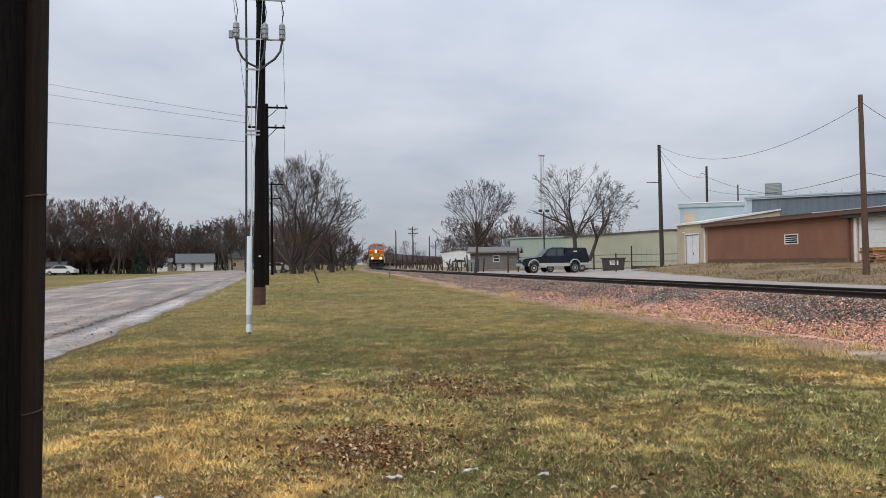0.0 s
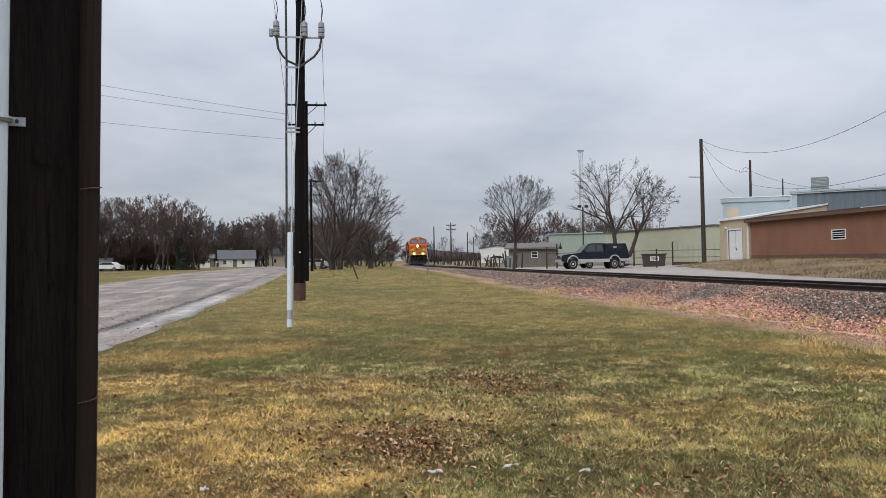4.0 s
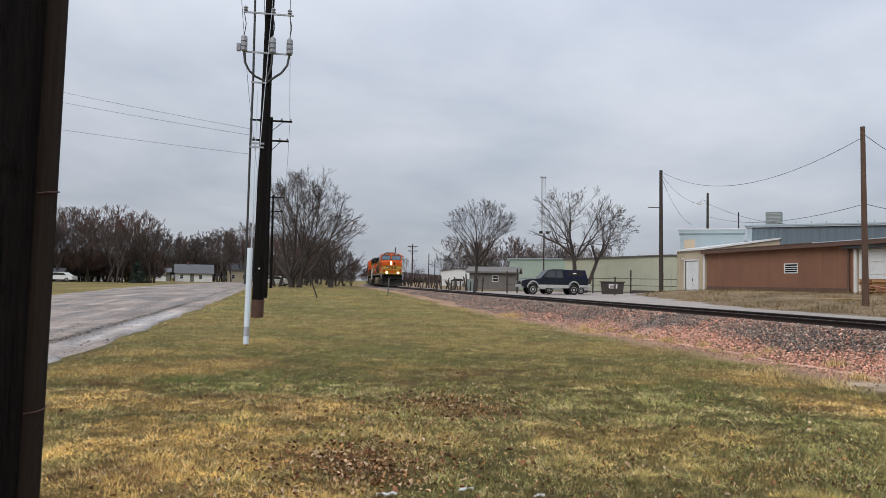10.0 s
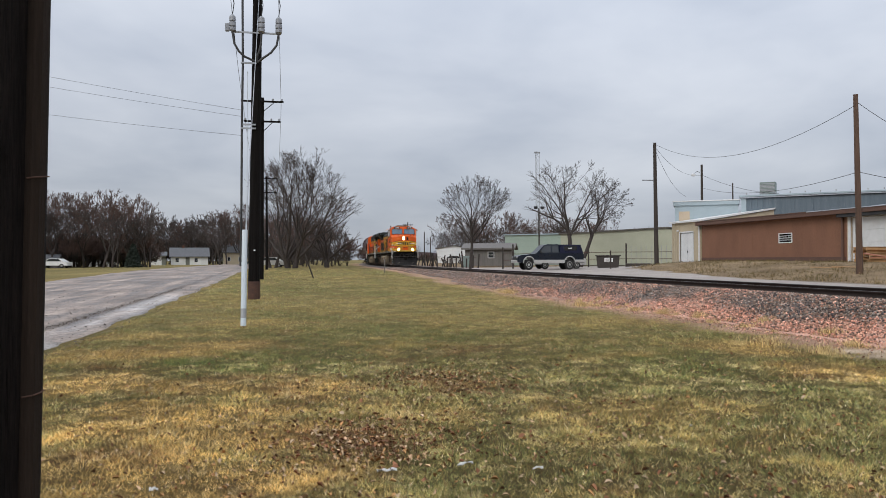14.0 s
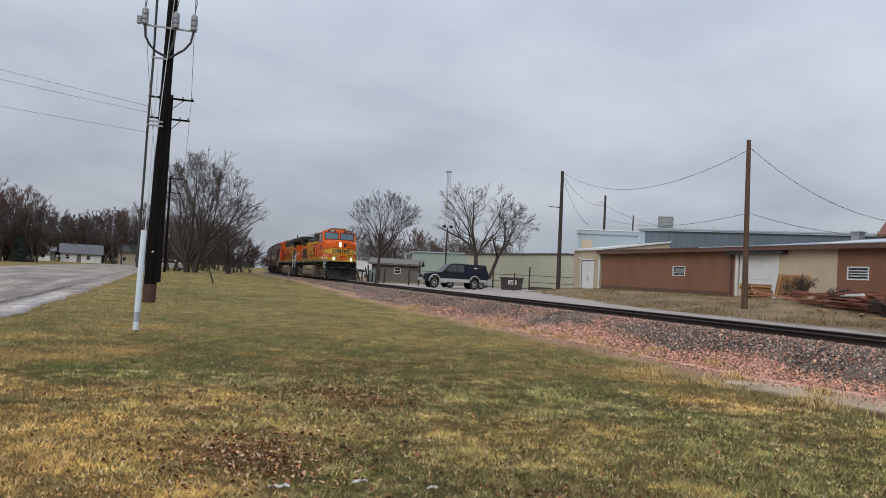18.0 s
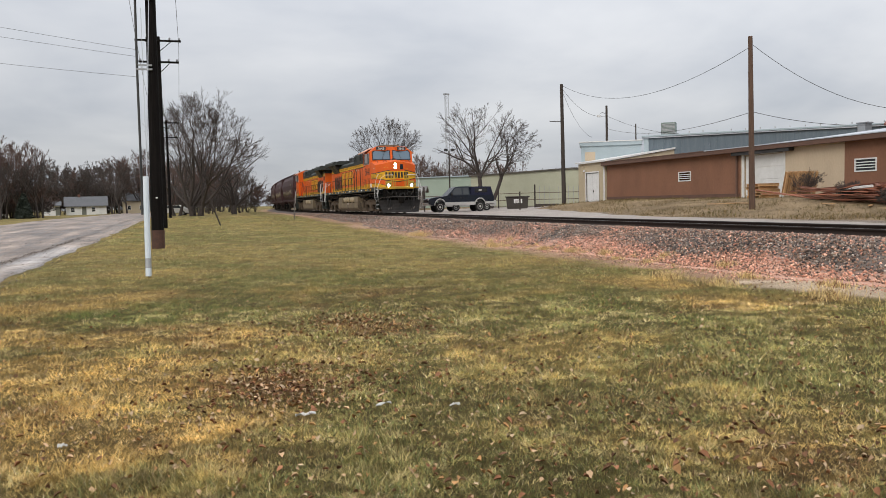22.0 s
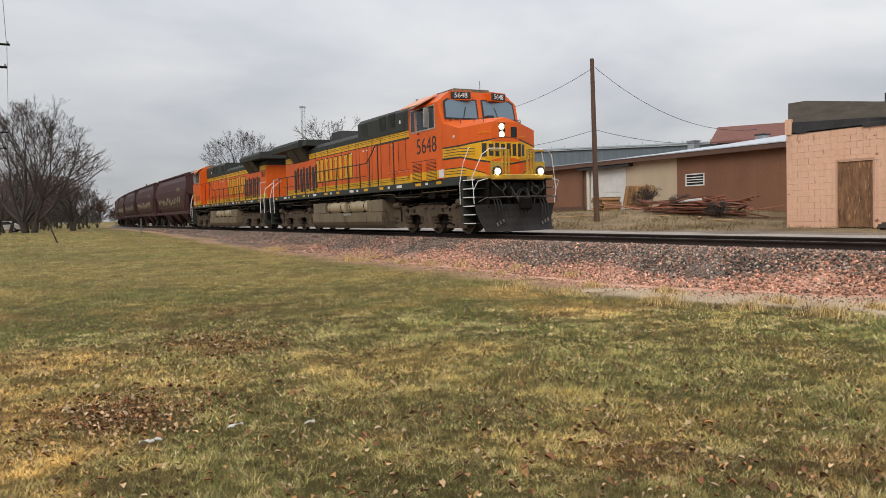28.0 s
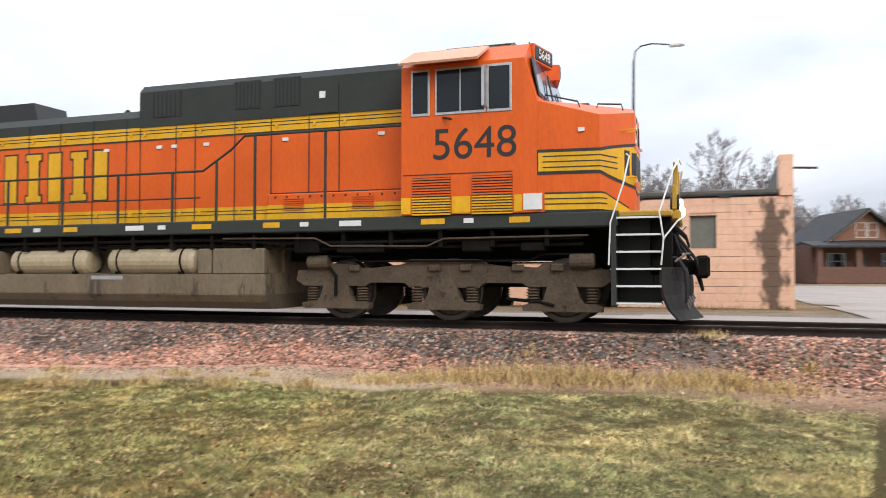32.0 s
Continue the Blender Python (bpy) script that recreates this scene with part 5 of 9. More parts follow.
            part("tread", B(-10.72, -10.12, *sorted((s * 1.0, s * 1.47)), z, z + 0.03), "trim", st)
        bm = bmesh.new()
        tube(bm, [(-10.05, s * 1.52, 0.95), (-10.05, s * 1.53, 1.7), (-10.05, s * 1.5, 2.66), (-10.2, s * 1.2, 2.7)], 0.022, 6)
        tube(bm, [(-10.80, s * 1.52, 0.95), (-10.80, s * 1.53, 1.7), (-10.70, s * 1.4, 2.3), (-10.75, s * 0.9, 2.66)], 0.022, 6)
        part("step_handrail", bm, "whitep", e)
        rail = [(-10.0, s * 1.45, 2.70), (2.55, s * 1.45, 2.70), (3.15, s * 1.45, 3.05), (3.45, s * 1.45, 3.29), (6.55, s * 1.47, 3.29)]
        handrail(e, s, rail, [(-9.2, 2.7), (-7.8, 2.7), (-6.4, 2.7), (-5.0, 2.7), (-3.6, 2.7), (-2.2, 2.7), (-0.77, 2.7), (0.6, 2.7), (1.87, 2.7), (2.85, 2.87), (3.67, 3.29), (5.1, 3.29)])
        part("lower_rail", T([(-10.0, s * 1.45, 2.22), (2.5, s * 1.45, 2.22)], 0.014, 5), "green", e)
        # fuel tank side gear
        for x0, x1 in ((0.24, 2.32), (-2.25, -0.22)):
            bm = bmesh.new()
            n = x1 - x0
            lathe(bm, [(0.10, 0), (0.22, 0.04), (0.275, 0.12), (0.275, n - 0.12), (0.22, n - 0.04), (0.10, n)], Matrix.Translation((x0, s * 1.13, 1.06)) @ pose(0, 0, 0, 0, 90, 0), 20)
            t = part("air_tank", bm, "tank_pale", e, "dusty cylindrical air reservoir", smooth=False)
            for xx in (x0 + 0.28, x1 - 0.32):
                bm = bmesh.new()
                lathe(bm, [(0.284, 0), (0.284, 0.04)], Matrix.Translation((xx, s * 1.13, 1.06)) @ pose(0, 0, 0, 0, 90, 0), 20)
                box(bm, xx, xx + 0.05, *sorted((s * 1.3, s * 1.42)), 0.74, 0.86)
                part("tank_strap", bm, "under", t)
        for x0, x1 in ((2.42, 2.72), (2.75, 3.85), (-4.0, -2.45)):
            part("battery_box", B(x0, x1, *sorted((s * 0.7, s * 1.42)), 0.80, 1.28, 0.025), "tank", e)
    part("fuel_tank", P([(-1.45, 0.42), (-1.25, 0.17), (1.25, 0.17), (1.45, 0.42), (1.47, 0.80), (0.8, 0.84), (0.8, 1.4), (-0.8, 1.4), (-0.8, 0.84), (-1.47, 0.80)], "x", -4.0, 3.92), "tank", e, "dusty grey-brown fuel tank")
    part("tank_bottom", P([(-1.455, 0.44), (-1.255, 0.165), (1.255, 0.165), (1.455, 0.44)], "x", -4.01, 3.93), "tank_dark", e, "darker brown lower part of the fuel tank")
    part("tank_sight_glass", B(0.0, 0.75, -1.475, -1.44, 0.70, 0.775), "alu", e)
    bm = bmesh.new()
    prof = [(0.02, 0.92), (0.0, 0.70), (0.03, 0.48), (0.12, 0.26), (0.26, 0.09)]
    rows = []
    for y, x0 in ((-1.48, 10.80), (-1.2, 10.90), (-0.6, 11.06), (-0.12, 11.15), (0.12, 11.15), (0.6, 11.06), (1.2, 10.90), (1.48, 10.80)):
        rows.append([bm.verts.new((x0 + dx, y * (0.82 + 0.2 * z), z)) for dx, z in prof] + [bm.verts.new((x0 + dx - 0.04, y * (0.82 + 0.2 * z), z)) for dx, z in prof[::-1]])
    n = len(rows[0])
    for ra, rb in zip(rows, rows[1:]):
        for k in range(n):
            bm.faces.new((ra[k], ra[(k + 1) % n], rb[(k + 1) % n], rb[k]))
    bm.faces.new(rows[0])
    bm.faces.new(rows[-1])
    bmesh.ops.recalc_face_normals(bm, faces=bm.faces)
    pl = part("snow_plow", bm, "plow", e, "dusty black curved steel plow")
    for sg in (-1, 1):
        part("plow_brace", B(10.66, 11.0, *sorted((sg * 0.55, sg * 0.63)), 0.55, 0.80, 0.01), "under", pl)
        part("draft_box", B(10.60, 11.02, *sorted((sg * 0.30, sg * 0.42)), 0.72, 1.60, 0.02), "under", e)
        part("footboard_bracket", B(10.62, 10.95, *sorted((sg * 1.02, sg * 1.1)), 0.80, 1.70, 0.02), "under", e)
    for sg, x in ((1, 1), (-1, -1)):
        bm = bmesh.new()
        xa, xb = sorted((x * 10.8, x * 11.35))
        box(bm, xa, xb, -0.10, 0.10, 0.80, 1.05, 0.03)
        xa, xb = sorted((x * 11.28, x * 11.52))
        box(bm, xa, xb, -0.22, 0.16, 0.74, 1.12, 0.05)
        part("coupler", bm, "under", e)
        for k, y in enumerate((-0.94, -0.84, -0.74, 0.74, 0.84, 0.94)):
            xx, z = x * (10.92 + 0.015 * k), 0.34 + 0.05 * (k % 3)
            hs = part("air_hose", T([(xx - x * 0.22, y, 1.12), (xx + x * 0.10, y, 1.06), (xx + x * 0.22, y * 1.01, 0.84), (xx + x * 0.24, y * 0.99, 0.58), (xx + x * 0.23, y * 0.98, z)], 0.022, 6), "rubber", e)
            part("hose_end", T([(xx + x * 0.23, y * 0.98, z + 0.02), (xx + x * 0.27, y * 0.96, z - 0.08)], 0.03, 6), "steel", hs)
        for cy, cz, rr in ((0.28, 1.08, 0.30), (0.12, 1.16, 0.20), (-0.42, 1.28, 0.17), (0.62, 1.34, 0.14)):
            part("cable_loop", T([(x * (11.02 + 0.05 * math.cos(q)), cy + rr * math.sin(q), cz - rr * math.cos(q)) for q in [radians(20 * j) for j in range(10, 28)]] + [(x * 10.9, cy - rr * 0.3, cz + rr * 1.15)], 0.026, 6), "rubber", e)
        for y0, y1, z0, z1 in ((-0.95, -0.55, 1.12, 1.48), (0.5, 0.95, 1.2, 1.5), (-0.2, 0.2, 1.3, 1.6)):
            part("jumper_box", B(*sorted((x * 10.72, x * 10.95)), y0, y1, z0, z1, 0.03), "under", e)
        bm = bmesh.new()
        tube(bm, [(x * 11.0, -0.3, 1.45), (x * 11.3, -0.25, 1.05), (x * 11.4, 0.0, 0.55), (x * 11.25, 0.25, 1.0), (x * 11.0, 0.3, 1.4)], 0.03, 6)
        part("control_cable", bm, "rubber", e)
        part("uncoupling_lever", T([(x * 11.0, -1.46, 1.0), (x * 11.16, -1.3, 1.12), (x * 11.2, -0.5, 1.14), (x * 11.2, 0.5, 1.14), (x * 11.16, 1.3, 1.12), (x * 11.0, 1.46, 1.0)], 0.018, 6), "steel", e)
        for y in (-0.95, 0.95):
            part("jumper_cable", T([(x * 10.95, y, 1.62), (x * 11.15, y * 0.9, 1.42), (x * 11.18, y * 0.75, 1.30), (x * 11.15, y * 0.6, 1.42), (x * 10.95, y * 0.52, 1.60)], 0.022, 6), "rubber", e)
    part("rear_plate", B(-10.9, -10.78, -1.42, 1.42, 0.6, 1.72, 0.03), "under", e)
    if rear_number:
        for s in (-1, 1):
            text("rear_number", rear_number, 0.42, pose(-8.85, s * 0.965, 3.18, 90, 0, 0 if s < 0 else 180), "green", hood)
    raise_above(e, 1.80, 1.038)
    six_wheel_truck(e, 7.22)
    six_wheel_truck(e, -7.22)
    return e


def four_wheel_truck(car, cx):
    out = [(-1.25, 0.42), (-1.2, 0.62), (-0.75, 0.66), (-0.4, 0.92), (0.4, 0.92), (0.75, 0.66), (1.2, 0.62), (1.25, 0.42), (0.7, 0.36), (0.42, 0.2), (-0.42, 0.2), (-0.7, 0.36)]
    for s in (-1, 1):
        f = part("side_frame", P([(cx + x, z) for x, z in out], "y", *sorted((s * 0.92, s * 1.08))), "under", car)
        bm = bmesh.new()
        for x in (-0.14, 0.14):
            coil(bm, cx + x, s * 1.06, 0.32, 0.62, 0.12)
        part("coil_spring", bm, "truck", f)
    part("truck_bolster", B(cx - 0.2, cx + 0.2, -0.95, 0.95, 0.55, 0.85, 0.02), "under", car)
    for x in (-0.89, 0.89):
        wheelset(car, cx + x, 0.46)


def hopper_car():
    """A covered hopper: round-bellied body, three discharge bays, sloping ends, ladders and roof walk."""
    e = empty("hopper_car", pose(0, 0, 0), "dark oxide-red covered hopper car, grimy and spray-painted", "freight car", "hopper cars of the train")
    sec = [(-1.18, 1.28), (-1.46, 1.75), (-1.56, 2.45), (-1.55, 3.1), (-1.42, 3.75), (-1.12, 4.25), (-0.75, 4.42), (0.75, 4.42), (1.12, 4.25), (1.42, 3.75), (1.55, 3.1), (1.56, 2.45), (1.46, 1.75), (1.18, 1.28)]
    bm = bmesh.new()
    rows = []
    for x, z0 in ((-8.1, 2.7), (-6.6, 1.28), (-2.2, 1.28), (2.2, 1.28), (6.6, 1.28), (8.1, 2.7)):
        k = (z0 - 1.28) / (4.42 - 1.28)
        rows.append([bm.verts.new((x, y, z if z > z0 + 0.02 else z0 + (z - 1.28) * 0.25)) for y, z in sec])
    n = len(sec)
    for a, b in zip(rows, rows[1:]):
        for k in range(n):
            bm.faces.new((a[k], a[(k + 1) % n], b[(k + 1) % n], b[k]))
    bm.faces.new(rows[0][::-1])
    bm.faces.new(rows[-1])
    bmesh.ops.recalc_face_normals(bm, faces=bm.faces)
    body = part("body", bm, "hopper", e)
    for s in (-1, 1):
        part("top_chord", B(-8.3, 8.3, *sorted((s * 1.1, s * 1.24)), 4.24, 4.36, 0.01), "hopper", body)
        part("side_sill", B(-8.6, 8.6, *sorted((s * 1.36, s * 1.5)), 1.20, 1.42, 0.01), "hopper", e)
        for x in (-7.9, 7.9):
            part("end_post", B(x - 0.09, x + 0.09, *sorted((s * 1.25, s * 1.45)), 1.4, 4.25), "hopper", e)
        bm = bmesh.new()
        for k in range(8):
            box(bm, 8.0, 8.42, *sorted((s * 1.47, s * 1.5)), 1.3 + k * 0.38, 1.33 + k * 0.38)
            box(bm, -8.42, -8.0, *sorted((s * 1.47, s * 1.5)), 1.3 + k * 0.38, 1.33 + k * 0.38)
        part("ladder", bm, "hopper", e)
        # a pale block for the railway's mark and plain sprayed bars along the flank
        part("mark_block", B(4.0, 5.5, *sorted((s * 1.545, s * 1.565)), 3.02, 3.30), "tank", body)
        rg = random.Random(5)
        for k in range(14):
            x = -6.2 + k * 0.86
            part("spray_mark", T([(x, s * 1.535, 1.85 + rg.random() * 0.2), (x + 0.25, s * 1.575, 2.3 + rg.random() * 0.3), (x + 0.5, s * 1.56, 1.95 + rg.random() * 0.3)], 0.045, 5), "tank", body, "pale sprayed mark")
    for x in (-4.4, 0, 4.4):
        bm = bmesh.new()
        lo = [bm.verts.new((x + a, b, 0.45)) for a, b in ((-0.4, -0.55), (0.4, -0.55), (0.4, 0.55), (-0.4, 0.55))]
        hi = [bm.verts.new((x + a, b, 1.4)) for a, b in ((-2.0, -1.3), (2.0, -1.3), (2.0, 1.3), (-2.0, 1.3))]
        for k in range(4):
            bm.faces.new((lo[k], lo[(k + 1) % 4], hi[(k + 1) % 4], hi[k]))
        bm.faces.new(lo)
        bm.faces.new(hi)
        bmesh.ops.recalc_face_normals(bm, faces=bm.faces)
        part("discharge_bay", bm, "hopper", e)
    part("roof_walk", B(-8.3, 8.3, -0.42, 0.42, 4.50, 4.55), "galv", e)
    part("hatch", B(-7.2, 7.2, -0.3, 0.3, 4.40, 4.50, 0.02), "hopper", e)
    part("center_sill", B(-9.0, 9.0, -0.3, 0.3, 0.95, 1.25), "under", e)
    for x in (-1, 1):
        part("end_platform", B(*sorted((x * 8.1, x * 8.7)), -1.45, 1.45, 1.15, 1.25), "hopper", e)
        part("coupler", B(*sorted((x * 8.6, x * 9.15)), -0.15, 0.15, 0.75, 1.1, 0.03), "under", e)
    raise_above(e, 1.2, 1.09)
    for x in (-1, 1):
        four_wheel_truck(e, x * 6.9)
    return e


CARS, WHEELS = [], []


def build_train():
    a = locomotive("5648", "orange, yellow and dark green diesel locomotive with lit headlights")
    b = locomotive("", "orange and dark green diesel locomotive coupled backwards, dusty", "5673", lamps=False)
    b["flip"] = 1
    CARS.extend([(a, 22.86), (b, 22.9)])
    h = hopper_car()
    CARS.append((h, 18.3))
    for k in range(17):
        CARS.append((copy_thing(h, pose(0, 0, 0)), 18.3))
    for e, length in CARS[:6]:
        for w in e.children:
            if w.name.startswith("wheelset"):
                WHEELS.append((w, Matrix(w.matrix_basis), w.matrix_basis.translation.z))


build_train()


# ---- buildings beyond the track ----
def gz(x, y):
    return float(height(np.array(x), np.array(y)))


def turned(x, y, z, ax, ay):
    """A pose at x, y, z whose local x runs along the plan direction ax, ay."""
    return pose(x, y, z, 0, 0, math.degrees(math.atan2(ay, ax)))


def window_unit(parent, x0, x1, z0, z1, y, frame_mat="whitep", pane="darkglass", bars=1, horizontal=True, fw=0.06):
    """A framed window in a wall's front plane y, seen from -y."""
    w = obj("window", wall_cells(bmesh.new(), x1 - x0 + 2 * fw, z1 - z0 + 2 * fw, 0.08, [(fw, x1 - x0 + fw, fw, z1 - z0 + fw)]), frame_mat, parent)
    w.matrix_basis = pose(x0 - fw, y - 0.03, z0 - fw)
    part("pane", B(fw, x1 - x0 + fw, 0.04, 0.06, fw, z1 - z0 + fw), pane, w)
    for k in range(bars):
        f = (k + 1) / (bars + 1)
        if horizontal:
            part("slat", B(fw, x1 - x0 + fw, 0.02, 0.045, fw + f * (z1 - z0) - 0.02, fw + f * (z1 - z0) + 0.02), frame_mat, w)
        else:
            part("glazing_bar", B(fw + f * (x1 - x0) - 0.02, fw + f * (x1 - x0) + 0.02, 0.02, 0.045, fw, z1 - z0 + fw), frame_mat, w)
    return w


def pink_building():
    # local x runs from the far corner (y 16.45) towards the near end (y -2.55); local y goes into the building
    e = empty("pink_block_building", turned(21.9, 16.45, 0.72, 0, -1), "abandoned pink painted concrete-block building with peeling paint and boarded openings", "building")
    L, H = 19.0, 3.0
    holes = [(1.74, 2.92, 0.0, 2.05)] + [(16.45 - b, 16.45 - a, 1.63, 2.52) for a, b in ((9.16, 9.87), (4.11, 4.80), (-0.62, 0.06))]
    core = part("wall", wall_cells(bmesh.new(), L, H, 0.18, holes), "mortar", e, "mortar core of the block wall")
    core.matrix_basis = pose(0, 0.012, 0)
    part("side_wall", B(0.0, 0.2, 0.2, 9.0, 0, 3.0), "pink", e)
    part("side_wall", B(L - 0.2, L, 0.2, 9.0, 0, 3.0), "pink", e)
    part("back_wall", B(0, L, 9.0, 9.2, 0, 3.0), "pink", e)
    # blocks, 40 by 20 cm
    rg = random.Random(3)
    shared = {}
    def block_mesh(w):
        k = round(w, 2)
        if k not in shared:
            bm = B(0, k - 0.008, 0, 0.05, 0, 0.193, 0.006)
            me = bpy.data.meshes.new("block")
            bm.to_mesh(me)
            bm.free()
            shared[k] = me
        return shared[k]
    cells = []
    for r in range(15):
        x = -0.2 if r % 2 else 0.0
        while x < L - 0.02:
            a, b = max(x, 0.0), min(x + 0.4, L)
            z0, z1 = r * 0.2, r * 0.2 + 0.2
            segs = [(a, b)]
            for h in holes:
                if z1 > h[2] + 0.05 and z0 < h[3] - 0.05:
                    segs = [s for p in segs for s in ((p[0], min(p[1], h[0])), (max(p[0], h[1]), p[1])) if s[1] - s[0] > 0.04]
            cells += [(s[0], s[1] - s[0], z0) for s in segs if s[1] - s[0] > 0.04]
            x += 0.4
    meshes = {}
    count = 0
    rest = {}
    for x, w, z in sorted(cells):
        kd = "pink"
        d = rg.uniform(-0.0015, 0.0015)
        if count < 300 and 6.0 < x < 19:
            key = (round(w, 2), kd)
            if key not in meshes:
                me = block_mesh(w).copy()
                me.materials.append(M[kd])
                meshes[key] = me
            ob = new("block", meshes[key])
            ob.parent = e
            ob.location = (x, -0.006 + d, z)
            count += 1
        else:
            box(rest.setdefault(kd, bmesh.new()), x, x + w - 0.008, -0.006 + d, 0.0, z, z + 0.193)
    for kd, bm in rest.items():
        tagged(part("block_work", bm, kd, e), kind="stuff")
    # boarded door and windows
    d = part("boarded_door", B(1.76, 2.90, 0.03, 0.07, 0.02, 2.03), "plywood", e, "sheet of weathered plywood over the doorway")
    part("door_frame", wall_cells(bmesh.new(), 1.22, 2.08, 0.09, [(0.05, 1.17, 0, 2.03)]), "mortar", e).matrix_basis = pose(1.72, -0.02, 0)
    for h in holes[1:]:
        w = part("boarded_window", B(h[0], h[1], 0.05, 0.08, h[2], h[3]), "greenboard", e, "grey-green boarded window")
        part("lintel", B(h[0] - 0.02, h[1] + 0.02, -0.042, 0.02, h[3], h[3] + 0.03), "mortar", w)
    # parapet, flashing, roof
    part("roof_slab", P([(0.2, 3.0), (9.0, 3.0), (9.0, 3.5), (0.2, 3.1)], "x", 0.1, L - 0.2), "silver_roof", e)
    part("flashing", B(0.0, L - 0.4, -0.045, 0.24, 3.04, 3.10, 0.01), "tar", e, "torn black roofing felt")
    part("coping", B(3.0, L - 0.35, -0.02, 0.3, 3.10, 3.19, 0.01), "cement_board", e)
    for k in range(9):
        x = 0.3 + k * 2.1 + rg.uniform(-0.3, 0.3)
        part("torn_felt", B(x, x + rg.uniform(0.3, 1.0), -0.052, -0.03, 3.02 - rg.random() * 0.06, 3.05), "tar", e)
    bm = P([(0.05, 3.38), (0.05, 4.02), (0.7, 4.02), (3.4, 3.62), (3.4, 3.12), (0.4, 3.12)], "y", 0.02, 0.16)
    part("parapet_board", bm, "cement_board", e, "grey weathered boards on the parapet")
    part("parapet_felt", P([(0.05, 3.1), (0.05, 3.4), (3.4, 3.2), (3.4, 3.08)], "y", -0.02, 0.02), "tar", e)
    part("corner_pier", B(-0.02, 0.22, -0.05, 0.25, 3.0, 3.5), "pink", e)
    part("end_pier", B(L - 0.36, L, -0.05, 0.35, 3.0, 4.1, 0.015), "pink", e)
    bm = bmesh.new()
    prism(bm, [(0.35, 3.1), (5.0, 3.1), (5.0, 3.7), (0.35, 4.0)], "x", L - 0.3, L - 0.12)
    part("end_parapet", bm, "cement_board", e)
    part("sign_bracket", T([(L, 0.1, 3.75), (L + 0.6, 0.1, 3.72)], 0.03, 6), "rust", e)
    # open joints along the courses
    for k in range(24):
        r, x = rg.randrange(2, 14), rg.uniform(3.2, 17.5)
        ln = rg.choice((0.4, 0.8, 1.2, 2.0, 3.2))
        if not any(x < h[1] + 0.1 and x + ln > h[0] - 0.1 and h[2] - 0.1 < r * 0.2 < h[3] + 0.1 for h in holes):
            part("open_joint", B(x, min(x + ln, L - 0.1), -0.010, -0.003, r * 0.2 - 0.012, r * 0.2 - 0.002), "rust", e)
    return e


def shingled_roof(parent, w, d, h, material, rows=14, name="roof"):
    """A hipped roof of overlapping courses over a w by d plan, its low corner at the origin."""
    r = part(name, P([(0, 0), (w, 0), (w, 0.05), (0, 0.05)], "y", 0, d), "cement_board", parent)
    for k in range(rows):
        a, b = k / rows, (k + 1) / rows
        bm = bmesh.new()
        ins = min(w, d) / 2
        x0, x1, y0, y1 = a * ins, w - a * ins, a * ins, d - a * ins
        xa, xb, ya, yb = b * ins, w - b * ins, b * ins, d - b * ins
        z0, z1 = 0.06 + a * h, 0.06 + b * h
        lo = [bm.verts.new(p) for p in ((x0, y0, z0), (x1, y0, z0), (x1, y1, z0), (x0, y1, z0))]
        up = [bm.verts.new(p) for p in ((x0, y0, z0 + 0.03), (x1, y0, z0 + 0.03), (x1, y1, z0 + 0.03), (x0, y1, z0 + 0.03))]
        hi = [bm.verts.new(p) for p in ((xa, ya, z1 + 0.015), (xb, ya, z1 + 0.015), (xb, yb, z1 + 0.015), (xa, yb, z1 + 0.015))]
        for q in range(4):
            n = (q + 1) % 4
            bm.faces.new((lo[q], lo[n], up[n], up[q]))
            bm.faces.new((up[q], up[n], hi[n], hi[q]))
        part("shingle_course", bm, material, r)
    return r


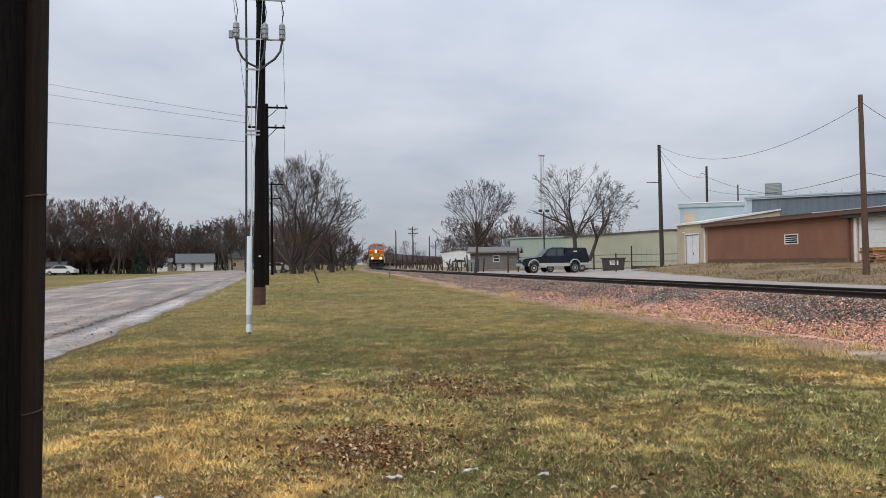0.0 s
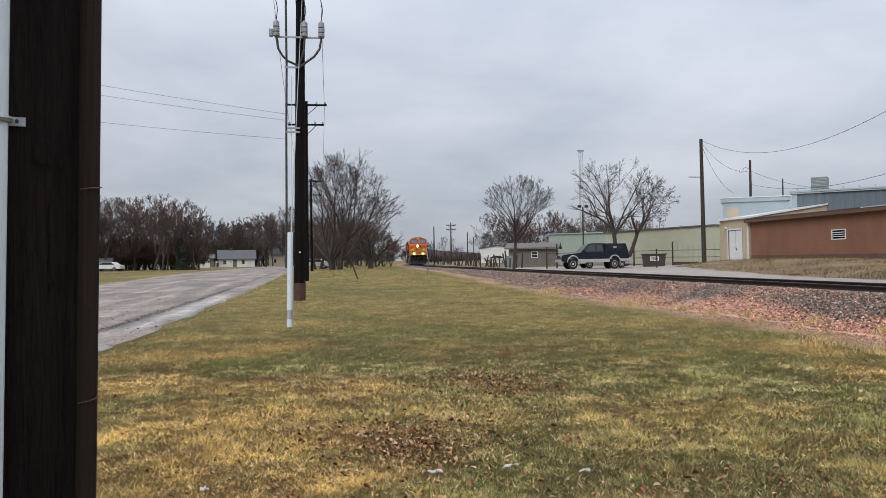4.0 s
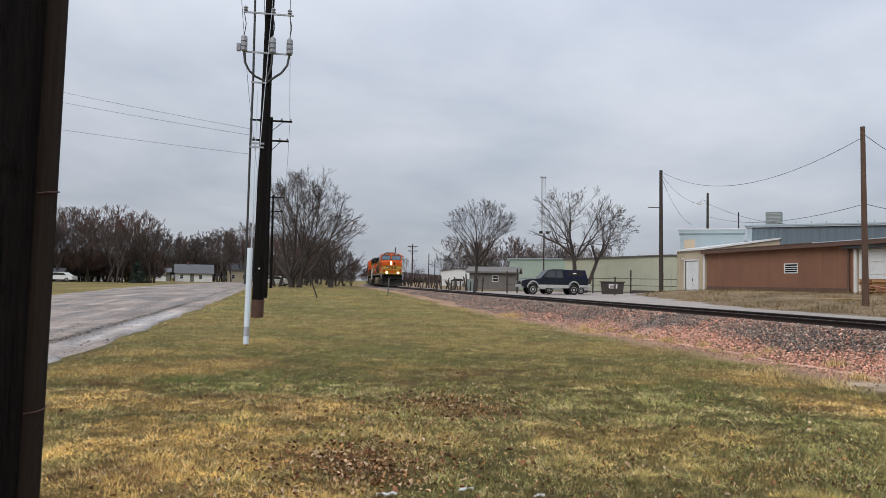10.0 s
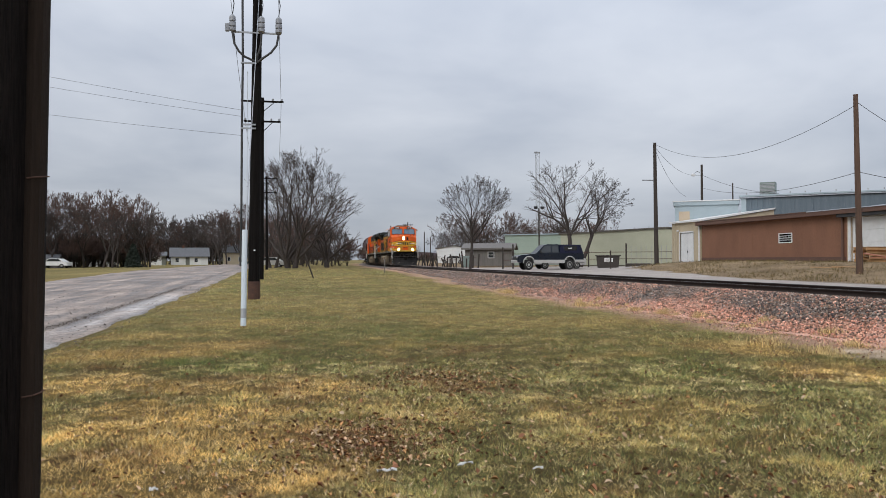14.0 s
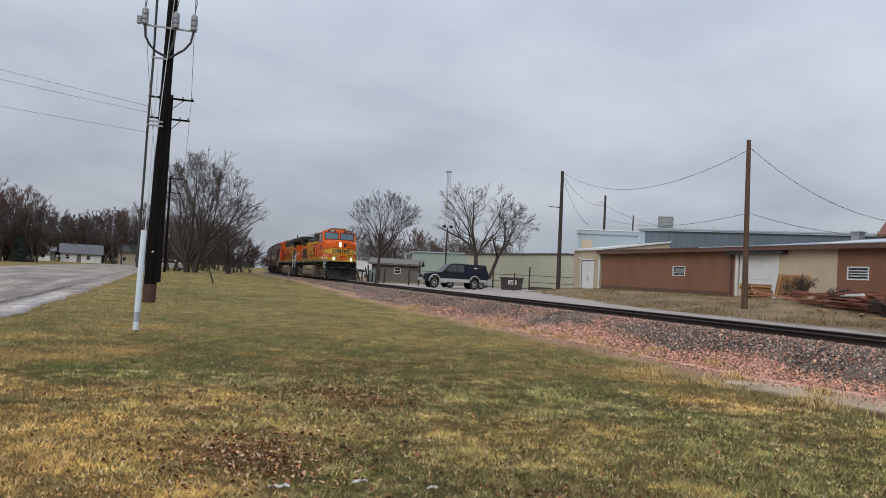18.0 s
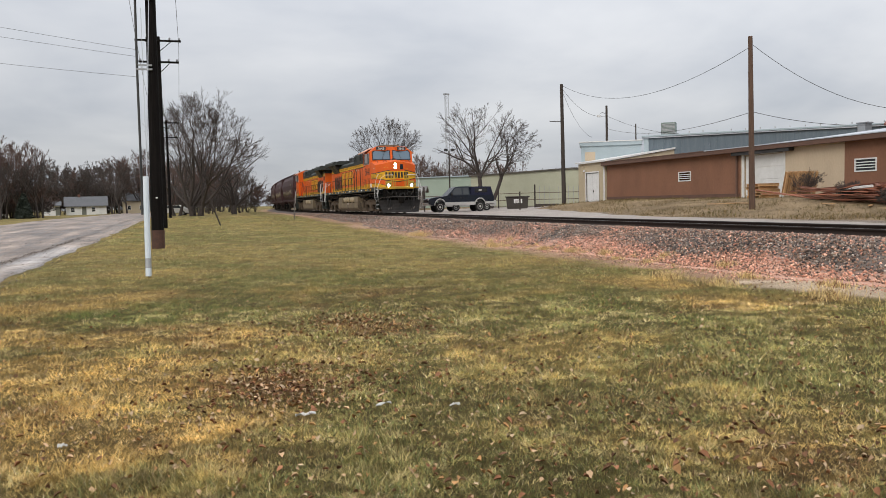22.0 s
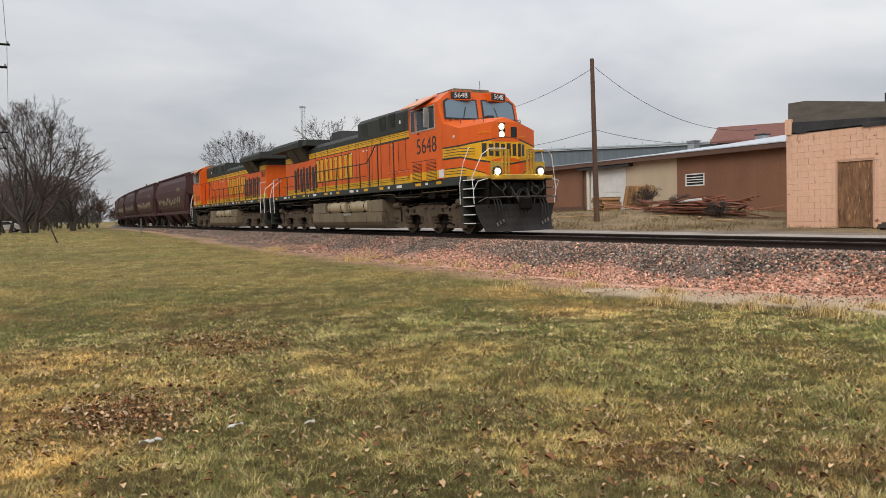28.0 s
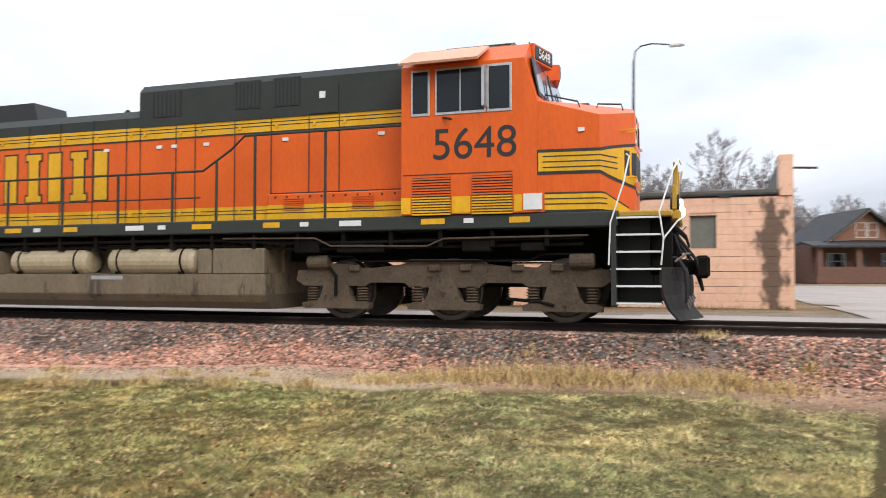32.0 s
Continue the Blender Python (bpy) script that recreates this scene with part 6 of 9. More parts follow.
def brown_building():
    e = empty("brown_workshop", turned(29.5, 50.4, 1.0, 0, -1), "low brown and tan plywood workshop with a silver roof", "building")
    L, H = 28.8, 3.0
    z0 = 0.2
    win = [(8.86, 10.02, 1.53, 2.02), (22.45, 23.55, 1.54, 2.04)]
    door = (14.85, 17.85, 0.0, 2.72)
    for a, b, mm, nm in ((0, 14.6, "brown_siding", "brown painted wall"), (14.6, 18.1, "tan", "tan wall"), (18.1, 21.8, "tan", "tan wall"), (21.8, L, "brown_siding", "brown wall")):
        hs = [(h[0] - a, h[1] - a, h[2], h[3]) for h in (*win, door) if a <= h[0] and h[1] <= b]
        w = part("wall", wall_cells(bmesh.new(), b - a, H, 0.2, hs), mm, e, nm)
        w.matrix_basis = pose(a, 0, 0)
        for x in np.arange(1.22, b - a - 0.2, 1.22):
            if not any(h[0] - 0.1 < x < h[1] + 0.1 for h in hs):
                part("panel_joint", B(x, x + 0.012, -0.006, 0.0, 0.05, H - 0.02), mm, w)
    part("skirt_board", B(0, 14.5, -0.03, 0.0, 0.1, 0.62), "fascia", e)
    for h in win:
        window_unit(e, *h, 0.0, bars=3)
    dr = part("overhead_door", B(door[0] + 0.05, door[1] - 0.05, 0.1, 0.14, 0.0, 2.7), "whitep", e, "white overhead door")
    for k in range(4):
        part("door_panel", B(door[0] + 0.08, door[1] - 0.08, 0.085, 0.1, 0.03 + k * 0.67, 0.66 + k * 0.67, 0.01), "whitep", dr)
    part("door_frame", wall_cells(bmesh.new(), 3.3, 2.88, 0.07, [(0.15, 3.15, 0, 2.72)]), "whitep", e).matrix_basis = pose(14.7, -0.03, 0)
    part("door_head", B(14.2, 18.6, -0.35, 0.0, 2.75, 2.98), "tar", e)
    part("drainpipe", T([(14.35, -0.08, 2.9), (14.35, -0.08, 0.2)], 0.06, 8), "fascia", e)
    # roof: fascia board and coated sheets sloping up to the back
    part("fascia", B(-0.2, L + 0.05, -0.42, -0.36, 2.92, 3.16, 0.01), "fascia", e)
    part("soffit", B(-0.2, L + 0.05, -0.36, 0.0, 2.94, 2.98), "fascia", e)
    for k in range(12):
        a, b = -0.25 + k * 2.43, -0.25 + (k + 1) * 2.43 - 0.02
        bm = bmesh.new()
        q = [(x, y, z) for x in (a, b) for y, z in ((-0.45, 3.16), (7.0, 3.58 + 0.85 * max(0.0, (x - 12.0) / 17.0)))]
        vs = [[bm.verts.new((x, y, z + d)) for x, y, z in (q[0], q[2], q[3], q[1])] for d in (0.0, 0.045)]
        bm.faces.new(vs[0][::-1])
        bm.faces.new(vs[1])
        for i in range(4):
            bm.faces.new((vs[0][i], vs[0][(i + 1) % 4], vs[1][(i + 1) % 4], vs[1][i]))
        part("roof_sheet", bm, "silver_roof" if k > 4 else "fascia", e)
    part("back_wall", P([(0, 0), (L, 0), (L, 4.38), (12.0, 3.55), (0, 3.55)], "y", 7.0, 7.2), "brown_siding", e)
    part("end_wall", B(0, 0.2, 0.2, 7.0, 0, 3.1), "brown_siding", e)
    part("end_wall", P([(0.2, 0), (7.0, 0), (7.0, 4.36), (0.2, 3.22)], "x", L - 0.2, L), "brown_siding", e)
    for k, x in enumerate((17.6, 22.4)):
        u = part("roof_vent", B(x, x + 0.5, 5.2, 5.7, 3.7, 4.25 - 0.1 * k, 0.02), "galv", e)
        part("vent_cap", B(x - 0.05, x + 0.55, 5.15, 5.75, 4.25 - 0.1 * k, 4.32 - 0.1 * k, 0.01), "tar" if k else "galv", u)
    # tan end bay with a white door
    t = empty("tan_metal_shed", turned(29.45, 54.7, 1.0, 0, -1), "tan metal shed with a white door, joined to the brown workshop", "building")
    w = part("wall", wall_cells(bmesh.new(), 4.2, 3.3, 0.15, [(1.25, 3.15, 0, 2.5)]), "tan_metal", t)
    for x in np.arange(0.2, 4.2, 0.3):
        if not 1.15 < x < 3.2:
            part("rib", B(x, x + 0.05, -0.018, 0.0, 0.05, 3.28), "tan_metal", w)
    d = part("door", B(1.3, 3.1, 0.05, 0.1, 0, 2.46), "whitep", t, "white double door")
    part("door_leaf_joint", B(2.19, 2.21, 0.04, 0.05, 0.02, 2.44), "galv", d)
    part("door_handle", B(2.28, 2.32, 0.0, 0.05, 1.0, 1.15), "trim", d)
    part("door_frame", wall_cells(bmesh.new(), 2.1, 2.6, 0.07, [(0.1, 2.0, 0, 2.5)]), "whitep", t).matrix_basis = pose(1.15, -0.03, 0)
    part("wall_lamp", B(0.95, 1.15, -0.14, 0.0, 2.62, 2.75, 0.02), "whitep", t)
    part("downspout", T([(4.12, -0.08, 3.25), (4.12, -0.08, 0.1)], 0.07, 8), "whitep", t)
    part("roof", P([(-0.2, 3.25), (-0.2, 3.38), (6.0, 4.3), (6.0, 4.18)], "x", -0.15, 4.35), "whitep", t)
    part("side_wall", P([(0.15, 0), (6, 0), (6, 4.15), (0.15, 3.25)], "x", 0, 0.12), "tan_metal", t)
    part("side_wall", P([(0.15, 0), (6, 0), (6, 4.15), (0.15, 3.25)], "x", 4.08, 4.2), "tan_metal", t)


def blue_building():
    e = empty("blue_grey_warehouse", turned(33.8, 52.0, 0.9, 0.76, -0.65), "blue-grey ribbed steel warehouse with a white eave and roof units", "building")
    L, D, H = 26.0, 14.0, 5.25
    w = part("wall", B(0, L, 0, 0.2, 0, H), "bluegrey", e)
    for k in range(int(L / 0.42)):
        x = 0.1 + k * 0.42
        part("rib", B(x, x + 0.14, -0.05, 0.0, 2.4, H), "bluegrey", w)
    part("wall", B(0, 0.2, 0.2, D, 0, H), "bluegrey", e)
    part("wall", B(L - 0.2, L, 0.2, D, 0, H), "bluegrey", e)
    part("wall", B(0.2, L - 0.2, D - 0.2, D, 0, H), "bluegrey", e)
    part("eave_trim", B(-0.2, L + 0.2, -0.25, 0.0, H + 0.02, H + 0.16, 0.02), "paleblue", e)
    part("corner_trim", B(-0.06, 0.3, -0.06, 0.0, 0, H), "paleblue", e)
    r = part("roof", P([(-0.2, H), (D / 2, H + 0.6), (D + 0.2, H), (D + 0.2, H - 0.06), (-0.2, H - 0.06)], "x", -0.2, L + 0.2), "silver_roof", e)
    for k in range(26):
        part("snow_guard", B(k * 1.0 + 0.3, k * 1.0 + 0.36, -0.1, 0.02, H + 0.2, H + 0.32), "galv", r)
    # pale front block at its side
    p = empty("pale_blue_annex", turned(29.6, 54.5, 0.9, 0.86, -0.51), "pale blue flat-roofed annex beside the warehouse", "building")
    part("wall", B(0, 4.6, 0, 6, 0, 4.75), "paleblue", p)
    part("cornice", B(-0.12, 4.7, -0.14, 6.1, 4.75, 5.05, 0.02), "paleblue", p)
    part("roof_edge", B(-0.16, 4.74, -0.18, 6.14, 5.05, 5.13, 0.01), "whitep", p)
    part("boarded_window", B(0.3, 1.1, -0.03, 0.0, 3.6, 4.3), "tan", p)
    h = empty("roof_air_unit", pose(35.6, 51.4, 6.12, 0, 0, -40), "pale grey-green rooftop air-conditioning unit", "air conditioner")
    part("cabinet", B(-0.55, 0.55, -0.5, 0.5, 0.08, 1.15, 0.03), "utilbox", h)
    part("base", B(-0.75, 0.75, -0.6, 0.6, 0.0, 0.1), "tar", h)
    bm = bmesh.new()
    for k in range(9):
        box(bm, -0.5, 0.5, -0.52, -0.495, 0.18 + k * 0.1, 0.23 + k * 0.1)
    part("grille", bm, "galv", h)


def metal_building(name, label, x, y, dx, dy, L, D, H, peak, material, z=None, ribs=1.2):
    e = empty(name, turned(x, y, gz(x, y) - 0.15 if z is None else z, dx, dy), label, "building")
    part("wall", P([(0, 0), (L, 0), (L, H), (L / 2, H + peak), (0, H)], "y", 0, 0.15), material, e)
    part("wall", P([(0, 0), (L, 0), (L, H), (L / 2, H + peak), (0, H)], "y", D - 0.15, D), material, e)
    part("wall", B(0, 0.15, 0.15, D - 0.15, 0, H), material, e)
    part("wall", B(L - 0.15, L, 0.15, D - 0.15, 0, H), material, e)
    part("roof", P([(-0.2, H + 0.0), (L / 2, H + peak + 0.02), (L + 0.2, H + 0.0), (L + 0.2, H + 0.12), (L / 2, H + peak + 0.15), (-0.2, H + 0.12)], "y", -0.2, D + 0.2), "cement_board" if material != "green_metal" else "paleblue", e)
    for k in range(1, int(L / ribs)):
        part("rib", B(k * ribs, k * ribs + 0.06, -0.03, 0.0, 0, H + peak * (1 - abs(k * ribs / (L / 2) - 1)) - 0.02), material, e)
    return e


def gable_house(name, label, x, y, dx, dy, L, D, H, peak, wall, roof, z=None, windows=(), door=None, chimney=True):
    """A small house: local x along the front, gable ends at the two sides."""
    e = empty(name, turned(x, y, gz(x, y) - 0.1 if z is None else z, dx, dy), label, "house")
    part("front_wall", wall_cells(bmesh.new(), L, H, 0.2, [*windows, *([door] if door else [])]), wall, e)
    part("back_wall", B(0, L, D - 0.2, D, 0, H), wall, e)
    for a in (0, L - 0.2):
        part("gable_wall", P([(0.2, 0), (D - 0.2, 0), (D - 0.2, H), (D / 2, H + peak), (0.2, H)], "x", a, a + 0.2), wall, e)
    r = part("roof", P([(-0.45, H - 0.2), (D / 2, H + peak), (D + 0.45, H - 0.2), (D + 0.45, H - 0.02), (D / 2, H + peak + 0.2), (-0.45, H - 0.02)], "x", -0.4, L + 0.4), roof, e)
    for w in windows:
        window_unit(e, *w, 0.0, bars=1)
    if door:
        part("door", B(door[0], door[1], 0.06, 0.1, door[2], door[3]), "greenboard", e)
    if chimney:
        part("chimney", B(L * 0.3, L * 0.3 + 0.5, D / 2 - 0.25, D / 2 + 0.25, H + peak - 0.3, H + peak + 0.7), "brick", r)
    return e


pink_building()
brown_building()
blue_building()
hip = empty("hip_roofed_house", turned(24.6, 10.5, 0.8, 0, -1), "low house with a brown-grey shingled hip roof behind the pink wall", "house")
part("wall", B(0.4, 6.6, 0.4, 8.6, 0, 3.3), "cement_board", hip)
shingled_roof(hip, 7.0, 9.0, 1.9, "shingle").matrix_basis = pose(0, 0, 3.2)
part("chimney", B(1.9, 2.4, 0.7, 1.1, 3.2, 4.4), "greenboard", hip)
red = empty("red_roofed_house", turned(34.2, 30.2, 1.0, 0.55, -0.83), "house with a red-brown shingled roof behind the workshop", "house")
part("wall", B(0, 6, 0, 6, 0, 4.0), "cement_board", red)
part("roof", P([(-0.3, 3.9), (3, 4.95), (6.3, 3.9), (6.3, 4.0), (3, 5.1), (-0.3, 4.0)], "x", -0.3, 6.3), "redshingle", red)
metal_building("cream_metal_building", "long cream metal building with a shallow gable roof", 27.9, 75.2, 0.905, -0.42, 21.0, 12.0, 3.2, 0.5, "cream_metal", 0.9, 1.4)
metal_building("pale_green_building", "pale green metal building with a flat roof edge", 26.8, 92.0, 0.95, -0.3, 22.0, 12.0, 3.75, 0.1, "green_metal", 0.8, 1.6)
gable_house("grey_shed", "small grey shed with a dark roof beside the yard", 19.6, 83.2, 0.93, -0.36, 5.2, 4.0, 2.0, 0.35, "greyboard", "greyboard", 0.85, [(2.6, 3.2, 0.9, 1.5)], chimney=False)
metal_building("white_metal_shed", "white metal shed far down the line", 27.0, 137.5, 0.95, -0.3, 6.5, 8.0, 2.6, 0.5, "whitewall", 0.9, 1.5)
gable_house("white_cottage", "small white cottage with a grey roof across the road", -30.6, 184.0, 0.99, 0.12, 3.4, 4.0, 2.3, 0.7, "whitewall", "greyroof", None, [(0.9, 1.6, 0.8, 1.6)], (2.6, 3.5, 0.1, 2.0))
gable_house("white_cottage", "white house with a grey gable roof and dark windows", -26.2, 186.0, 0.99, 0.12, 8.2, 6.0, 2.1, 1.9, "whitewall", "greyroof", None, [(1.0, 1.7, 0.8, 1.7), (5.2, 5.9, 0.8, 1.7)], (3.2, 4.1, 0.1, 2.1))
gable_house("white_cottage", "pale yellow-white house half hidden by trees", -15.4, 199.0, 0.99, 0.12, 6.5, 6.0, 3.2, 1.6, "tan_metal", "greyroof", None, [(0.9, 1.6, 1.0, 1.9), (3.6, 4.3, 1.0, 1.9)])
gable_house("white_cottage", "low pale shed among the trees", -37.5, 124.0, 0.99, 0.12, 3.6, 3.0, 1.5, 0.5, "greyboard", "greyroof", None, [(1.5, 2.2, 0.6, 1.1)])
hb = empty("brick_bungalow", turned(83.1, -11.2, 0.75, 0.33, -0.944), "brown brick bungalow with a gabled front and a deep porch", "house")
part("front_wall", wall_cells(bmesh.new(), 12.0, 3.9, 0.25, [(1.6, 3.4, 1.5, 3.0), (4.6, 5.6, 0.8, 3.0), (7.2, 9.6, 1.5, 3.0)]), "brick", hb).matrix_basis = pose(0.6, 2.2, 0)
part("side_wall", B(0.6, 0.85, 2.45, 11.0, 0, 3.9), "brick", hb)
part("side_wall", B(12.35, 12.6, 2.45, 11.0, 0, 3.9), "brick", hb)
part("back_wall", B(0.6, 12.6, 11.0, 11.2, 0, 3.9), "brick", hb)
part("gable_front", P([(2.4, 4.35), (9.8, 4.35), (6.1, 7.25)], "y", 2.0, 2.2), "brown_siding", hb, "brown gable wall")
gr = part("gable_roof", P([(1.6, 4.0), (6.1, 7.35), (10.6, 4.0), (10.6, 4.25), (6.1, 7.62), (1.6, 4.25)], "y", 1.2, 11.6), "tar", hb, "dark gabled roof")
part("verge_board", P([(1.6, 3.95), (6.1, 7.3), (10.6, 3.95), (10.6, 4.1), (6.1, 7.45), (1.6, 4.1)], "y", 1.14, 1.2), "cement_board", gr)
for x in (5.1, 6.3):
    window_unit(hb, x, x + 0.95, 4.7, 6.1, 2.0)
for x0, x1 in ((2.2, 4.0), (7.8, 10.2)):
    window_unit(hb, x0, x1, 1.5, 3.0, 2.2)
part("front_door", B(5.2, 6.2, 2.26, 2.32, 0.8, 3.0), "greenboard", hb)
part("porch_floor", B(0.0, 13.0, 0.0, 2.2, 0.0, 0.8), "brick", hb)
part("porch_roof", P([(-0.5, 3.75), (2.3, 4.3), (2.3, 4.1), (-0.5, 3.55)], "x", -0.6, 13.6), "tar", hb)
part("porch_wall", B(0.1, 13.0, 0.0, 0.25, 0.8, 1.65), "brick", hb)
for x in (0.1, 4.0, 8.2, 12.4):
    part("porch_post", B(x, x + 0.55, 0.02, 0.5, 0.8, 3.6), "brick", hb)
gable_house("pale_house", "pale blue-grey house behind the bungalow", 88.0, -4.0, 0.33, -0.944, 6.0, 8.0, 3.4, 1.8, "paleblue", "greyroof", 0.75, [(1.0, 1.9, 1.0, 2.4), (3.6, 4.5, 1.0, 2.4)])
for px, py, ln in ((-46.0, 153.0, 7.5), (-36.5, 152.0, 5.5)):
    gable_house("mobile_home", "long low white mobile home behind the trees", px, py, 0.99, 0.12, ln, 3.5, 2.3, 0.35, "whitewall", "whitewall", None, [(1.0, 1.8, 1.0, 1.7), (3.4, 4.2, 1.0, 1.7)], chimney=False)


# ---- poles, wires and street furniture ----
def wood_pole(x, y, h, r, label, material="oldwood", lean=(0, 0), base=None, arms=(), name="utility_pole"):
    z = gz(x, y) - 0.3 if base is None else base
    e = empty(name, pose(x, y, z), label, "utility pole", "poles")
    n = 10
    part("shaft", T([(lean[0] * k / n, lean[1] * k / n, h * k / n) for k in range(n + 1)], r, 14, r * 0.68), material, e)
    for az, w, dy in arms:
        k = az / h
        a = part("crossarm", B(-w, w, -r - 0.12 + lean[1] * k, -r + lean[1] * k, az - 0.06, az + 0.06, 0.008), material, e)
        a.location.x = lean[0] * k
        for s in (-1, 1):
            part("brace", T([(s * w * 0.55, -r - 0.02 + lean[1] * k, az - 0.05), (0, -r * 0.8 + lean[1] * k, az - 0.75)], 0.025, 5), material, a)
            for f in (0.92, 0.5):
                bm = bmesh.new()
                lathe(bm, [(0.02, 0.06), (0.07, 0.09), (0.045, 0.13), (0.075, 0.16), (0.04, 0.22)], Matrix.Translation((s * w * f, -r - 0.06 + lean[1] * k, az)), 10)
                part("insulator", bm, "porcelain", a)
    return e


def cable(name, a, b, sag, r, label, n=18, material="wire"):
    a, b = Vector(a), Vector(b)
    pts = [a.lerp(b, k / n) - Vector((0, 0, sag * 4 * (k / n) * (1 - k / n))) for k in range(n + 1)]
    return tagged(obj(name, T(pts, r, 5), material), label, "cable", "overhead wires")


# the riser pole: creosoted, with cut-outs and cables
P1 = (-1.27, 31.0)
p1 = wood_pole(*P1, 15.3, 0.235, "tall dark creosoted utility pole with cut-outs and riser cables", "darkpole", (0.2, 0), 0.0)
part("rust_band", T([(0, 0, 0.05), (0.012, 0, 0.75)], 0.243, 14), "rust", p1)
for z, w in ((12.1, 1.0), (10.52, 0.98), (9.32, 0.5), (6.75, 0.46), (6.9, 0.4)):
    a = part("steel_arm", B(-w if w > 0.6 else -w - 0.1, w * 0.95 if w > 0.6 else 0.0, -0.28, -0.22, z - 0.03, z + 0.03), "galv", p1)
    a.location.x = 0.2 * z / 15
for k, x in enumerate((-0.78, 0.32, 0.98)):
    cut = part("cutout", T([(x, -0.3, 10.6), (x, -0.34, 10.85)], 0.05, 8), "galv", p1)
    bm = bmesh.new()
    lathe(bm, [(0.06, 0), (0.13, 0.04), (0.13, 0.16), (0.09, 0.18), (0.13, 0.21), (0.13, 0.36), (0.09, 0.38), (0.13, 0.41), (0.12, 0.58), (0.05, 0.66)], Matrix.Translation((x, -0.34, 10.5)), 12)
    part("arrester", bm, "porcelain", cut)
    if k == 0:
        part("arrester_box", B(x - 0.28, x - 0.12, -0.42, -0.25, 10.5, 10.8, 0.02), "porcelain", cut)
    part("riser_cable", T([(x, -0.34, 10.5), (x * 0.92, -0.34, 10.05), (x * 0.7, -0.32, 9.75), (x * 0.42, -0.3, 9.55), (0.15, -0.26, 9.35)], 0.045, 7), "wire", p1)
    part("jumper", T([(x, -0.34, 11.16), (x + 0.06, -0.34, 11.6), (x - 0.02, -0.3, 12.05)], 0.018, 5), "wire", p1)
    bm = bmesh.new()
    lathe(bm, [(0.03, 0), (0.10, 0.05), (0.05, 0.1), (0.10, 0.15), (0.04, 0.22)], Matrix.Translation((x * 0.97, -0.25, 12.13)), 10)
    part("insulator", bm, "porcelain", p1)
part("riser_conduit", T([(-0.42, -0.2, 16.0), (-0.40, -0.2, 9.3), (-0.44, -0.2, 6.75), (-0.47, -0.2, 2.1)], 0.045, 7), "wire", p1)
part("cable_end", T([(-0.47, -0.2, 2.3), (-0.48, -0.2, 1.35)], 0.06, 7), "wire", p1)
part("ground_wire", T([(-0.22, -0.2, 9.0), (-0.27, -0.22, 2.9), (-0.28, -0.22, 0.3)], 0.015, 5), "pvc", p1)
part("tag", B(0.0, 0.07, -0.26, -0.23, 1.95, 2.0), "whitep", p1)

wood_pole(-1.73, 54.7, 13.0, 0.17, "dark utility pole with two crossarms", "darkpole", (0.1, 0), None, [(12.7, 1.45, 0), (11.3, 1.25, 0)])
wood_pole(-2.21, 89.8, 11.0, 0.16, "dark utility pole with two short crossarms farther along", "darkpole", (0.0, 0), None, [(10.7, 1.3, 0), (9.1, 1.2, 0)])
# guy wire with its pale guard
g = empty("guy_wire", pose(-1.0, 18.4, -0.05), "guy wire with a pale green-white plastic guard", "guy wire")
part("guard", T([(0, 0, 0.1), (0.02, 0.35, 2.35)], 0.065, 10), "pvc", g, "pale plastic guard")
part("anchor_rod", T([(0, -0.03, -0.2), (0, 0.02, 0.3)], 0.02, 6), "rust", g)
part("strand", T([(0.02, 0.3, 2.0), (0.0, 12.4, 12.8)], 0.012, 5), "galv", g)
part("guard_patch", T([(0.002, 0.03, 0.28), (0.004, 0.06, 0.5)], 0.067, 10), "galv", g)

wood_pole(27.0, 52.5, 9.3, 0.17, "dark utility pole in the yard beside the workshop", "oldwood", (-0.08, 0), 0.9)
wood_pole(22.4, 26.5, 7.3, 0.13, "brown utility pole in front of the workshop", "brownwood", (-0.1, 0), 0.8)
sp = wood_pole(31.4, 53.6, 7.9, 0.12, "short dark pole with a yard lamp behind the shed", "oldwood", (0, 0), 0.9)
part("lamp_arm", T([(0, 0, 7.2), (-0.5, -0.2, 7.35), (-0.85, -0.3, 7.15)], 0.025, 6), "galv", sp)
part("lamp_head", B(-1.0, -0.75, -0.42, -0.2, 6.95, 7.15, 0.03), "whitep", sp)
wood_pole(33.4, 52.6, 6.4, 0.07, "thin stub pole behind the roof", "oldwood", (0, 0), 0.9)
ya = empty("yard_light_arm", pose(27.0, 52.5, 8.0), "thin crossbar fixed to the yard pole", "bracket")
part("bar", T([(-1.1, 0, -0.6), (-0.1, 0, -0.6)], 0.03, 6), "oldwood", ya)
for nm, a, b, sag in (("overhead_wire", (26.95, 52.5, 10.1), (22.35, 26.5, 7.7), 1.5), ("overhead_wire", (26.95, 52.5, 9.9), (31.4, 53.6, 8.0), 0.7), ("overhead_wire", (26.95, 52.4, 9.6), (30.0, 53.5, 6.3), 0.6), ("overhead_wire", (22.35, 26.5, 7.8), (30.5, 24.5, 5.0), 0.9), ("overhead_wire", (22.4, 26.5, 5.0), (31.4, 53.6, 7.0), 0.6), ("overhead_wire", (22.4, 26.5, 5.0), (33.0, 27.5, 4.9), 0.4), ("overhead_wire", (31.4, 53.6, 8.0), (35.5, 50.0, 6.3), 0.3)):
    cable(nm, a, b, sag, 0.011, "thin black overhead service wire")
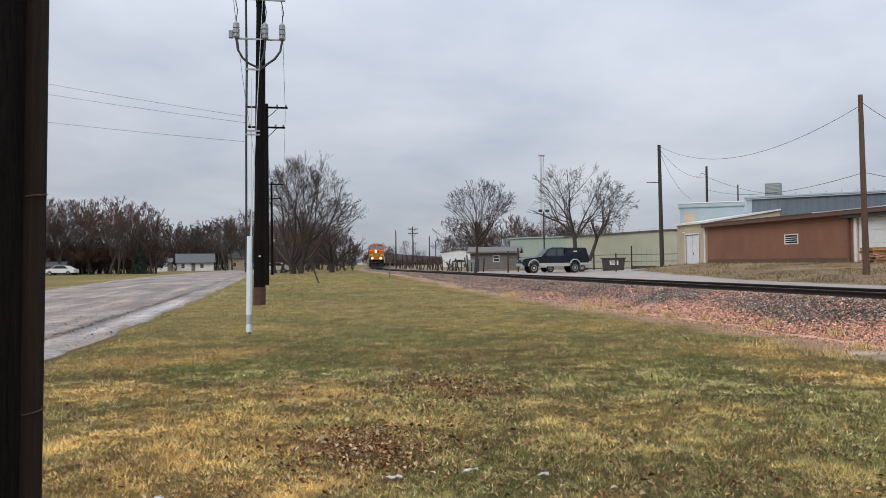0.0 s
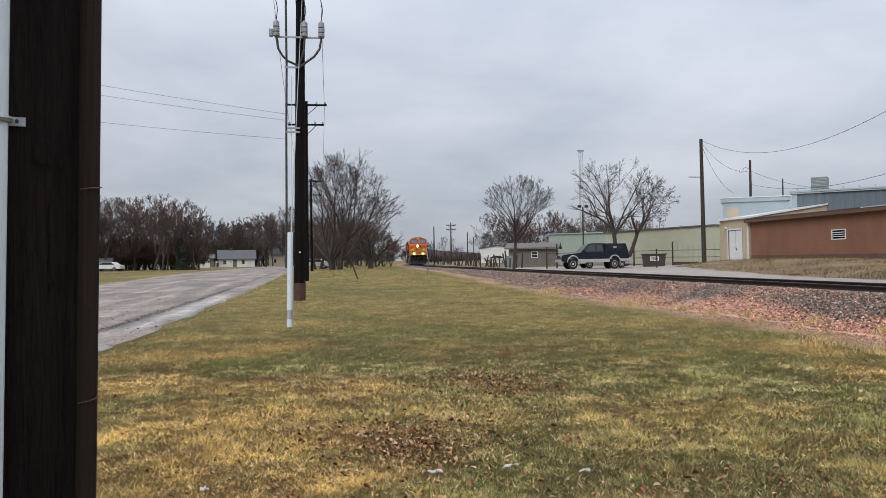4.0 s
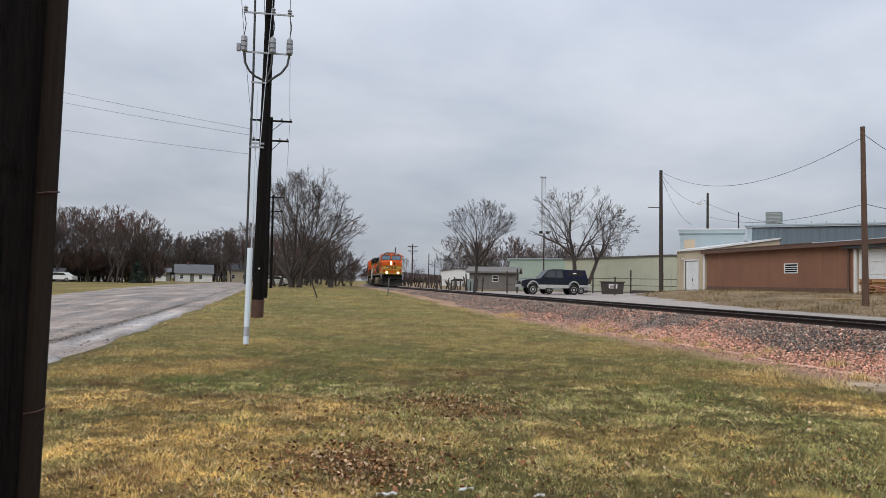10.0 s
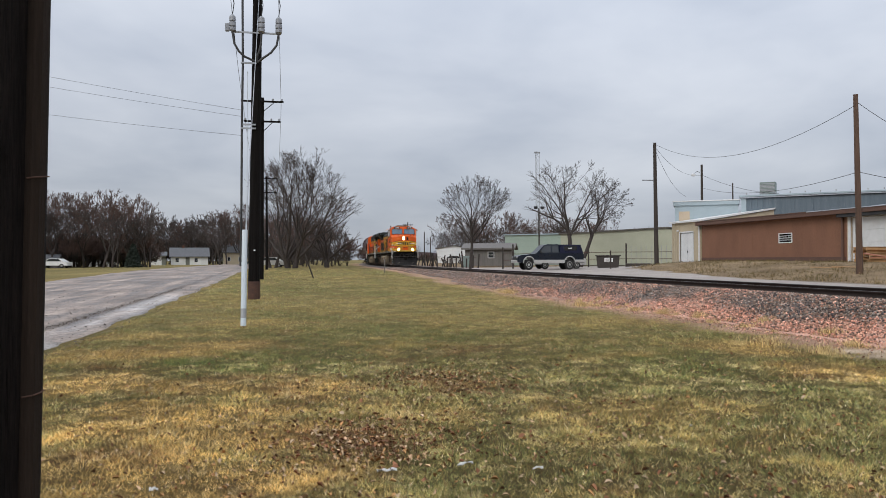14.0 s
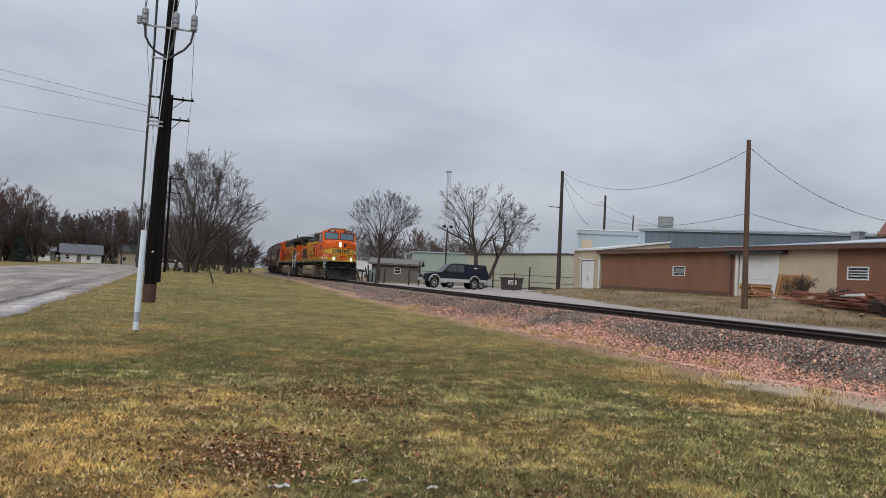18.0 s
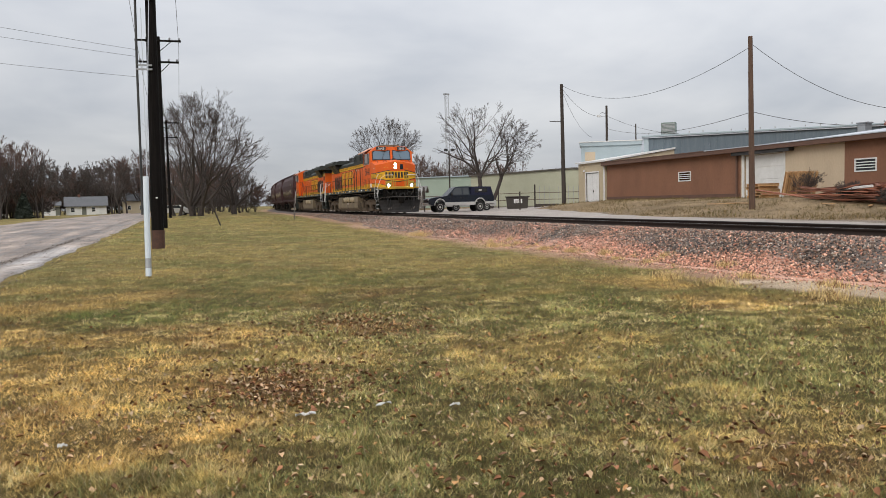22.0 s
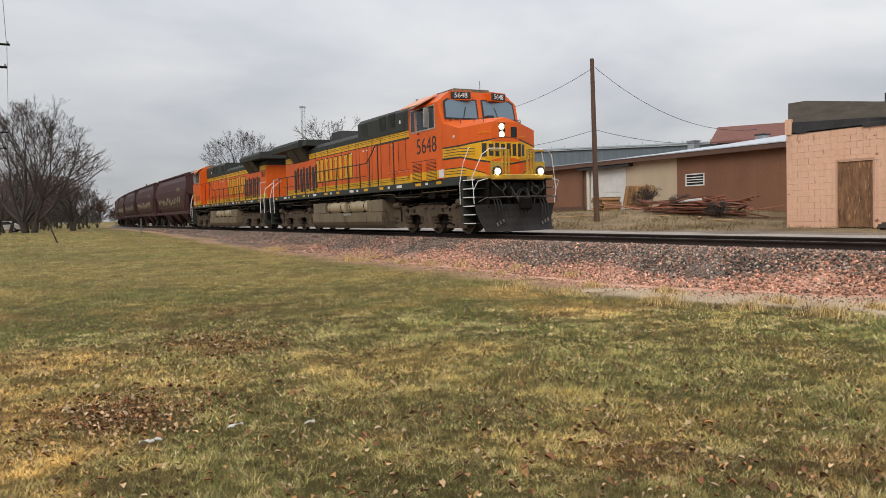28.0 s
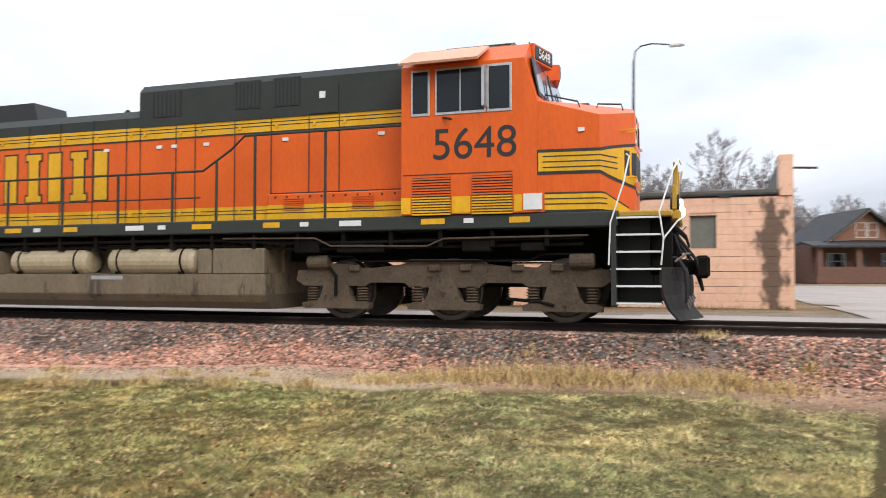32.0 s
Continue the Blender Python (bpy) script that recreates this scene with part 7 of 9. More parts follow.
for z0, z1 in ((13.6, 7.5), (12.8, 7.25), (10.8, 6.5)):
    cable("overhead_wire", (-26.0, 41.5, z0), (-1.68, 31.0, z1), 0.25, 0.006, "thin wire crossing the road to the riser pole")
for dx, z in ((-1.3, 12.8), (1.3, 12.8), (-0.1, 13.0)):
    cable("overhead_wire", (-1.29 + dx * 0.75, 31.0, 13.0 + 0.2), (-1.65 + dx, 54.7, z - 0.3), 0.4, 0.012, "thin wire between the poles")
    cable("overhead_wire", (-1.29 + dx * 0.75, 31.0, 13.2), (-1.2 + dx, -25.0, 13.2), 0.4, 0.012, "thin wire between the poles")
    cable("overhead_wire", (-1.65 + dx, 54.7, z - 0.3), (-2.2 + dx, 89.8, z - 1.7), 0.6, 0.012, "thin wire between the poles")



# ---- bare winter trees ----
def grow(rg, height_m, trunk_r, fork=0.3, wide=0.33, levels=7, spread=0.5, droop=0.0, lean=(0, 0), thin=0.008, trunks=1, limbs=4, twigs=2, bent=(0, 0), low=0.0):
    """Branch pieces of a bare tree as (start, end, radius, radius, level): a trunk that forks again and again inside a rounded crown."""
    segs = []
    top = height_m
    mid = Vector((bent[0], bent[1], top * (fork + 1) / 2 - low * top * 0.5))
    rad = Vector((wide * top, wide * top, top * (1 - fork) / 2 + low * top * 0.5))

    def inside(p):
        q = p - mid
        return math.sqrt((q.x / rad.x) ** 2 + (q.y / rad.y) ** 2 + (q.z / rad.z) ** 2)

    def run(p, d, length, r0, r1, lv, n, wob, lift):
        for k in range(n):
            d = (d + Vector((rg.gauss(0, 1), rg.gauss(0, 1), rg.gauss(0, 0.7))) * wob + Vector((0, 0, lift / n))).normalized()
            q = p + d * (length / n)
            segs.append((p, q, max(r0 + (r1 - r0) * k / n, thin), max(r0 + (r1 - r0) * (k + 1) / n, thin), lv))
            p = q
        return p, d

    def aside(d, angle):
        ax = Vector((rg.gauss(0, 1), rg.gauss(0, 1), rg.gauss(0, 1)))
        ax = (ax - d * ax.dot(d)).normalized()
        return (d * math.cos(angle) + ax * math.sin(angle)).normalized()

    def spray(p, d, length, r, lv):
        """A long thin twig with two or three side shoots."""
        e, dd = run(p, d, length, max(thin, r), thin, 3, 3, 0.10, 0.12 - droop * 0.8)
        for f in (0.35, 0.6, 0.85)[:3 if lv < 5 else 2]:
            run(p.lerp(e, f), aside(dd, rg.uniform(0.35, 0.75)), length * rg.uniform(0.3, 0.5), thin, thin, 5, 2, 0.10, 0.1 - droop * 0.5)

    def branch(p, d, length, r, lv):
        n = 3
        start = p
        p, d = run(p, d, length, r, r * 0.72, lv, n, 0.075, 0.14 - droop * (0.09 * lv))
        reach = inside(p)
        last = lv >= levels or reach > 0.97
        for k in range(twigs if lv > 1 else 0):
            spray(start.lerp(p, rg.uniform(0.25, 0.95)), aside(d, rg.uniform(0.5, 0.9)), length * rg.uniform(0.55, 0.95), r * 0.25, lv)
        if last:
            for k in range(3):
                spray(p, aside(d, rg.uniform(0.08, 0.5)), length * rg.uniform(0.6, 1.05) * (1.0 if reach < 0.97 else 0.75), r * 0.5, lv)
            return
        for k in range(3 if lv < 2 else 2):
            out = (p - mid)
            out = out.normalized() if out.length > 0.01 else Vector((0, 0, 1))
            dd = (aside(d, rg.uniform(0.06, 0.25) if k == 0 else rg.uniform(0.3, 0.3 + spread * 0.8)) + out * 0.12).normalized()
            branch(p, dd, length * (rg.uniform(0.80, 0.95) if k == 0 else rg.uniform(0.62, 0.88)), r * (0.66 if k == 0 else rg.uniform(0.42, 0.56)), lv + 1)

    for tk in range(trunks):
        a0 = rg.uniform(0, 6.28)
        off = 0.25 * (trunks > 1)
        d0 = Vector((lean[0] + off * math.cos(a0 + tk * 2.3), lean[1] + off * math.sin(a0 + tk * 2.3), 1)).normalized()
        p, d = run(Vector((trunk_r * 1.6 * math.cos(a0 + tk * 2.3) * (trunks > 1), trunk_r * 1.6 * math.sin(a0 + tk * 2.3) * (trunks > 1), 0)), d0, top * fork, trunk_r, trunk_r * 0.8, 0, 4, 0.035, 0.0)
        for k in range(limbs):
            az = a0 + k * 2 * math.pi / limbs + rg.uniform(-0.5, 0.5)
            tilt = spread * (rg.uniform(0.7, 1.25) if k else 0.15)
            dd = (d + Vector((math.cos(az), math.sin(az), 0)) * math.tan(min(tilt, 1.2))).normalized()
            branch(p.lerp(Vector((p.x - d.x * top * fork * 0.2, p.y - d.y * top * fork * 0.2, p.z - d.z * top * fork * 0.2)), rg.random()), dd, top * (1 - fork) * 0.27, trunk_r * rg.uniform(0.42, 0.58), 1)
    k = height_m / max(sg[1].z for sg in segs)
    return [(a * k, b * k, ra, rb, lv) for a, b, ra, rb, lv in segs]


def segs_mesh(segs, sides):
    n = len(segs)
    A = np.array([s[0] for s in segs])
    Bv = np.array([s[1] for s in segs])
    ra, rb = np.array([s[2] for s in segs]), np.array([s[3] for s in segs])
    d = Bv - A
    d /= np.linalg.norm(d, axis=1)[:, None] + 1e-9
    ref = np.where(np.abs(d[:, 2:3]) < 0.9, np.array([[0, 0, 1.0]]), np.array([[1.0, 0, 0]]))
    u = np.cross(d, ref)
    u /= np.linalg.norm(u, axis=1)[:, None]
    w = np.cross(d, u)
    vs = []
    for k in range(sides):
        a = 2 * math.pi * k / sides
        o = u * math.cos(a) + w * math.sin(a)
        vs += [A + o * ra[:, None], Bv + o * rb[:, None]]
    V = np.stack(vs, 1).reshape(-1, 3)
    b = (np.arange(n) * 2 * sides)[:, None]
    F = [b + np.array([[2 * k, 2 * ((k + 1) % sides), 2 * ((k + 1) % sides) + 1, 2 * k + 1]]) for k in range(sides)]
    return V, np.concatenate(F)


def tree(x, y, h, seed, label, r=0.22, twig="twig", z=None, name="tree", group="bare trees", **shape):
    rg = random.Random(seed)
    e = empty(name, pose(x, y, gz(x, y) - 0.15 if z is None else z), label, "tree", group)
    segs = grow(rg, h, r, **shape)
    raw("trunk", *segs_mesh([s for s in segs if s[4] < 3], 7), "bark", None, e)
    raw("crown", *segs_mesh([s for s in segs if s[4] > 2], 3), twig, None, e)
    return e


big = tree(0.6, 100.0, 16.0, 5, "large old bare tree with a wide crown and several trunks", 0.40, fork=0.10, wide=0.38, levels=7, spread=0.6, trunks=3, limbs=4, twigs=3, low=0.2, thin=0.011, droop=0.12, bent=(1.2, 0))
tree(5.4, 104.0, 10.5, 8, "bare tree behind the large one", 0.26, "twig_red", fork=0.14, wide=0.34, levels=6, spread=0.6, trunks=2, limbs=4, twigs=1, thin=0.012, droop=0.25)
tree(-1.8, 107.0, 11.0, 9, "bare tree beside the road", 0.24, "twig_red", fork=0.14, wide=0.36, levels=6, spread=0.6, trunks=2, limbs=4, twigs=1, thin=0.012, droop=0.2)
tree(16.0, 66.1, 8.7, 21, "slender bare tree beside the track", 0.15, fork=0.36, wide=0.36, levels=6, spread=0.62, limbs=7, lean=(0.10, 0), thin=0.0055, bent=(0.9, 0), twigs=2)
tree(25.9, 66.9, 10.4, 33, "dark bare tree with a broad crown over the yard", 0.22, fork=0.34, wide=0.30, levels=6, spread=0.68, limbs=6, twigs=2, lean=(-0.06, 0), thin=0.0075, droop=0.24, low=0.2)
tree(26.6, 66.6, 8.8, 39, "leaning bare tree with drooping twigs", 0.19, fork=0.40, wide=0.27, levels=6, spread=0.62, limbs=5, twigs=2, lean=(0.36, -0.05), thin=0.0075, droop=0.34, low=0.35, bent=(3.0, -0.3))

# the wooded belt across the road
kinds = [tree(-37.0, 124.0, 12.0, 50, "bare brown tree in the belt of trees", 0.19, "twig_red", fork=0.22, wide=0.26, levels=5, spread=0.45, limbs=4, twigs=1, thin=0.021), tree(-31.0, 128.0, 11.0, 51, "bare brown tree in the belt of trees", 0.18, fork=0.28, wide=0.30, levels=5, spread=0.5, limbs=4, twigs=1, thin=0.021), tree(-28.0, 126.0, 12.6, 52, "bare brown tree in the belt of trees", 0.20, "twig_red", fork=0.2, wide=0.24, levels=5, spread=0.42, limbs=4, twigs=1, trunks=2, thin=0.021), tree(-14.5, 176.0, 11.5, 53, "bare tree with a rounded crown", 0.24, fork=0.16, wide=0.40, levels=5, spread=0.6, limbs=5, twigs=1, thin=0.023, droop=0.15)]
bushes = [tree(-30.0, 134.0, 6.0, 61, "brown thicket under the trees", 0.06, "twig_red", fork=0.08, wide=0.48, levels=4, twigs=1, spread=0.7, trunks=4, limbs=3, thin=0.023, low=0.3, name="bush", group="thicket"), tree(-34.0, 136.0, 5.0, 62, "brown thicket under the trees", 0.06, fork=0.08, wide=0.52, levels=4, twigs=1, spread=0.75, trunks=4, limbs=3, thin=0.023, low=0.3, name="bush", group="thicket")]
rt = random.Random(77)


def plant(pool, x, y, s, z=None):
    c = copy_thing(pool[rt.randrange(len(pool))], pose(x, y, gz(x, y) - 0.2 if z is None else z, 0, 0, rt.uniform(0, 360)))
    c.scale = (s, s, s * rt.uniform(0.92, 1.05))
    return c


for k in range(86):
    f = -0.52 + k * 0.00593 + rt.uniform(-0.004, 0.004)
    if f < -0.165:
        y = rt.uniform(120, 150)
        plant(kinds[:3], f * y, y, rt.uniform(0.72, 1.0) * y / 128)
    else:
        y = rt.uniform(196, 225)
        plant(kinds, f * y, y, rt.uniform(1.0, 1.3))
for k in range(140):
    f = -0.52 + k * 0.00398 + rt.uniform(-0.004, 0.004)
    y = rt.uniform(128, 140) if f < -0.165 else rt.uniform(205, 230)
    plant(bushes, f * y, y, rt.uniform(0.7, 1.1) * (1.0 if f < -0.165 else 1.5))
# dense trees behind the large one, ending at the track
for k in range(22):
    f = -0.03 + k * 0.0046
    y = rt.uniform(118, 185)
    plant(kinds, f * y, y, rt.uniform(0.62, 0.85) * y / 150)
    if k % 2:
        plant(bushes, f * y + 1.0, y - 6, rt.uniform(0.7, 1.0))
# the taller wood beyond the yard's buildings
for k in range(26):
    f = 0.20 + k * 0.0095 + rt.uniform(-0.004, 0.004)
    y = rt.uniform(185, 235)
    plant(kinds, f * y, y, rt.uniform(0.85, 1.2), 0.4)
# low far woods along the horizon behind the train and the yard
for k in range(40):
    f = 0.10 + k * 0.014 + rt.uniform(-0.005, 0.005)
    y = rt.uniform(190, 260)
    plant(kinds if k % 3 else bushes, f * y, y, rt.uniform(0.7, 1.0) * (1.0 if f > 0.22 else 0.7), 0.4)
for x, y, h in ((-22.6, 122.0, 3.4), (-8.0, 190.0, 9.5)):
    e = empty("cedar", pose(x, y, gz(x, y) - 0.1), "dark evergreen cedar beside the houses", "tree", "evergreens")
    part("trunk", T([(0, 0, 0), (0, 0, h * 0.8)], 0.14, 8, 0.04), "bark", e)
    n = 5200
    zz = RNG.random(n) ** 0.8
    rad = (1 - zz) ** 0.7 * h * 0.34 * (0.55 + 0.45 * RNG.random(n))
    an = RNG.random(n) * 2 * math.pi
    c = np.stack([rad * np.cos(an), rad * np.sin(an), 0.25 + zz * h * 0.95], -1)
    o = RNG.normal(0, 0.13, (n, 3, 3))
    raw("crown", (c[:, None] + o).reshape(-1, 3), np.arange(n * 3).reshape(-1, 3), "evergreen", None, e)
# far trees whose twigs carry painted haze
hz = [tree(61.0, -1.8, 11.6, 71, "bare tree behind the pink building, haze painted into its twigs", 0.24, "twig_pale", z=0.7, fork=0.2, wide=0.42, levels=6, spread=0.65, limbs=6, twigs=3, thin=0.014), tree(66.0, 7.5, 10.5, 72, "bare tree behind the pink building, haze painted into its twigs", 0.22, "twig_pale", z=0.7, fork=0.22, wide=0.38, levels=6, spread=0.6, limbs=6, twigs=3, thin=0.014)]
for k in range(34):
    a = -0.36 + k * 0.024
    d = (62 if a > -0.03 else 106) + rt.uniform(0, 22)
    plant(hz, d * math.cos(a), d * math.sin(a), rt.uniform(0.75, 1.02) * (1.0 if a > -0.03 else 1.15), 0.6)


# ---- the tarred pole close beside the camera ----
def near_pole():
    cx, cy, r = -0.683, 1.632, 0.166
    e = empty("tarred_utility_pole", pose(cx, cy, -0.3), "dark tarred wooden pole with a white conduit and timber moulding", "utility pole", "poles")
    rg = random.Random(11)
    # checks run down the surface: grooves at random angles and heights
    seg, rings = 96, 60
    checks = [(rg.uniform(0, 2 * math.pi), rg.uniform(0.2, 4.5), rg.uniform(0.6, 2.2), rg.uniform(0.003, 0.009)) for _ in range(46)]
    bm = bmesh.new()
    rows = []
    for i in range(rings + 1):
        z = 5.2 * i / rings
        row = []
        for k in range(seg):
            a = 2 * math.pi * k / seg
            d = r * (1 - 0.012 * z) + 0.0025 * noise.noise(Vector((math.cos(a) * 3, math.sin(a) * 3, z * 0.8)))
            for ca_, cz, cl, cd in checks:
                da = abs((a - ca_ - 0.05 * math.sin(z * 2 + cz) + math.pi) % (2 * math.pi) - math.pi)
                if da < 0.06 and abs(z - cz) < cl:
                    d -= cd * (1 - da / 0.06) * min(1.0, (cl - abs(z - cz)) / 0.25)
            row.append(bm.verts.new((d * math.cos(a) + 0.019 * z, d * math.sin(a), z)))
        rows.append(row)
    for a, b in zip(rows, rows[1:]):
        for k in range(seg):
            bm.faces.new((a[k], a[(k + 1) % seg], b[(k + 1) % seg], b[k]))
    bm.faces.new(rows[-1])
    part("shaft", bm, "nearwood", e, smooth=True)
    to_eye = Vector((-cx, -cy, 0)).normalized()
    right = Vector((-to_eye.y, to_eye.x, 0))

    def on(ang, out, z):
        a = radians(ang)
        return (to_eye * math.cos(a) + right * math.sin(a)) * (r + out) + Vector((0.019 * z, 0, z))
    part("conduit", T([on(-8, 0.017, z) for z in (0.0, 1.0, 2.0, 3.0, 5.0)], 0.0165, 14), "pvc", e, "white plastic conduit")
    bm = bmesh.new()
    c = on(-8, 0.017, 2.152)
    tube(bm, [c + (to_eye * math.cos(t) + right * math.sin(t)) * 0.0185 + Vector((0, 0, dz)) for dz in (0,) for t in [radians(a) for a in range(-100, 101, 20)]], 0.006, 6)
    p = on(1.5, 0.002, 2.152)
    box(bm, -0.014, 0.014, -0.0025, 0.0025, -0.008, 0.008, 0, Matrix.Translation(p) @ pose(0, 0, 0, 0, 0, math.degrees(math.atan2(right.y, right.x))))
    part("clamp", bm, "galv", e, "steel conduit clamp")
    part("clamp_screw", T([p, p + to_eye * 0.006], 0.0035, 8), "trim", e)
    bm = bmesh.new()
    rows = []
    for z in (0.0, 0.8, 1.6, 2.4, 3.2, 5.0):
        rows.append([bm.verts.new(on(50 + a, o, z)) for a, o in ((-7, -0.004), (-6.5, 0.010), (-3, 0.019), (3, 0.019), (6.5, 0.010), (7, -0.004))])
    for a, b in zip(rows, rows[1:]):
        for k in range(5):
            bm.faces.new((a[k], a[k + 1], b[k + 1], b[k]))
    bmesh.ops.recalc_face_normals(bm, faces=bm.faces)
    part("moulding", bm, "moulding", e, "half-round timber moulding")
    for z in (1.63, 2.04, 2.95):
        part("staple", T([on(42, 0.004, z - 0.003), on(45, 0.021, z), on(50, 0.023, z + 0.002), on(55, 0.021, z + 0.004), on(58, 0.003, z + 0.004)], 0.0016, 6), "rust", e)
    for ang, z, s in ((17, 2.10, 0.018), (30, 2.08, 0.007), (12, 1.93, 0.008), (-30, 2.32, 0.012), (66, 2.4, 0.008), (24, 1.86, 0.006)):
        bm = bmesh.new()
        lathe(bm, [(1.0, 0.0), (0.8, 0.12), (0.55, 0.05), (0.2, -0.05)], Matrix.Translation(on(ang, -0.001, z)) @ (to_eye * math.cos(radians(ang)) + right * math.sin(radians(ang))).to_track_quat("Z", "Y").to_matrix().to_4x4() @ Matrix.Diagonal((s, s * 1.5, s, 1)), 14)
        part("knot", bm, "nearwood", e)


near_pole()


# ---- vehicles and yard clutter ----
def wheel(parent, x, y, r, w=0.24):
    s = -1 if y < 0 else 1
    m = Matrix.Translation((x, y, r)) @ pose(0, 0, 0, 90, 0, 0)
    bm = bmesh.new()
    lathe(bm, [(r * 0.62, -w / 2), (r * 0.93, -w / 2), (r, -w / 2 + 0.04), (r, w / 2 - 0.04), (r * 0.93, w / 2), (r * 0.62, w / 2)], m, 22)
    t = part("wheel", bm, "rubber", parent)
    bm = bmesh.new()
    k = -s * (w / 2 + 0.005)
    lathe(bm, [(r * 0.60, k * 0.6), (r * 0.58, k), (r * 0.40, k * 0.9), (r * 0.2, k * 0.97), (0.001, k)], m, 18)
    part("rim", bm, "silver", t, "silver alloy rim")
    for q in range(5):
        a = q * 2 * math.pi / 5
        cx, cz = x + math.cos(a) * r * 0.44, r + math.sin(a) * r * 0.44
        part("rim_slot", T([(cx, y + s * (w / 2 - 0.05), cz), (cx, y + s * (w / 2 + 0.006), cz)], r * 0.07, 7), "trim", t)


def pickup(x, y, z, yaw, label, upper="tealpaint", lower="silver", cap=True):
    """A four-door-length pickup with a capped bed; local x forward."""
    e = empty("pickup_truck", pose(x, y, z, 0, 0, yaw), label, "pickup truck", "parked vehicles")
    W = 0.98
    prof = [(-2.85, 0.62), (-2.88, 1.05), (-2.83, 1.22), (-0.75, 1.22), (1.25, 1.20), (2.55, 1.08), (2.80, 0.98), (2.84, 0.62), (2.45, 0.52), (2.32, 0.52), (2.26, 0.80), (2.05, 0.97), (1.65, 0.97), (1.44, 0.80), (1.38, 0.50), (-1.18, 0.50), (-1.24, 0.80), (-1.45, 0.97), (-1.85, 0.97), (-2.06, 0.80), (-2.12, 0.55)]
    bm = P(prof, "y", -W, W)
    part("body", bm, upper, e)
    cab = [(-0.80, 1.22), (1.22, 1.20), (0.55, 1.80), (0.2, 1.88), (-0.72, 1.88)]
    bm = bmesh.new()
    lo, hi = [], []
    for px, pz in cab:
        k = (pz - 1.2) / 0.7
        lo.append(bm.verts.new((px, -W + 0.04 + 0.14 * k, pz)))
        hi.append(bm.verts.new((px, W - 0.04 - 0.14 * k, pz)))
    bm.faces.new(lo)
    bm.faces.new(hi[::-1])
    for k in range(5):
        bm.faces.new((lo[k], hi[k], hi[(k + 1) % 5], lo[(k + 1) % 5]))
    bmesh.ops.recalc_face_normals(bm, faces=bm.faces)
    c = part("cab", bm, "tealpaint", e)
    for s in (-1, 1):
        for a, b, a2, b2 in ((-0.70, -0.15, -0.64, -0.15), (-0.06, 0.92, -0.06, 0.45)):
            bm = bmesh.new()
            q = [(a, 1.28), (b, 1.27), (b2, 1.78), (a2, 1.78)]
            va = [bm.verts.new((px, s * (W - 0.035 - 0.14 * (pz - 1.2) / 0.7), pz)) for px, pz in q]
            vb = [bm.verts.new((px, s * (W - 0.025 - 0.14 * (pz - 1.2) / 0.7), pz)) for px, pz in q]
            bm.faces.new(va)
            bm.faces.new(vb[::-1])
            for k in range(4):
                bm.faces.new((va[k], va[(k + 1) % 4], vb[(k + 1) % 4], vb[k]))
            part("side_window", bm, "darkglass", c)
        part("lower_panel", B(-1.15, 1.36, *sorted((s * (W - 0.005), s * (W + 0.015))), 0.50, 0.74, 0.006), lower, e)
        part("rear_panel", B(-2.86, -2.12, *sorted((s * (W - 0.005), s * (W + 0.015))), 0.58, 0.74, 0.006), lower, e)
        for cx in (1.85, -1.65):
            bm = bmesh.new()
            pts = [(cx + 0.47 * math.cos(t), s * (W + 0.01), 0.52 + 0.47 * math.sin(t)) for t in [radians(a) for a in range(0, 181, 20)]]
            tube(bm, pts, 0.045, 6)
            part("wheel_arch", bm, lower, e)
        part("door_seam", B(0.93, 0.945, *sorted((s * (W - 0.004), s * (W + 0.003))), 0.55, 1.2), "trim", e)
        part("door_seam", B(-0.15, -0.135, *sorted((s * (W - 0.004), s * (W + 0.003))), 0.55, 1.2), "trim", e)
        part("door_handle", B(-0.05, 0.12, *sorted((s * W, s * (W + 0.03))), 1.05, 1.09), "trim", e)
        part("mirror", B(0.78, 0.90, *sorted((s * (W - 0.02), s * (W + 0.2))), 1.22, 1.42, 0.02), "trim", e)
        part("headlight", B(2.72, 2.86, *sorted((s * 0.62, s * 0.96)), 0.86, 1.0, 0.02), "alu", e)
        for cx in (1.85, -1.65):
            wheel(e, cx, s * 0.85, 0.39)
    part("windshield", P([(1.12, 1.25), (1.14, 1.26), (0.56, 1.79), (0.54, 1.78)], "y", -0.80, 0.80), "darkglass", e)
    if cap:
        t = part("bed_cap", P([(-2.84, 1.22), (-0.82, 1.22), (-0.84, 1.86), (-2.62, 1.84)], "y", -W + 0.05, W - 0.05), "navy", e, "navy camper cap over the bed")
        for s in (-1, 1):
            part("cap_window", B(-2.3, -1.2, *sorted((s * (W - 0.052), s * (W - 0.04))), 1.42, 1.74), "darkglass", t)
            part("cap_decal", B(-1.85, -1.55, *sorted((s * (W - 0.045), s * (W - 0.036))), 1.55, 1.62), "whitep", t)
    part("bumper", B(2.76, 2.95, -0.92, 0.92, 0.52, 0.72, 0.03), "silver", e)
    part("rear_bumper", B(-3.0, -2.86, -0.92, 0.92, 0.52, 0.68, 0.03), "silver", e)
    part("grille", B(2.80, 2.87, -0.6, 0.6, 0.80, 1.0, 0.02), "trim", e)
    return e


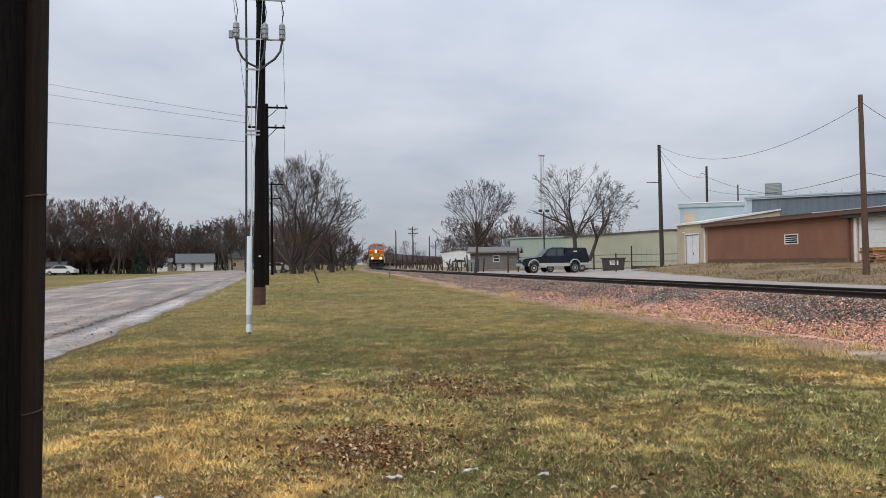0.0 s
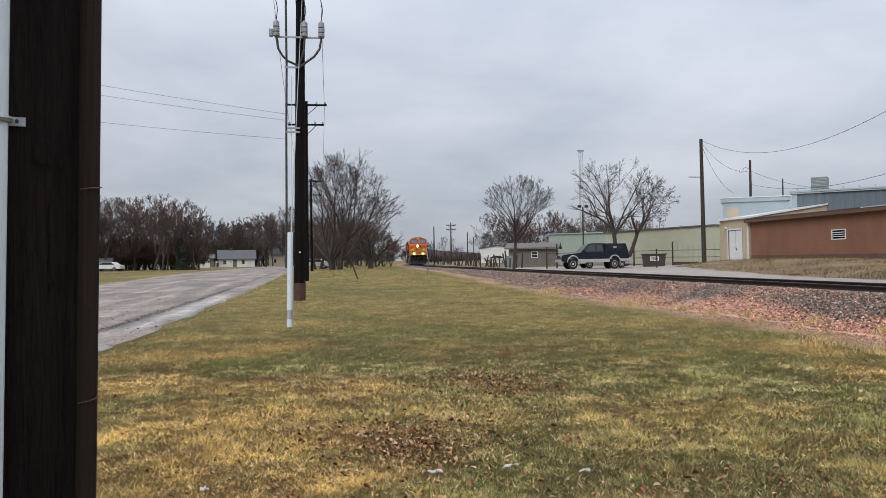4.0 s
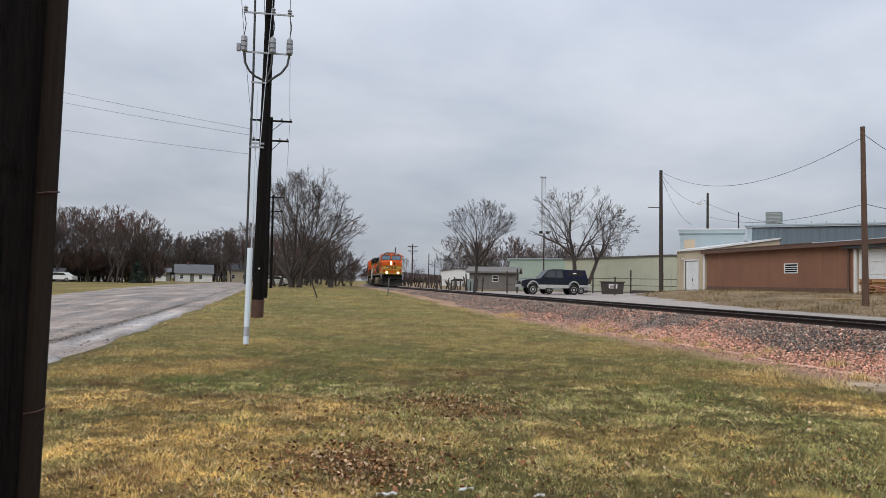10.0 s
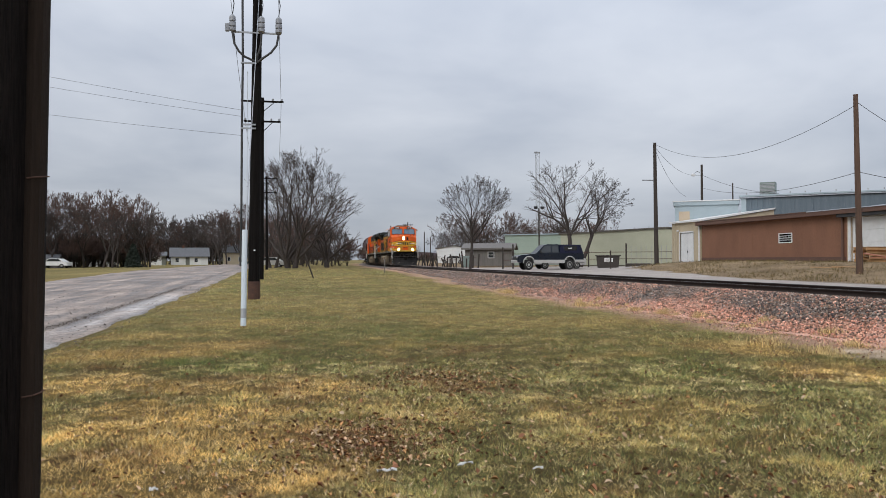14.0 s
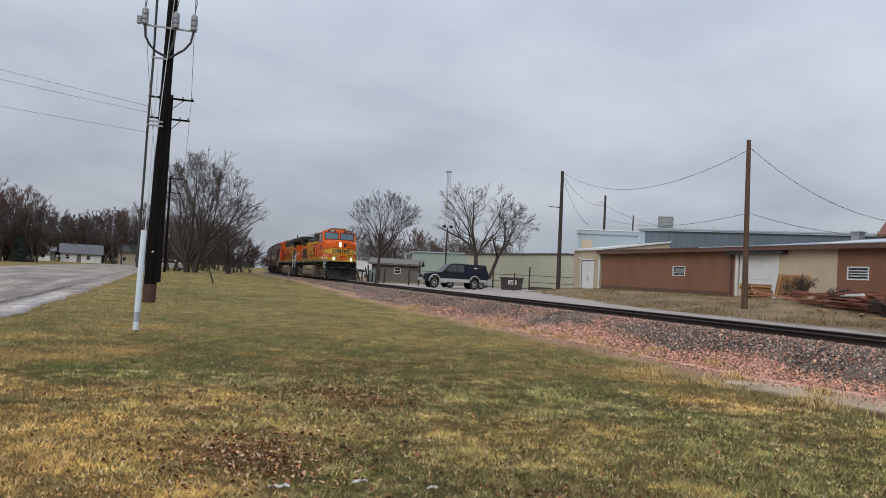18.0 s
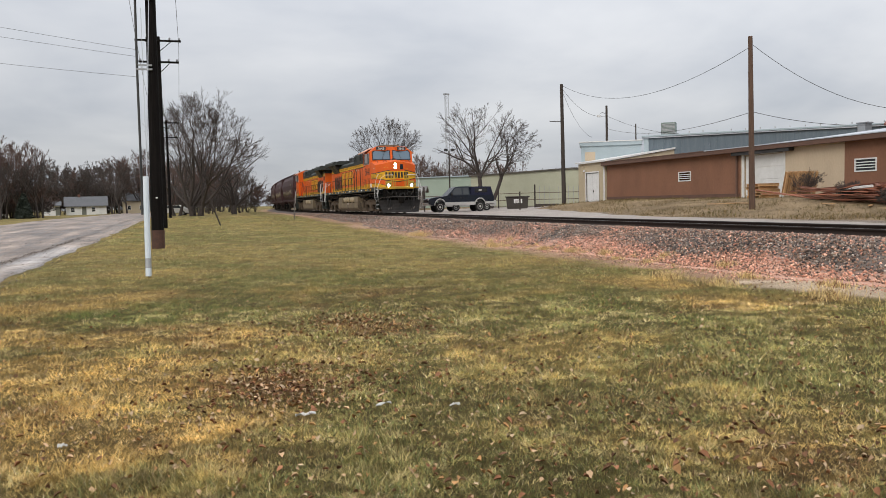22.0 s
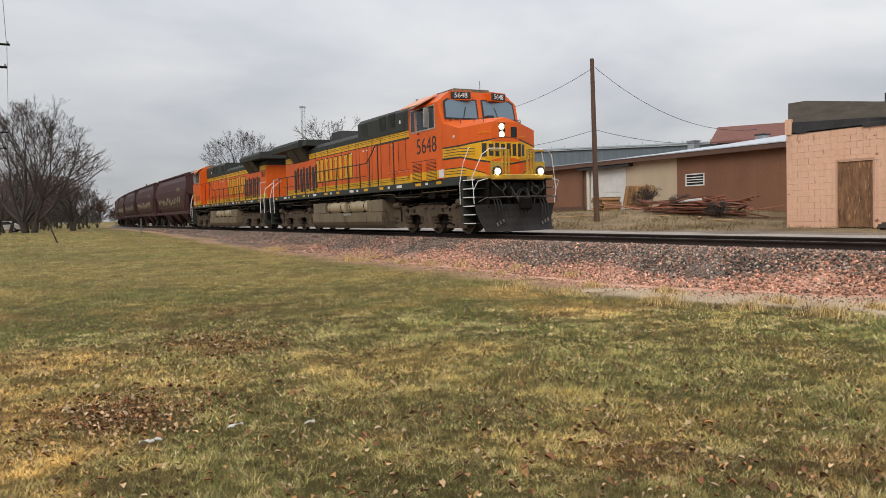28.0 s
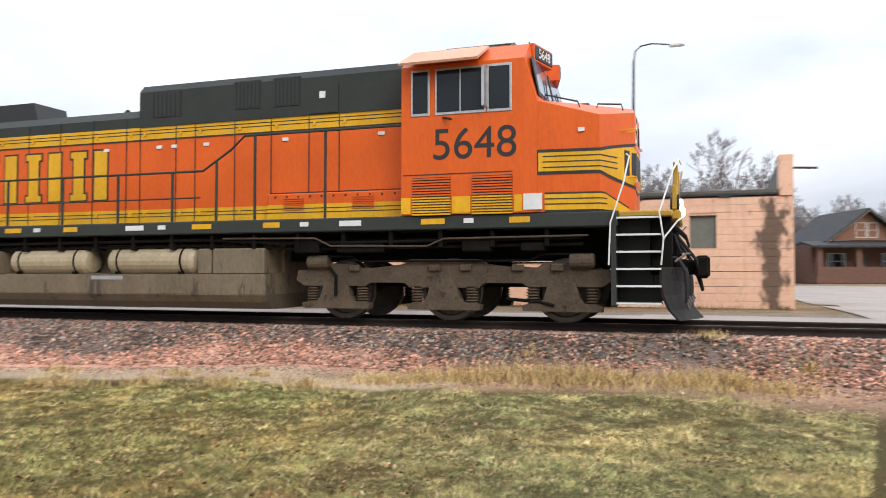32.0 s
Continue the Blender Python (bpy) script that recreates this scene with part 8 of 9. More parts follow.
pickup(20.15, 57.3, gz(20.2, 57.3) + 0.02, 176, "dark navy pickup truck with silver trim and a bed cap").scale = (0.93, 0.93, 1.06)
sc = empty("silver_car", pose(22.2, 60.6, gz(22.2, 60.6) + 0.02, 0, 0, 178), "pale silver car parked behind the pickup", "car", "parked vehicles")
part("body", P([(-2.2, 0.35), (-2.2, 0.85), (-1.6, 0.95), (-0.9, 1.4), (0.5, 1.42), (1.2, 0.98), (2.1, 0.85), (2.2, 0.4)], "y", -0.85, 0.85), "silver", sc)
part("glasshouse", P([(-1.35, 0.98), (-0.85, 1.35), (0.45, 1.37), (1.05, 0.98)], "y", -0.86, 0.86), "darkglass", sc)
for wx in (-1.35, 1.35):
    for wy in (-0.78, 0.78):
        wheel(sc, wx, wy, 0.32, 0.2)
for px, py, mm, lb in ((-2.3, 110.5, "silver", "pale car standing beside the road"), (-33.5, 122.0, "whitewall", "pale van half hidden under the trees"), (29.0, 133.0, "silver", "pale car by the white shed")):
    c_ = empty("parked_car", pose(px, py, gz(px, py) + 0.02, 0, 0, 170), lb, "car", "parked vehicles")
    part("body", P([(-2.2, 0.35), (-2.2, 0.85), (-1.6, 0.95), (-0.9, 1.4), (0.5, 1.42), (1.2, 0.98), (2.1, 0.85), (2.2, 0.4)], "y", -0.85, 0.85), mm, c_)
    part("glasshouse", P([(-1.35, 0.98), (-0.85, 1.35), (0.45, 1.37), (1.05, 0.98)], "y", -0.86, 0.86), "darkglass", c_)
    for wx in (-1.35, 1.35):
        for wy in (-0.78, 0.78):
            wheel(c_, wx, wy, 0.32, 0.2)


def pallet(m, label):
    e = empty("pallet", m, label, "pallet", "pallets")
    for k in range(7):
        part("deck_board", B(-0.6, 0.6, -0.5 + k * 0.15, -0.4 + k * 0.15, 0.12, 0.14), "palletwood", e)
    for y in (-0.45, 0.0, 0.42):
        part("stringer", B(-0.6, 0.6, y - 0.02, y + 0.02, 0.02, 0.12), "palletwood", e)
    for k in range(3):
        part("bottom_board", B(-0.6, 0.6, -0.5 + k * 0.42, -0.4 + k * 0.42, 0.0, 0.02), "palletwood", e)
    return e


first = pallet(pose(27.2, 31.4, gz(27.2, 31.4)), "pale wooden pallet lying in a stack")
for k in range(1, 5):
    copy_thing(first, pose(27.2 + 0.06 * math.sin(k * 3), 31.4 + 0.1 * math.cos(k * 2), gz(27.2, 31.4) + 0.145 * k, 0, 0, 4 * math.sin(k)))
for k in range(3):
    lean = copy_thing(first, pose(27.6 + 0.16 * k, 29.7 - 0.18 * k, gz(27.6, 29.7) + 0.62, 0, 66, 70 - 3 * k))
    lean["label"] = "pale wooden pallet leaning on edge against the wall"


def lumber():
    rg = random.Random(19)
    shared = {}
    for k in range(74):
        L = rg.choice((1.6, 2.4, 3.0, 3.6))
        key = L
        if key not in shared:
            bm = B(-L / 2, L / 2, -0.07, 0.07, -0.02, 0.02, 0.004)
            me = bpy.data.meshes.new("plank")
            bm.to_mesh(me)
            bm.free()
            me.materials.append(M["plank"])
            shared[key] = me
        lay = min(5, k // 13)
        y = rg.gauss(23.6, 2.0 - 0.24 * lay)
        x = rg.gauss(25.9, 0.55)
        z = gz(x, y) + 0.04 + lay * 0.095 + rg.random() * 0.05
        ob = new("plank", shared[key])
        tagged(ob, "reddish painted scrap plank in a heap", "plank", "heap of scrap lumber")
        ob.matrix_basis = pose(x, y, z, rg.uniform(-8, 8), rg.uniform(-9, 9) if lay > 1 else rg.uniform(-2, 2), 90 + rg.gauss(0, 24))
    for k, (x, y, L, a) in enumerate(((24.2, 24.4, 2.2, 60), (23.9, 29.2, 2.2, 75), (23.7, 29.9, 1.6, 120), (24.6, 22.6, 1.8, 40), (24.2, 21.3, 2.0, 70))):
        ob = obj("board", B(-L / 2, L / 2, -0.06, 0.06, 0, 0.035, 0.004), "palletwood")
        tagged(ob, "loose pale board lying on the dirt", "board", "loose boards")
        ob.matrix_basis = pose(x, y, gz(x, y) + 0.02, 0, 0, a)
    p = tagged(obj("white_gutter", B(-1.1, 1.1, -0.06, 0.06, 0, 0.1, 0.01), "whitep"), "white length of gutter lying on the heap", "gutter")
    p.matrix_basis = pose(25.3, 24.1, gz(25.3, 24.1) + 0.5, 4, 3, 80)
    for k in range(7):
        ob = obj("board", B(-0.75, 0.75, -0.09, 0.09, 0, 0.05, 0.004), "sleeper")
        tagged(ob, "dark old board stacked against the pink wall", "board", "boards by the pink wall")
        ob.matrix_basis = pose(21.2 + 0.05 * (k % 2), 12.1 + 0.05 * (k % 3), gz(21.2, 12.1) + 0.0 + 0.055 * (k // 2), 0, 0, 88 + 3 * (k % 3))
    for sx, sy in ((25.5, 24.4), (26.0, 25.0), (27.2, 28.4), (24.9, 22.0)):
        b = tree(sx, sy, 1.0 if sx < 26.5 else 1.5, int(sx * 10), "dry weedy brush by the lumber heap", 0.012, fork=0.08, wide=0.5, levels=4, spread=0.8, limbs=3, trunks=4, thin=0.004, name="brush", group="dry brush")


lumber()


def fence():
    """Old posts and wire along the far side of the track."""
    rg = random.Random(23)
    e = empty("old_fence", pose(0, 0, 0), "old leaning wooden fence posts with wire beside the track", "fence")
    tops = []
    for k in range(44):
        y = 70.5 + k * 1.3 + rg.uniform(-0.5, 0.5) + (k > 30) * (k - 30) * 1.2
        x = 17.6 + float(bend_off(y)) + rg.uniform(-0.4, 0.4)
        z = gz(x, y)
        lx, ly, h = rg.gauss(0, 0.30), rg.gauss(0, 0.3), rg.uniform(0.9, 1.75)
        part("fence_post", T([(x, y, z - 0.2), (x + lx, y + ly, z + h)], 0.08, 7, 0.07), "oldwood", e)
        tops.append((x + lx * 0.8, y + ly * 0.8, z + h * 0.8))
    part("fence_wire", T(tops, 0.012, 4), "rust", e)
    g = empty("yard_fence", pose(0, 0, 0), "chain-link yard fence with dark posts", "fence")
    pts = [(18.3, 63.5), (19.9, 65.8), (22.9, 66.3), (26.6, 64.6), (29.3, 62.6), (31.3, 60.6), (33.6, 58.8)]
    for (x, y), h in zip(pts, (1.9, 2.2, 1.5, 1.7, 2.1, 1.7, 1.9)):
        z = gz(x, y)
        part("fence_post", T([(x, y, z - 0.2), (x, y, z + h)], 0.07, 8), "oldwood", g)
    for a, b in zip(pts, pts[1:]):
        for h in (1.35, 0.75):
            part("fence_rail", T([(*a, gz(*a) + h), (*b, gz(*b) + h)], 0.025, 5), "rust", g)
    for k in range(15):
        x, y = 29.3 + k * 0.33, 62.6 - k * 0.29
        part("picket", T([(x, y, gz(x, y) - 0.1), (x, y, gz(x, y) + 1.9)], 0.02, 5), "galv", g)


fence()
d = empty("dumpster", pose(26.6, 60.4, gz(26.6, 60.4), 0, 0, -22), "dark brown steel bin with a pale notice on it", "dumpster")
part("bin", P([(-0.85, 0.0), (0.85, 0.0), (0.95, 1.0), (-0.95, 1.0)], "y", -0.6, 0.6), "greenbox", d)
part("rim", B(-1.05, 1.05, -0.68, 0.68, 1.0, 1.08, 0.01), "greenbox", d)
part("notice", B(-0.3, 0.4, -0.615, -0.602, 0.5, 0.85), "whitep", d, "pale notice with grey bars")
for k in range(3):
    part("notice_bar", B(-0.22, 0.32, -0.622, -0.614, 0.56 + k * 0.09, 0.60 + k * 0.09), "rust", d)
tr = tagged(obj("low_trough", B(-1.0, 1.0, -0.3, 0.3, 0, 0.35, 0.02), "sleeper"), "low dark timber trough beside the fence", "trough")
tr.matrix_basis = pose(29.3, 60.2, gz(29.3, 60.2), 0, 0, -30)
ub = empty("utility_cabinet", pose(19.2, 80.5, gz(19.2, 80.5), 0, 0, -15), "grey-green steel utility cabinet beside the track", "cabinet")
part("case", B(-0.5, 0.5, -0.35, 0.35, 0, 1.25, 0.03), "utilbox", ub)
part("case_door", B(-0.42, 0.42, -0.37, -0.35, 0.1, 1.15, 0.01), "utilbox", ub)

# lattice mast far behind the yard
ms = empty("lattice_mast", pose(48.0, 142.0, 0.5), "tall thin grey lattice radio mast", "radio mast")
for k in range(3):
    a = 2 * math.pi * k / 3
    part("leg", T([(0.42 * math.cos(a), 0.42 * math.sin(a), 0), (0.42 * math.cos(a), 0.42 * math.sin(a), 21.8)], 0.038, 5), "galv", ms)
for j in range(22):
    bm = bmesh.new()
    for k in range(3):
        a, b = 2 * math.pi * k / 3, 2 * math.pi * (k + 1) / 3
        tube(bm, [(0.42 * math.cos(a), 0.42 * math.sin(a), j), (0.42 * math.cos(b), 0.42 * math.sin(b), j + 1)], 0.02, 4)
        tube(bm, [(0.42 * math.cos(a), 0.42 * math.sin(a), j), (0.42 * math.cos(b), 0.42 * math.sin(b), j)], 0.02, 4)
    part("lattice_bay", bm, "galv", ms)
part("mast_top", B(-0.6, 0.6, -0.1, 0.1, 21.7, 22.0), "galv", ms)
# yard floodlight
fl = empty("flood_light", pose(24.3, 71.5, gz(24.3, 71.5)), "dark pole with two floodlights", "flood light")
part("post", T([(0, 0, 0), (0, 0, 5.8)], 0.07, 7), "oldwood", fl)
for s in (-1, 1):
    part("lamp_head", B(s * 0.35 - 0.16, s * 0.35 + 0.16, -0.2, 0.1, 5.75, 6.0, 0.02), "trim", fl)
# street lamp behind the pink building
sl = empty("street_lamp", pose(39.8, 3.0, 0.7), "grey curved-arm street lamp behind the buildings", "street lamp")
part("mast", T([(0, 0, 0), (0, -0.05, 8.0), (0, -0.1, 11.9)], 0.085, 8, 0.055), "galv_dark", sl)
part("arm", T([(0, -0.1, 11.8), (0.0, -0.18, 12.35), (0.0, -0.45, 12.6), (0.0, -1.0, 12.68), (0, -1.9, 12.55)], 0.036, 7), "galv_dark", sl)
part("lamp_head", B(-0.14, 0.14, -2.6, -1.85, 12.42, 12.6, 0.05), "whitep", sl)
l2 = empty("street_lamp", pose(38.5, 23.2, 0.7), "grey curved-arm street lamp behind the buildings", "street lamp")
part("mast", T([(0, 0, 0), (0, 0, 6.2)], 0.07, 8, 0.05), "galv_dark", l2)
part("arm", T([(0, 0, 6.1), (0.1, -0.1, 6.55), (0.4, -0.5, 6.7), (0.8, -1.3, 6.68)], 0.035, 6), "galv_dark", l2)
part("lamp_head", B(0.6, 1.0, -1.75, -1.25, 6.58, 6.7, 0.03), "whitep", l2)

# stakes in the lawn
for x, y, h, lx, mm, lb in ((1.99, 56.3, 1.9, -0.75, "oldwood", "dark leaning stake in the lawn"), (8.7, 69.0, 1.45, 0.05, "greyboard", "thin grey marker post beside the track"), (22.0, 49.5, 1.3, 0.0, "oldwood", "short grey post at the lot's edge")):
    o = tagged(obj("stake", T([(0, 0, -0.2), (lx, 0, h)], 0.05 if h > 1 else 0.035, 7), mm), lb, "stake", "stakes")
    o.matrix_basis = pose(x, y, gz(x, y))
# poles along the line in the distance
for x, y, h in ((18.9, 140.0, 7.4), (21.8, 138.3, 8.0), (30.1, 167.3, 7.2), (37.0, 196.5, 7.0), (3.0, 150.0, 8.5), (6.0, 190.0, 9.0), (-0.5, 130.0, 9.0)):
    wood_pole(x, y, h, 0.14, "dark pole far along the line", "oldwood", (0, 0), None, [(h - 0.5, 0.9, 0), (h - 1.3, 0.9, 0)] if h > 7.5 else [])


# ---- grass, stones, leaves ----
def blade_field(name, label, x, y, length, width, lean, tint, material="grass", rng=RNG, curl=0.5, simple=False, z=None):
    """Grass blades at the given places, each bent once (simple: straight)."""
    n = len(x)
    z = height(x, y) if z is None else z
    az = rng.random(n) * 2 * math.pi
    th = rng.random(n) * 2 * math.pi
    side = np.stack([np.cos(th), np.sin(th), np.zeros(n)], -1) * (width / 2)[:, None]
    d = np.stack([np.cos(az) * np.sin(lean), np.sin(az) * np.sin(lean), np.cos(lean)], -1)
    l2 = np.minimum(lean + curl * rng.random(n), 1.5)
    d2 = np.stack([np.cos(az) * np.sin(l2), np.sin(az) * np.sin(l2), np.cos(l2)], -1)
    p0 = np.stack([x, y, z - 0.006], -1)
    p1 = p0 + d * (length * 0.5)[:, None]
    p2 = p1 + d2 * (length * 0.5)[:, None]
    if simple:
        V = np.stack([p0 - side, p0 + side, p1 + d * (length * 0.5)[:, None]], 1).reshape(-1, 3)
        return tagged(raw(name, V, np.arange(n * 3).reshape(-1, 3), material, np.repeat(tint, 3, 0)), label, "grass", kind="stuff")
    V = np.stack([p0 - side, p0 + side, p1 - side * 0.75, p1 + side * 0.75, p2], 1).reshape(-1, 3)
    b = (np.arange(n) * 5)[:, None]
    F = np.concatenate([b + np.array([[0, 1, 3]]), b + np.array([[0, 3, 2]]), b + np.array([[2, 3, 4]])])
    return tagged(raw(name, V, F, material, np.repeat(tint, 5, 0)), label, "grass", kind="stuff")


def lawn_blades():
    rings = (("lawn_grass", "short winter grass, green mixed with straw", 190000, 1.9, 3.3, 104), ("middle_lawn_grass", "short winter grass, green mixed with straw", 800000, 3.3, 12.0, 102), ("distant_lawn_grass", "short winter grass further off, green mixed with straw", 520000, 12.0, 85.0, 48), ("rear_lawn_grass", "short winter grass behind the path", 110000, 0.4, 13.0, 338))
    for name, label, n, ra, rb, wide in rings:
        r = np.exp(RNG.uniform(math.log(ra), math.log(rb), n))
        a = np.radians(RNG.uniform(-22, wide, n))
        keep = np.ones(n, bool) if wide < 200 else (r < 1.9) | (np.degrees(a) > 102)
        r, a = r[keep], a[keep]
        n = len(r)
        x, y = r * np.sin(a), r * np.cos(a)
        q = x - TRACK_X - bend_off(y)
        edge = toe(y) + 0.25 + 0.7 * (vnoise(x, y, 0.8, 63) - 0.5)
        ok = (q < edge) & (x > road_edge(y) + 0.25 * RNG.random(n) ** 2) & (RNG.random(n) > 0.96 * pale_patch(x, y)) & (RNG.random(n) > 1.02 * dirt_edge(x, y)) & (RNG.random(n) < 0.55 + 0.6 * vnoise(x, y, 0.22, 65))
        x, y, r = x[ok], y[ok], r[ok]
        n = len(x)
        c = lawn_tint(x, y)
        f = RNG.random(n)
        dry = c[:, 0] / c[:, 1]
        c = np.where((f < 0.20)[:, None], c * 0.4 + np.array([0.52, 0.40, 0.17]) * 0.6 if ra < 10 else c * 0.75 + np.array([0.50, 0.38, 0.17]) * 0.25, c)
        c = np.where(((f > 0.62) & (dry < 1.45))[:, None], c * 0.45 + np.array([0.140, 0.200, 0.090]) * 0.55, c)
        c = np.where((f > 0.93)[:, None], np.array([0.20, 0.105, 0.055]), c)
        c = np.where((f > 0.97)[:, None] & (ra < 10), np.array([0.62, 0.52, 0.33]), c)
        wn, wm, wf = sstep(11, 5, r) + 1e-3, sstep(4, 9, r) * sstep(40, 16, r), sstep(12, 30, r)

        def speck(seed, k=1.0):
            """Noise from 0 to 1 whose grain grows with the distance."""
            return (vnoise(x, y, 0.05 * k, seed) * wn + vnoise(x, y, 0.12 * k, seed + 1) * wm + vnoise(x, y, 0.4 * k, seed + 2) * wf) / (wn + wm + wf)
        tuft = 0.5 * speck(171) + 0.3 * speck(181, 2.7) + 0.2 * speck(191, 6.0)
        # shade between clumps, multiplied into the blade colours below
        clump_shade = 0.58 + 0.92 * sstep(0.30, 0.68, tuft)
        dead = sstep(0.56, 0.70, 0.6 * speck(201, 2.4) + 0.4 * speck(211))
        pale = np.array([0.50, 0.39, 0.20]) * (0.8 + 0.4 * RNG.random(n))[:, None]
        c = c + (pale - c) * (0.48 * dead)[:, None]
        dark = sstep(0.58, 0.72, 0.7 * speck(221, 3.4) + 0.3 * speck(231))
        c = c + (np.array([0.13, 0.078, 0.042]) - c) * (0.26 * dark)[:, None]
        # brightening with distance from the camera goes into the blade colour here
        c = c * ((RNG.uniform(0.75, 1.0, n) * (1.30 + 0.28 * sstep(3.5, 8.0, r)) if ra < 10 else RNG.uniform(0.9, 1.25, n)) * (clump_shade if ra < 10 else 0.5 + 0.5 * clump_shade))[:, None]
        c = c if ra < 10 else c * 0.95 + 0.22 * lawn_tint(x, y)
        straw = (c[:, 0] > 0.27)
        tall = 0.45 + 0.8 * vnoise(x, y, 0.5, 64) ** 2 + 0.5 * vnoise(x, y, 0.13, 69) ** 2
        length = RNG.uniform(0.024, 0.066, n) * tall * np.where(straw, 1.15, 1.0) * (1 + 0.010 * r)
        width = RNG.uniform(0.0030, 0.0060, n) * np.maximum(1.0, (r / 4.0) ** 0.85)
        lean = np.where(straw, RNG.uniform(0.5, 1.45, n), RNG.uniform(0.15, 1.15, n))
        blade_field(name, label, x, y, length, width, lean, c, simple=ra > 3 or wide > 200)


def lot_blades():
    """Thin dry grass on the mound and along the foot of the block building."""
    n = 42000
    x = np.concatenate([RNG.uniform(19.2, 29.4, int(n * 0.85)), 21.85 - np.abs(RNG.normal(0, 0.35, n - int(n * 0.85)))])
    y = np.concatenate([RNG.uniform(16.5, 54, int(n * 0.85)), RNG.uniform(-2.4, 16.4, n - int(n * 0.85))])
    ok = RNG.random(n) < 0.15 + 1.1 * sstep(0.42, 0.7, vnoise(x, y, 1.8, 67) * 0.6 + vnoise(x, y, 0.6, 68) * 0.4)
    ok &= (x > lane_edge(y) + 0.5 * (vnoise(x, y, 1.1, 44) - 0.5)) & (y < 48.5 + 0.37 * (x - 22.5))
    x, y = x[ok], y[ok]
    n = len(x)
    c = np.array([[0.26, 0.18, 0.085], [0.165, 0.118, 0.056], [0.12, 0.10, 0.042]])[RNG.integers(0, 3, n)] * RNG.uniform(0.5, 1.3, n)[:, None]
    blade_field("dry_lot_grass", "thin dry grass on the dirt mound", x, y, RNG.uniform(0.06, 0.2, n), RNG.uniform(0.012, 0.03, n), RNG.uniform(0.2, 1.3, n), c, simple=True)


def tufts():
    """Dry bunches along the foot of the ballast."""
    xs, ys, ls = [], [], []
    spots = [(TRACK_X + float(toe(-5.0 + k * 0.62)) + 0.05 - 0.7 * (3 < -5.0 + k * 0.62 < 13) + 0.25 * math.sin(k * 1.7), -5.0 + k * 0.62 + 0.3 * math.sin(k * 2.9), 0.18 + 0.5 * math.sin(k * 5.3) ** 4) for k in range(52) if k % 3 == 0 or not 10 < k < 32]
    spots += [(11.3, -0.25, 1.6), (11.25, -0.6, 1.4), (11.3, 0.15, 1.2), (11.1, -1.2, 0.9), (11.2, 0.95, 1.2), (11.25, 1.4, 1.5), (11.2, 1.85, 1.6), (11.2, 2.3, 1.5), (11.15, 2.8, 1.4), (11.0, 3.3, 1.3), (10.8, 3.8, 1.2), (10.5, 4.4, 1.1), (9.7, 33.0, 1.6), (9.6, 24.0, 1.1), (8.5, 12.4, 0.9), (8.6, 11.0, 0.8), (9.7, 5.2, 1.0), (9.4, 6.4, 1.0), (9.2, 7.6, 0.9), (9.0, 9.0, 0.9)]
    for sx, sy, k in spots:
        m = int(420 * k)
        rr = np.abs(RNG.normal(0, 0.14 * k + 0.06, m))
        aa = RNG.random(m) * 2 * math.pi
        xs.append(sx + rr * np.cos(aa))
        ys.append(sy + rr * 1.6 * np.sin(aa))
        ls.append(RNG.uniform(0.10, 0.28, m) * (0.35 + 0.55 * k))
    x, y, l = np.concatenate(xs), np.concatenate(ys), np.concatenate(ls)
    n = len(x)
    c = np.array([0.74, 0.55, 0.26])[None] * RNG.uniform(0.45, 1.25, n)[:, None]
    c = np.where((RNG.random(n) < 0.18)[:, None], np.array([0.20, 0.10, 0.06]), c)
    q = x - TRACK_X - bend_off(y)
    z = np.where(q > toe(y), bed_z(q, y, height(x, y)), height(x, y))
    blade_field("dry_tufts", "tall straw-coloured tufts along the ballast", x, y, l, RNG.uniform(0.006, 0.013, n), RNG.uniform(0.05, 0.75, n), c, curl=0.7, z=z)


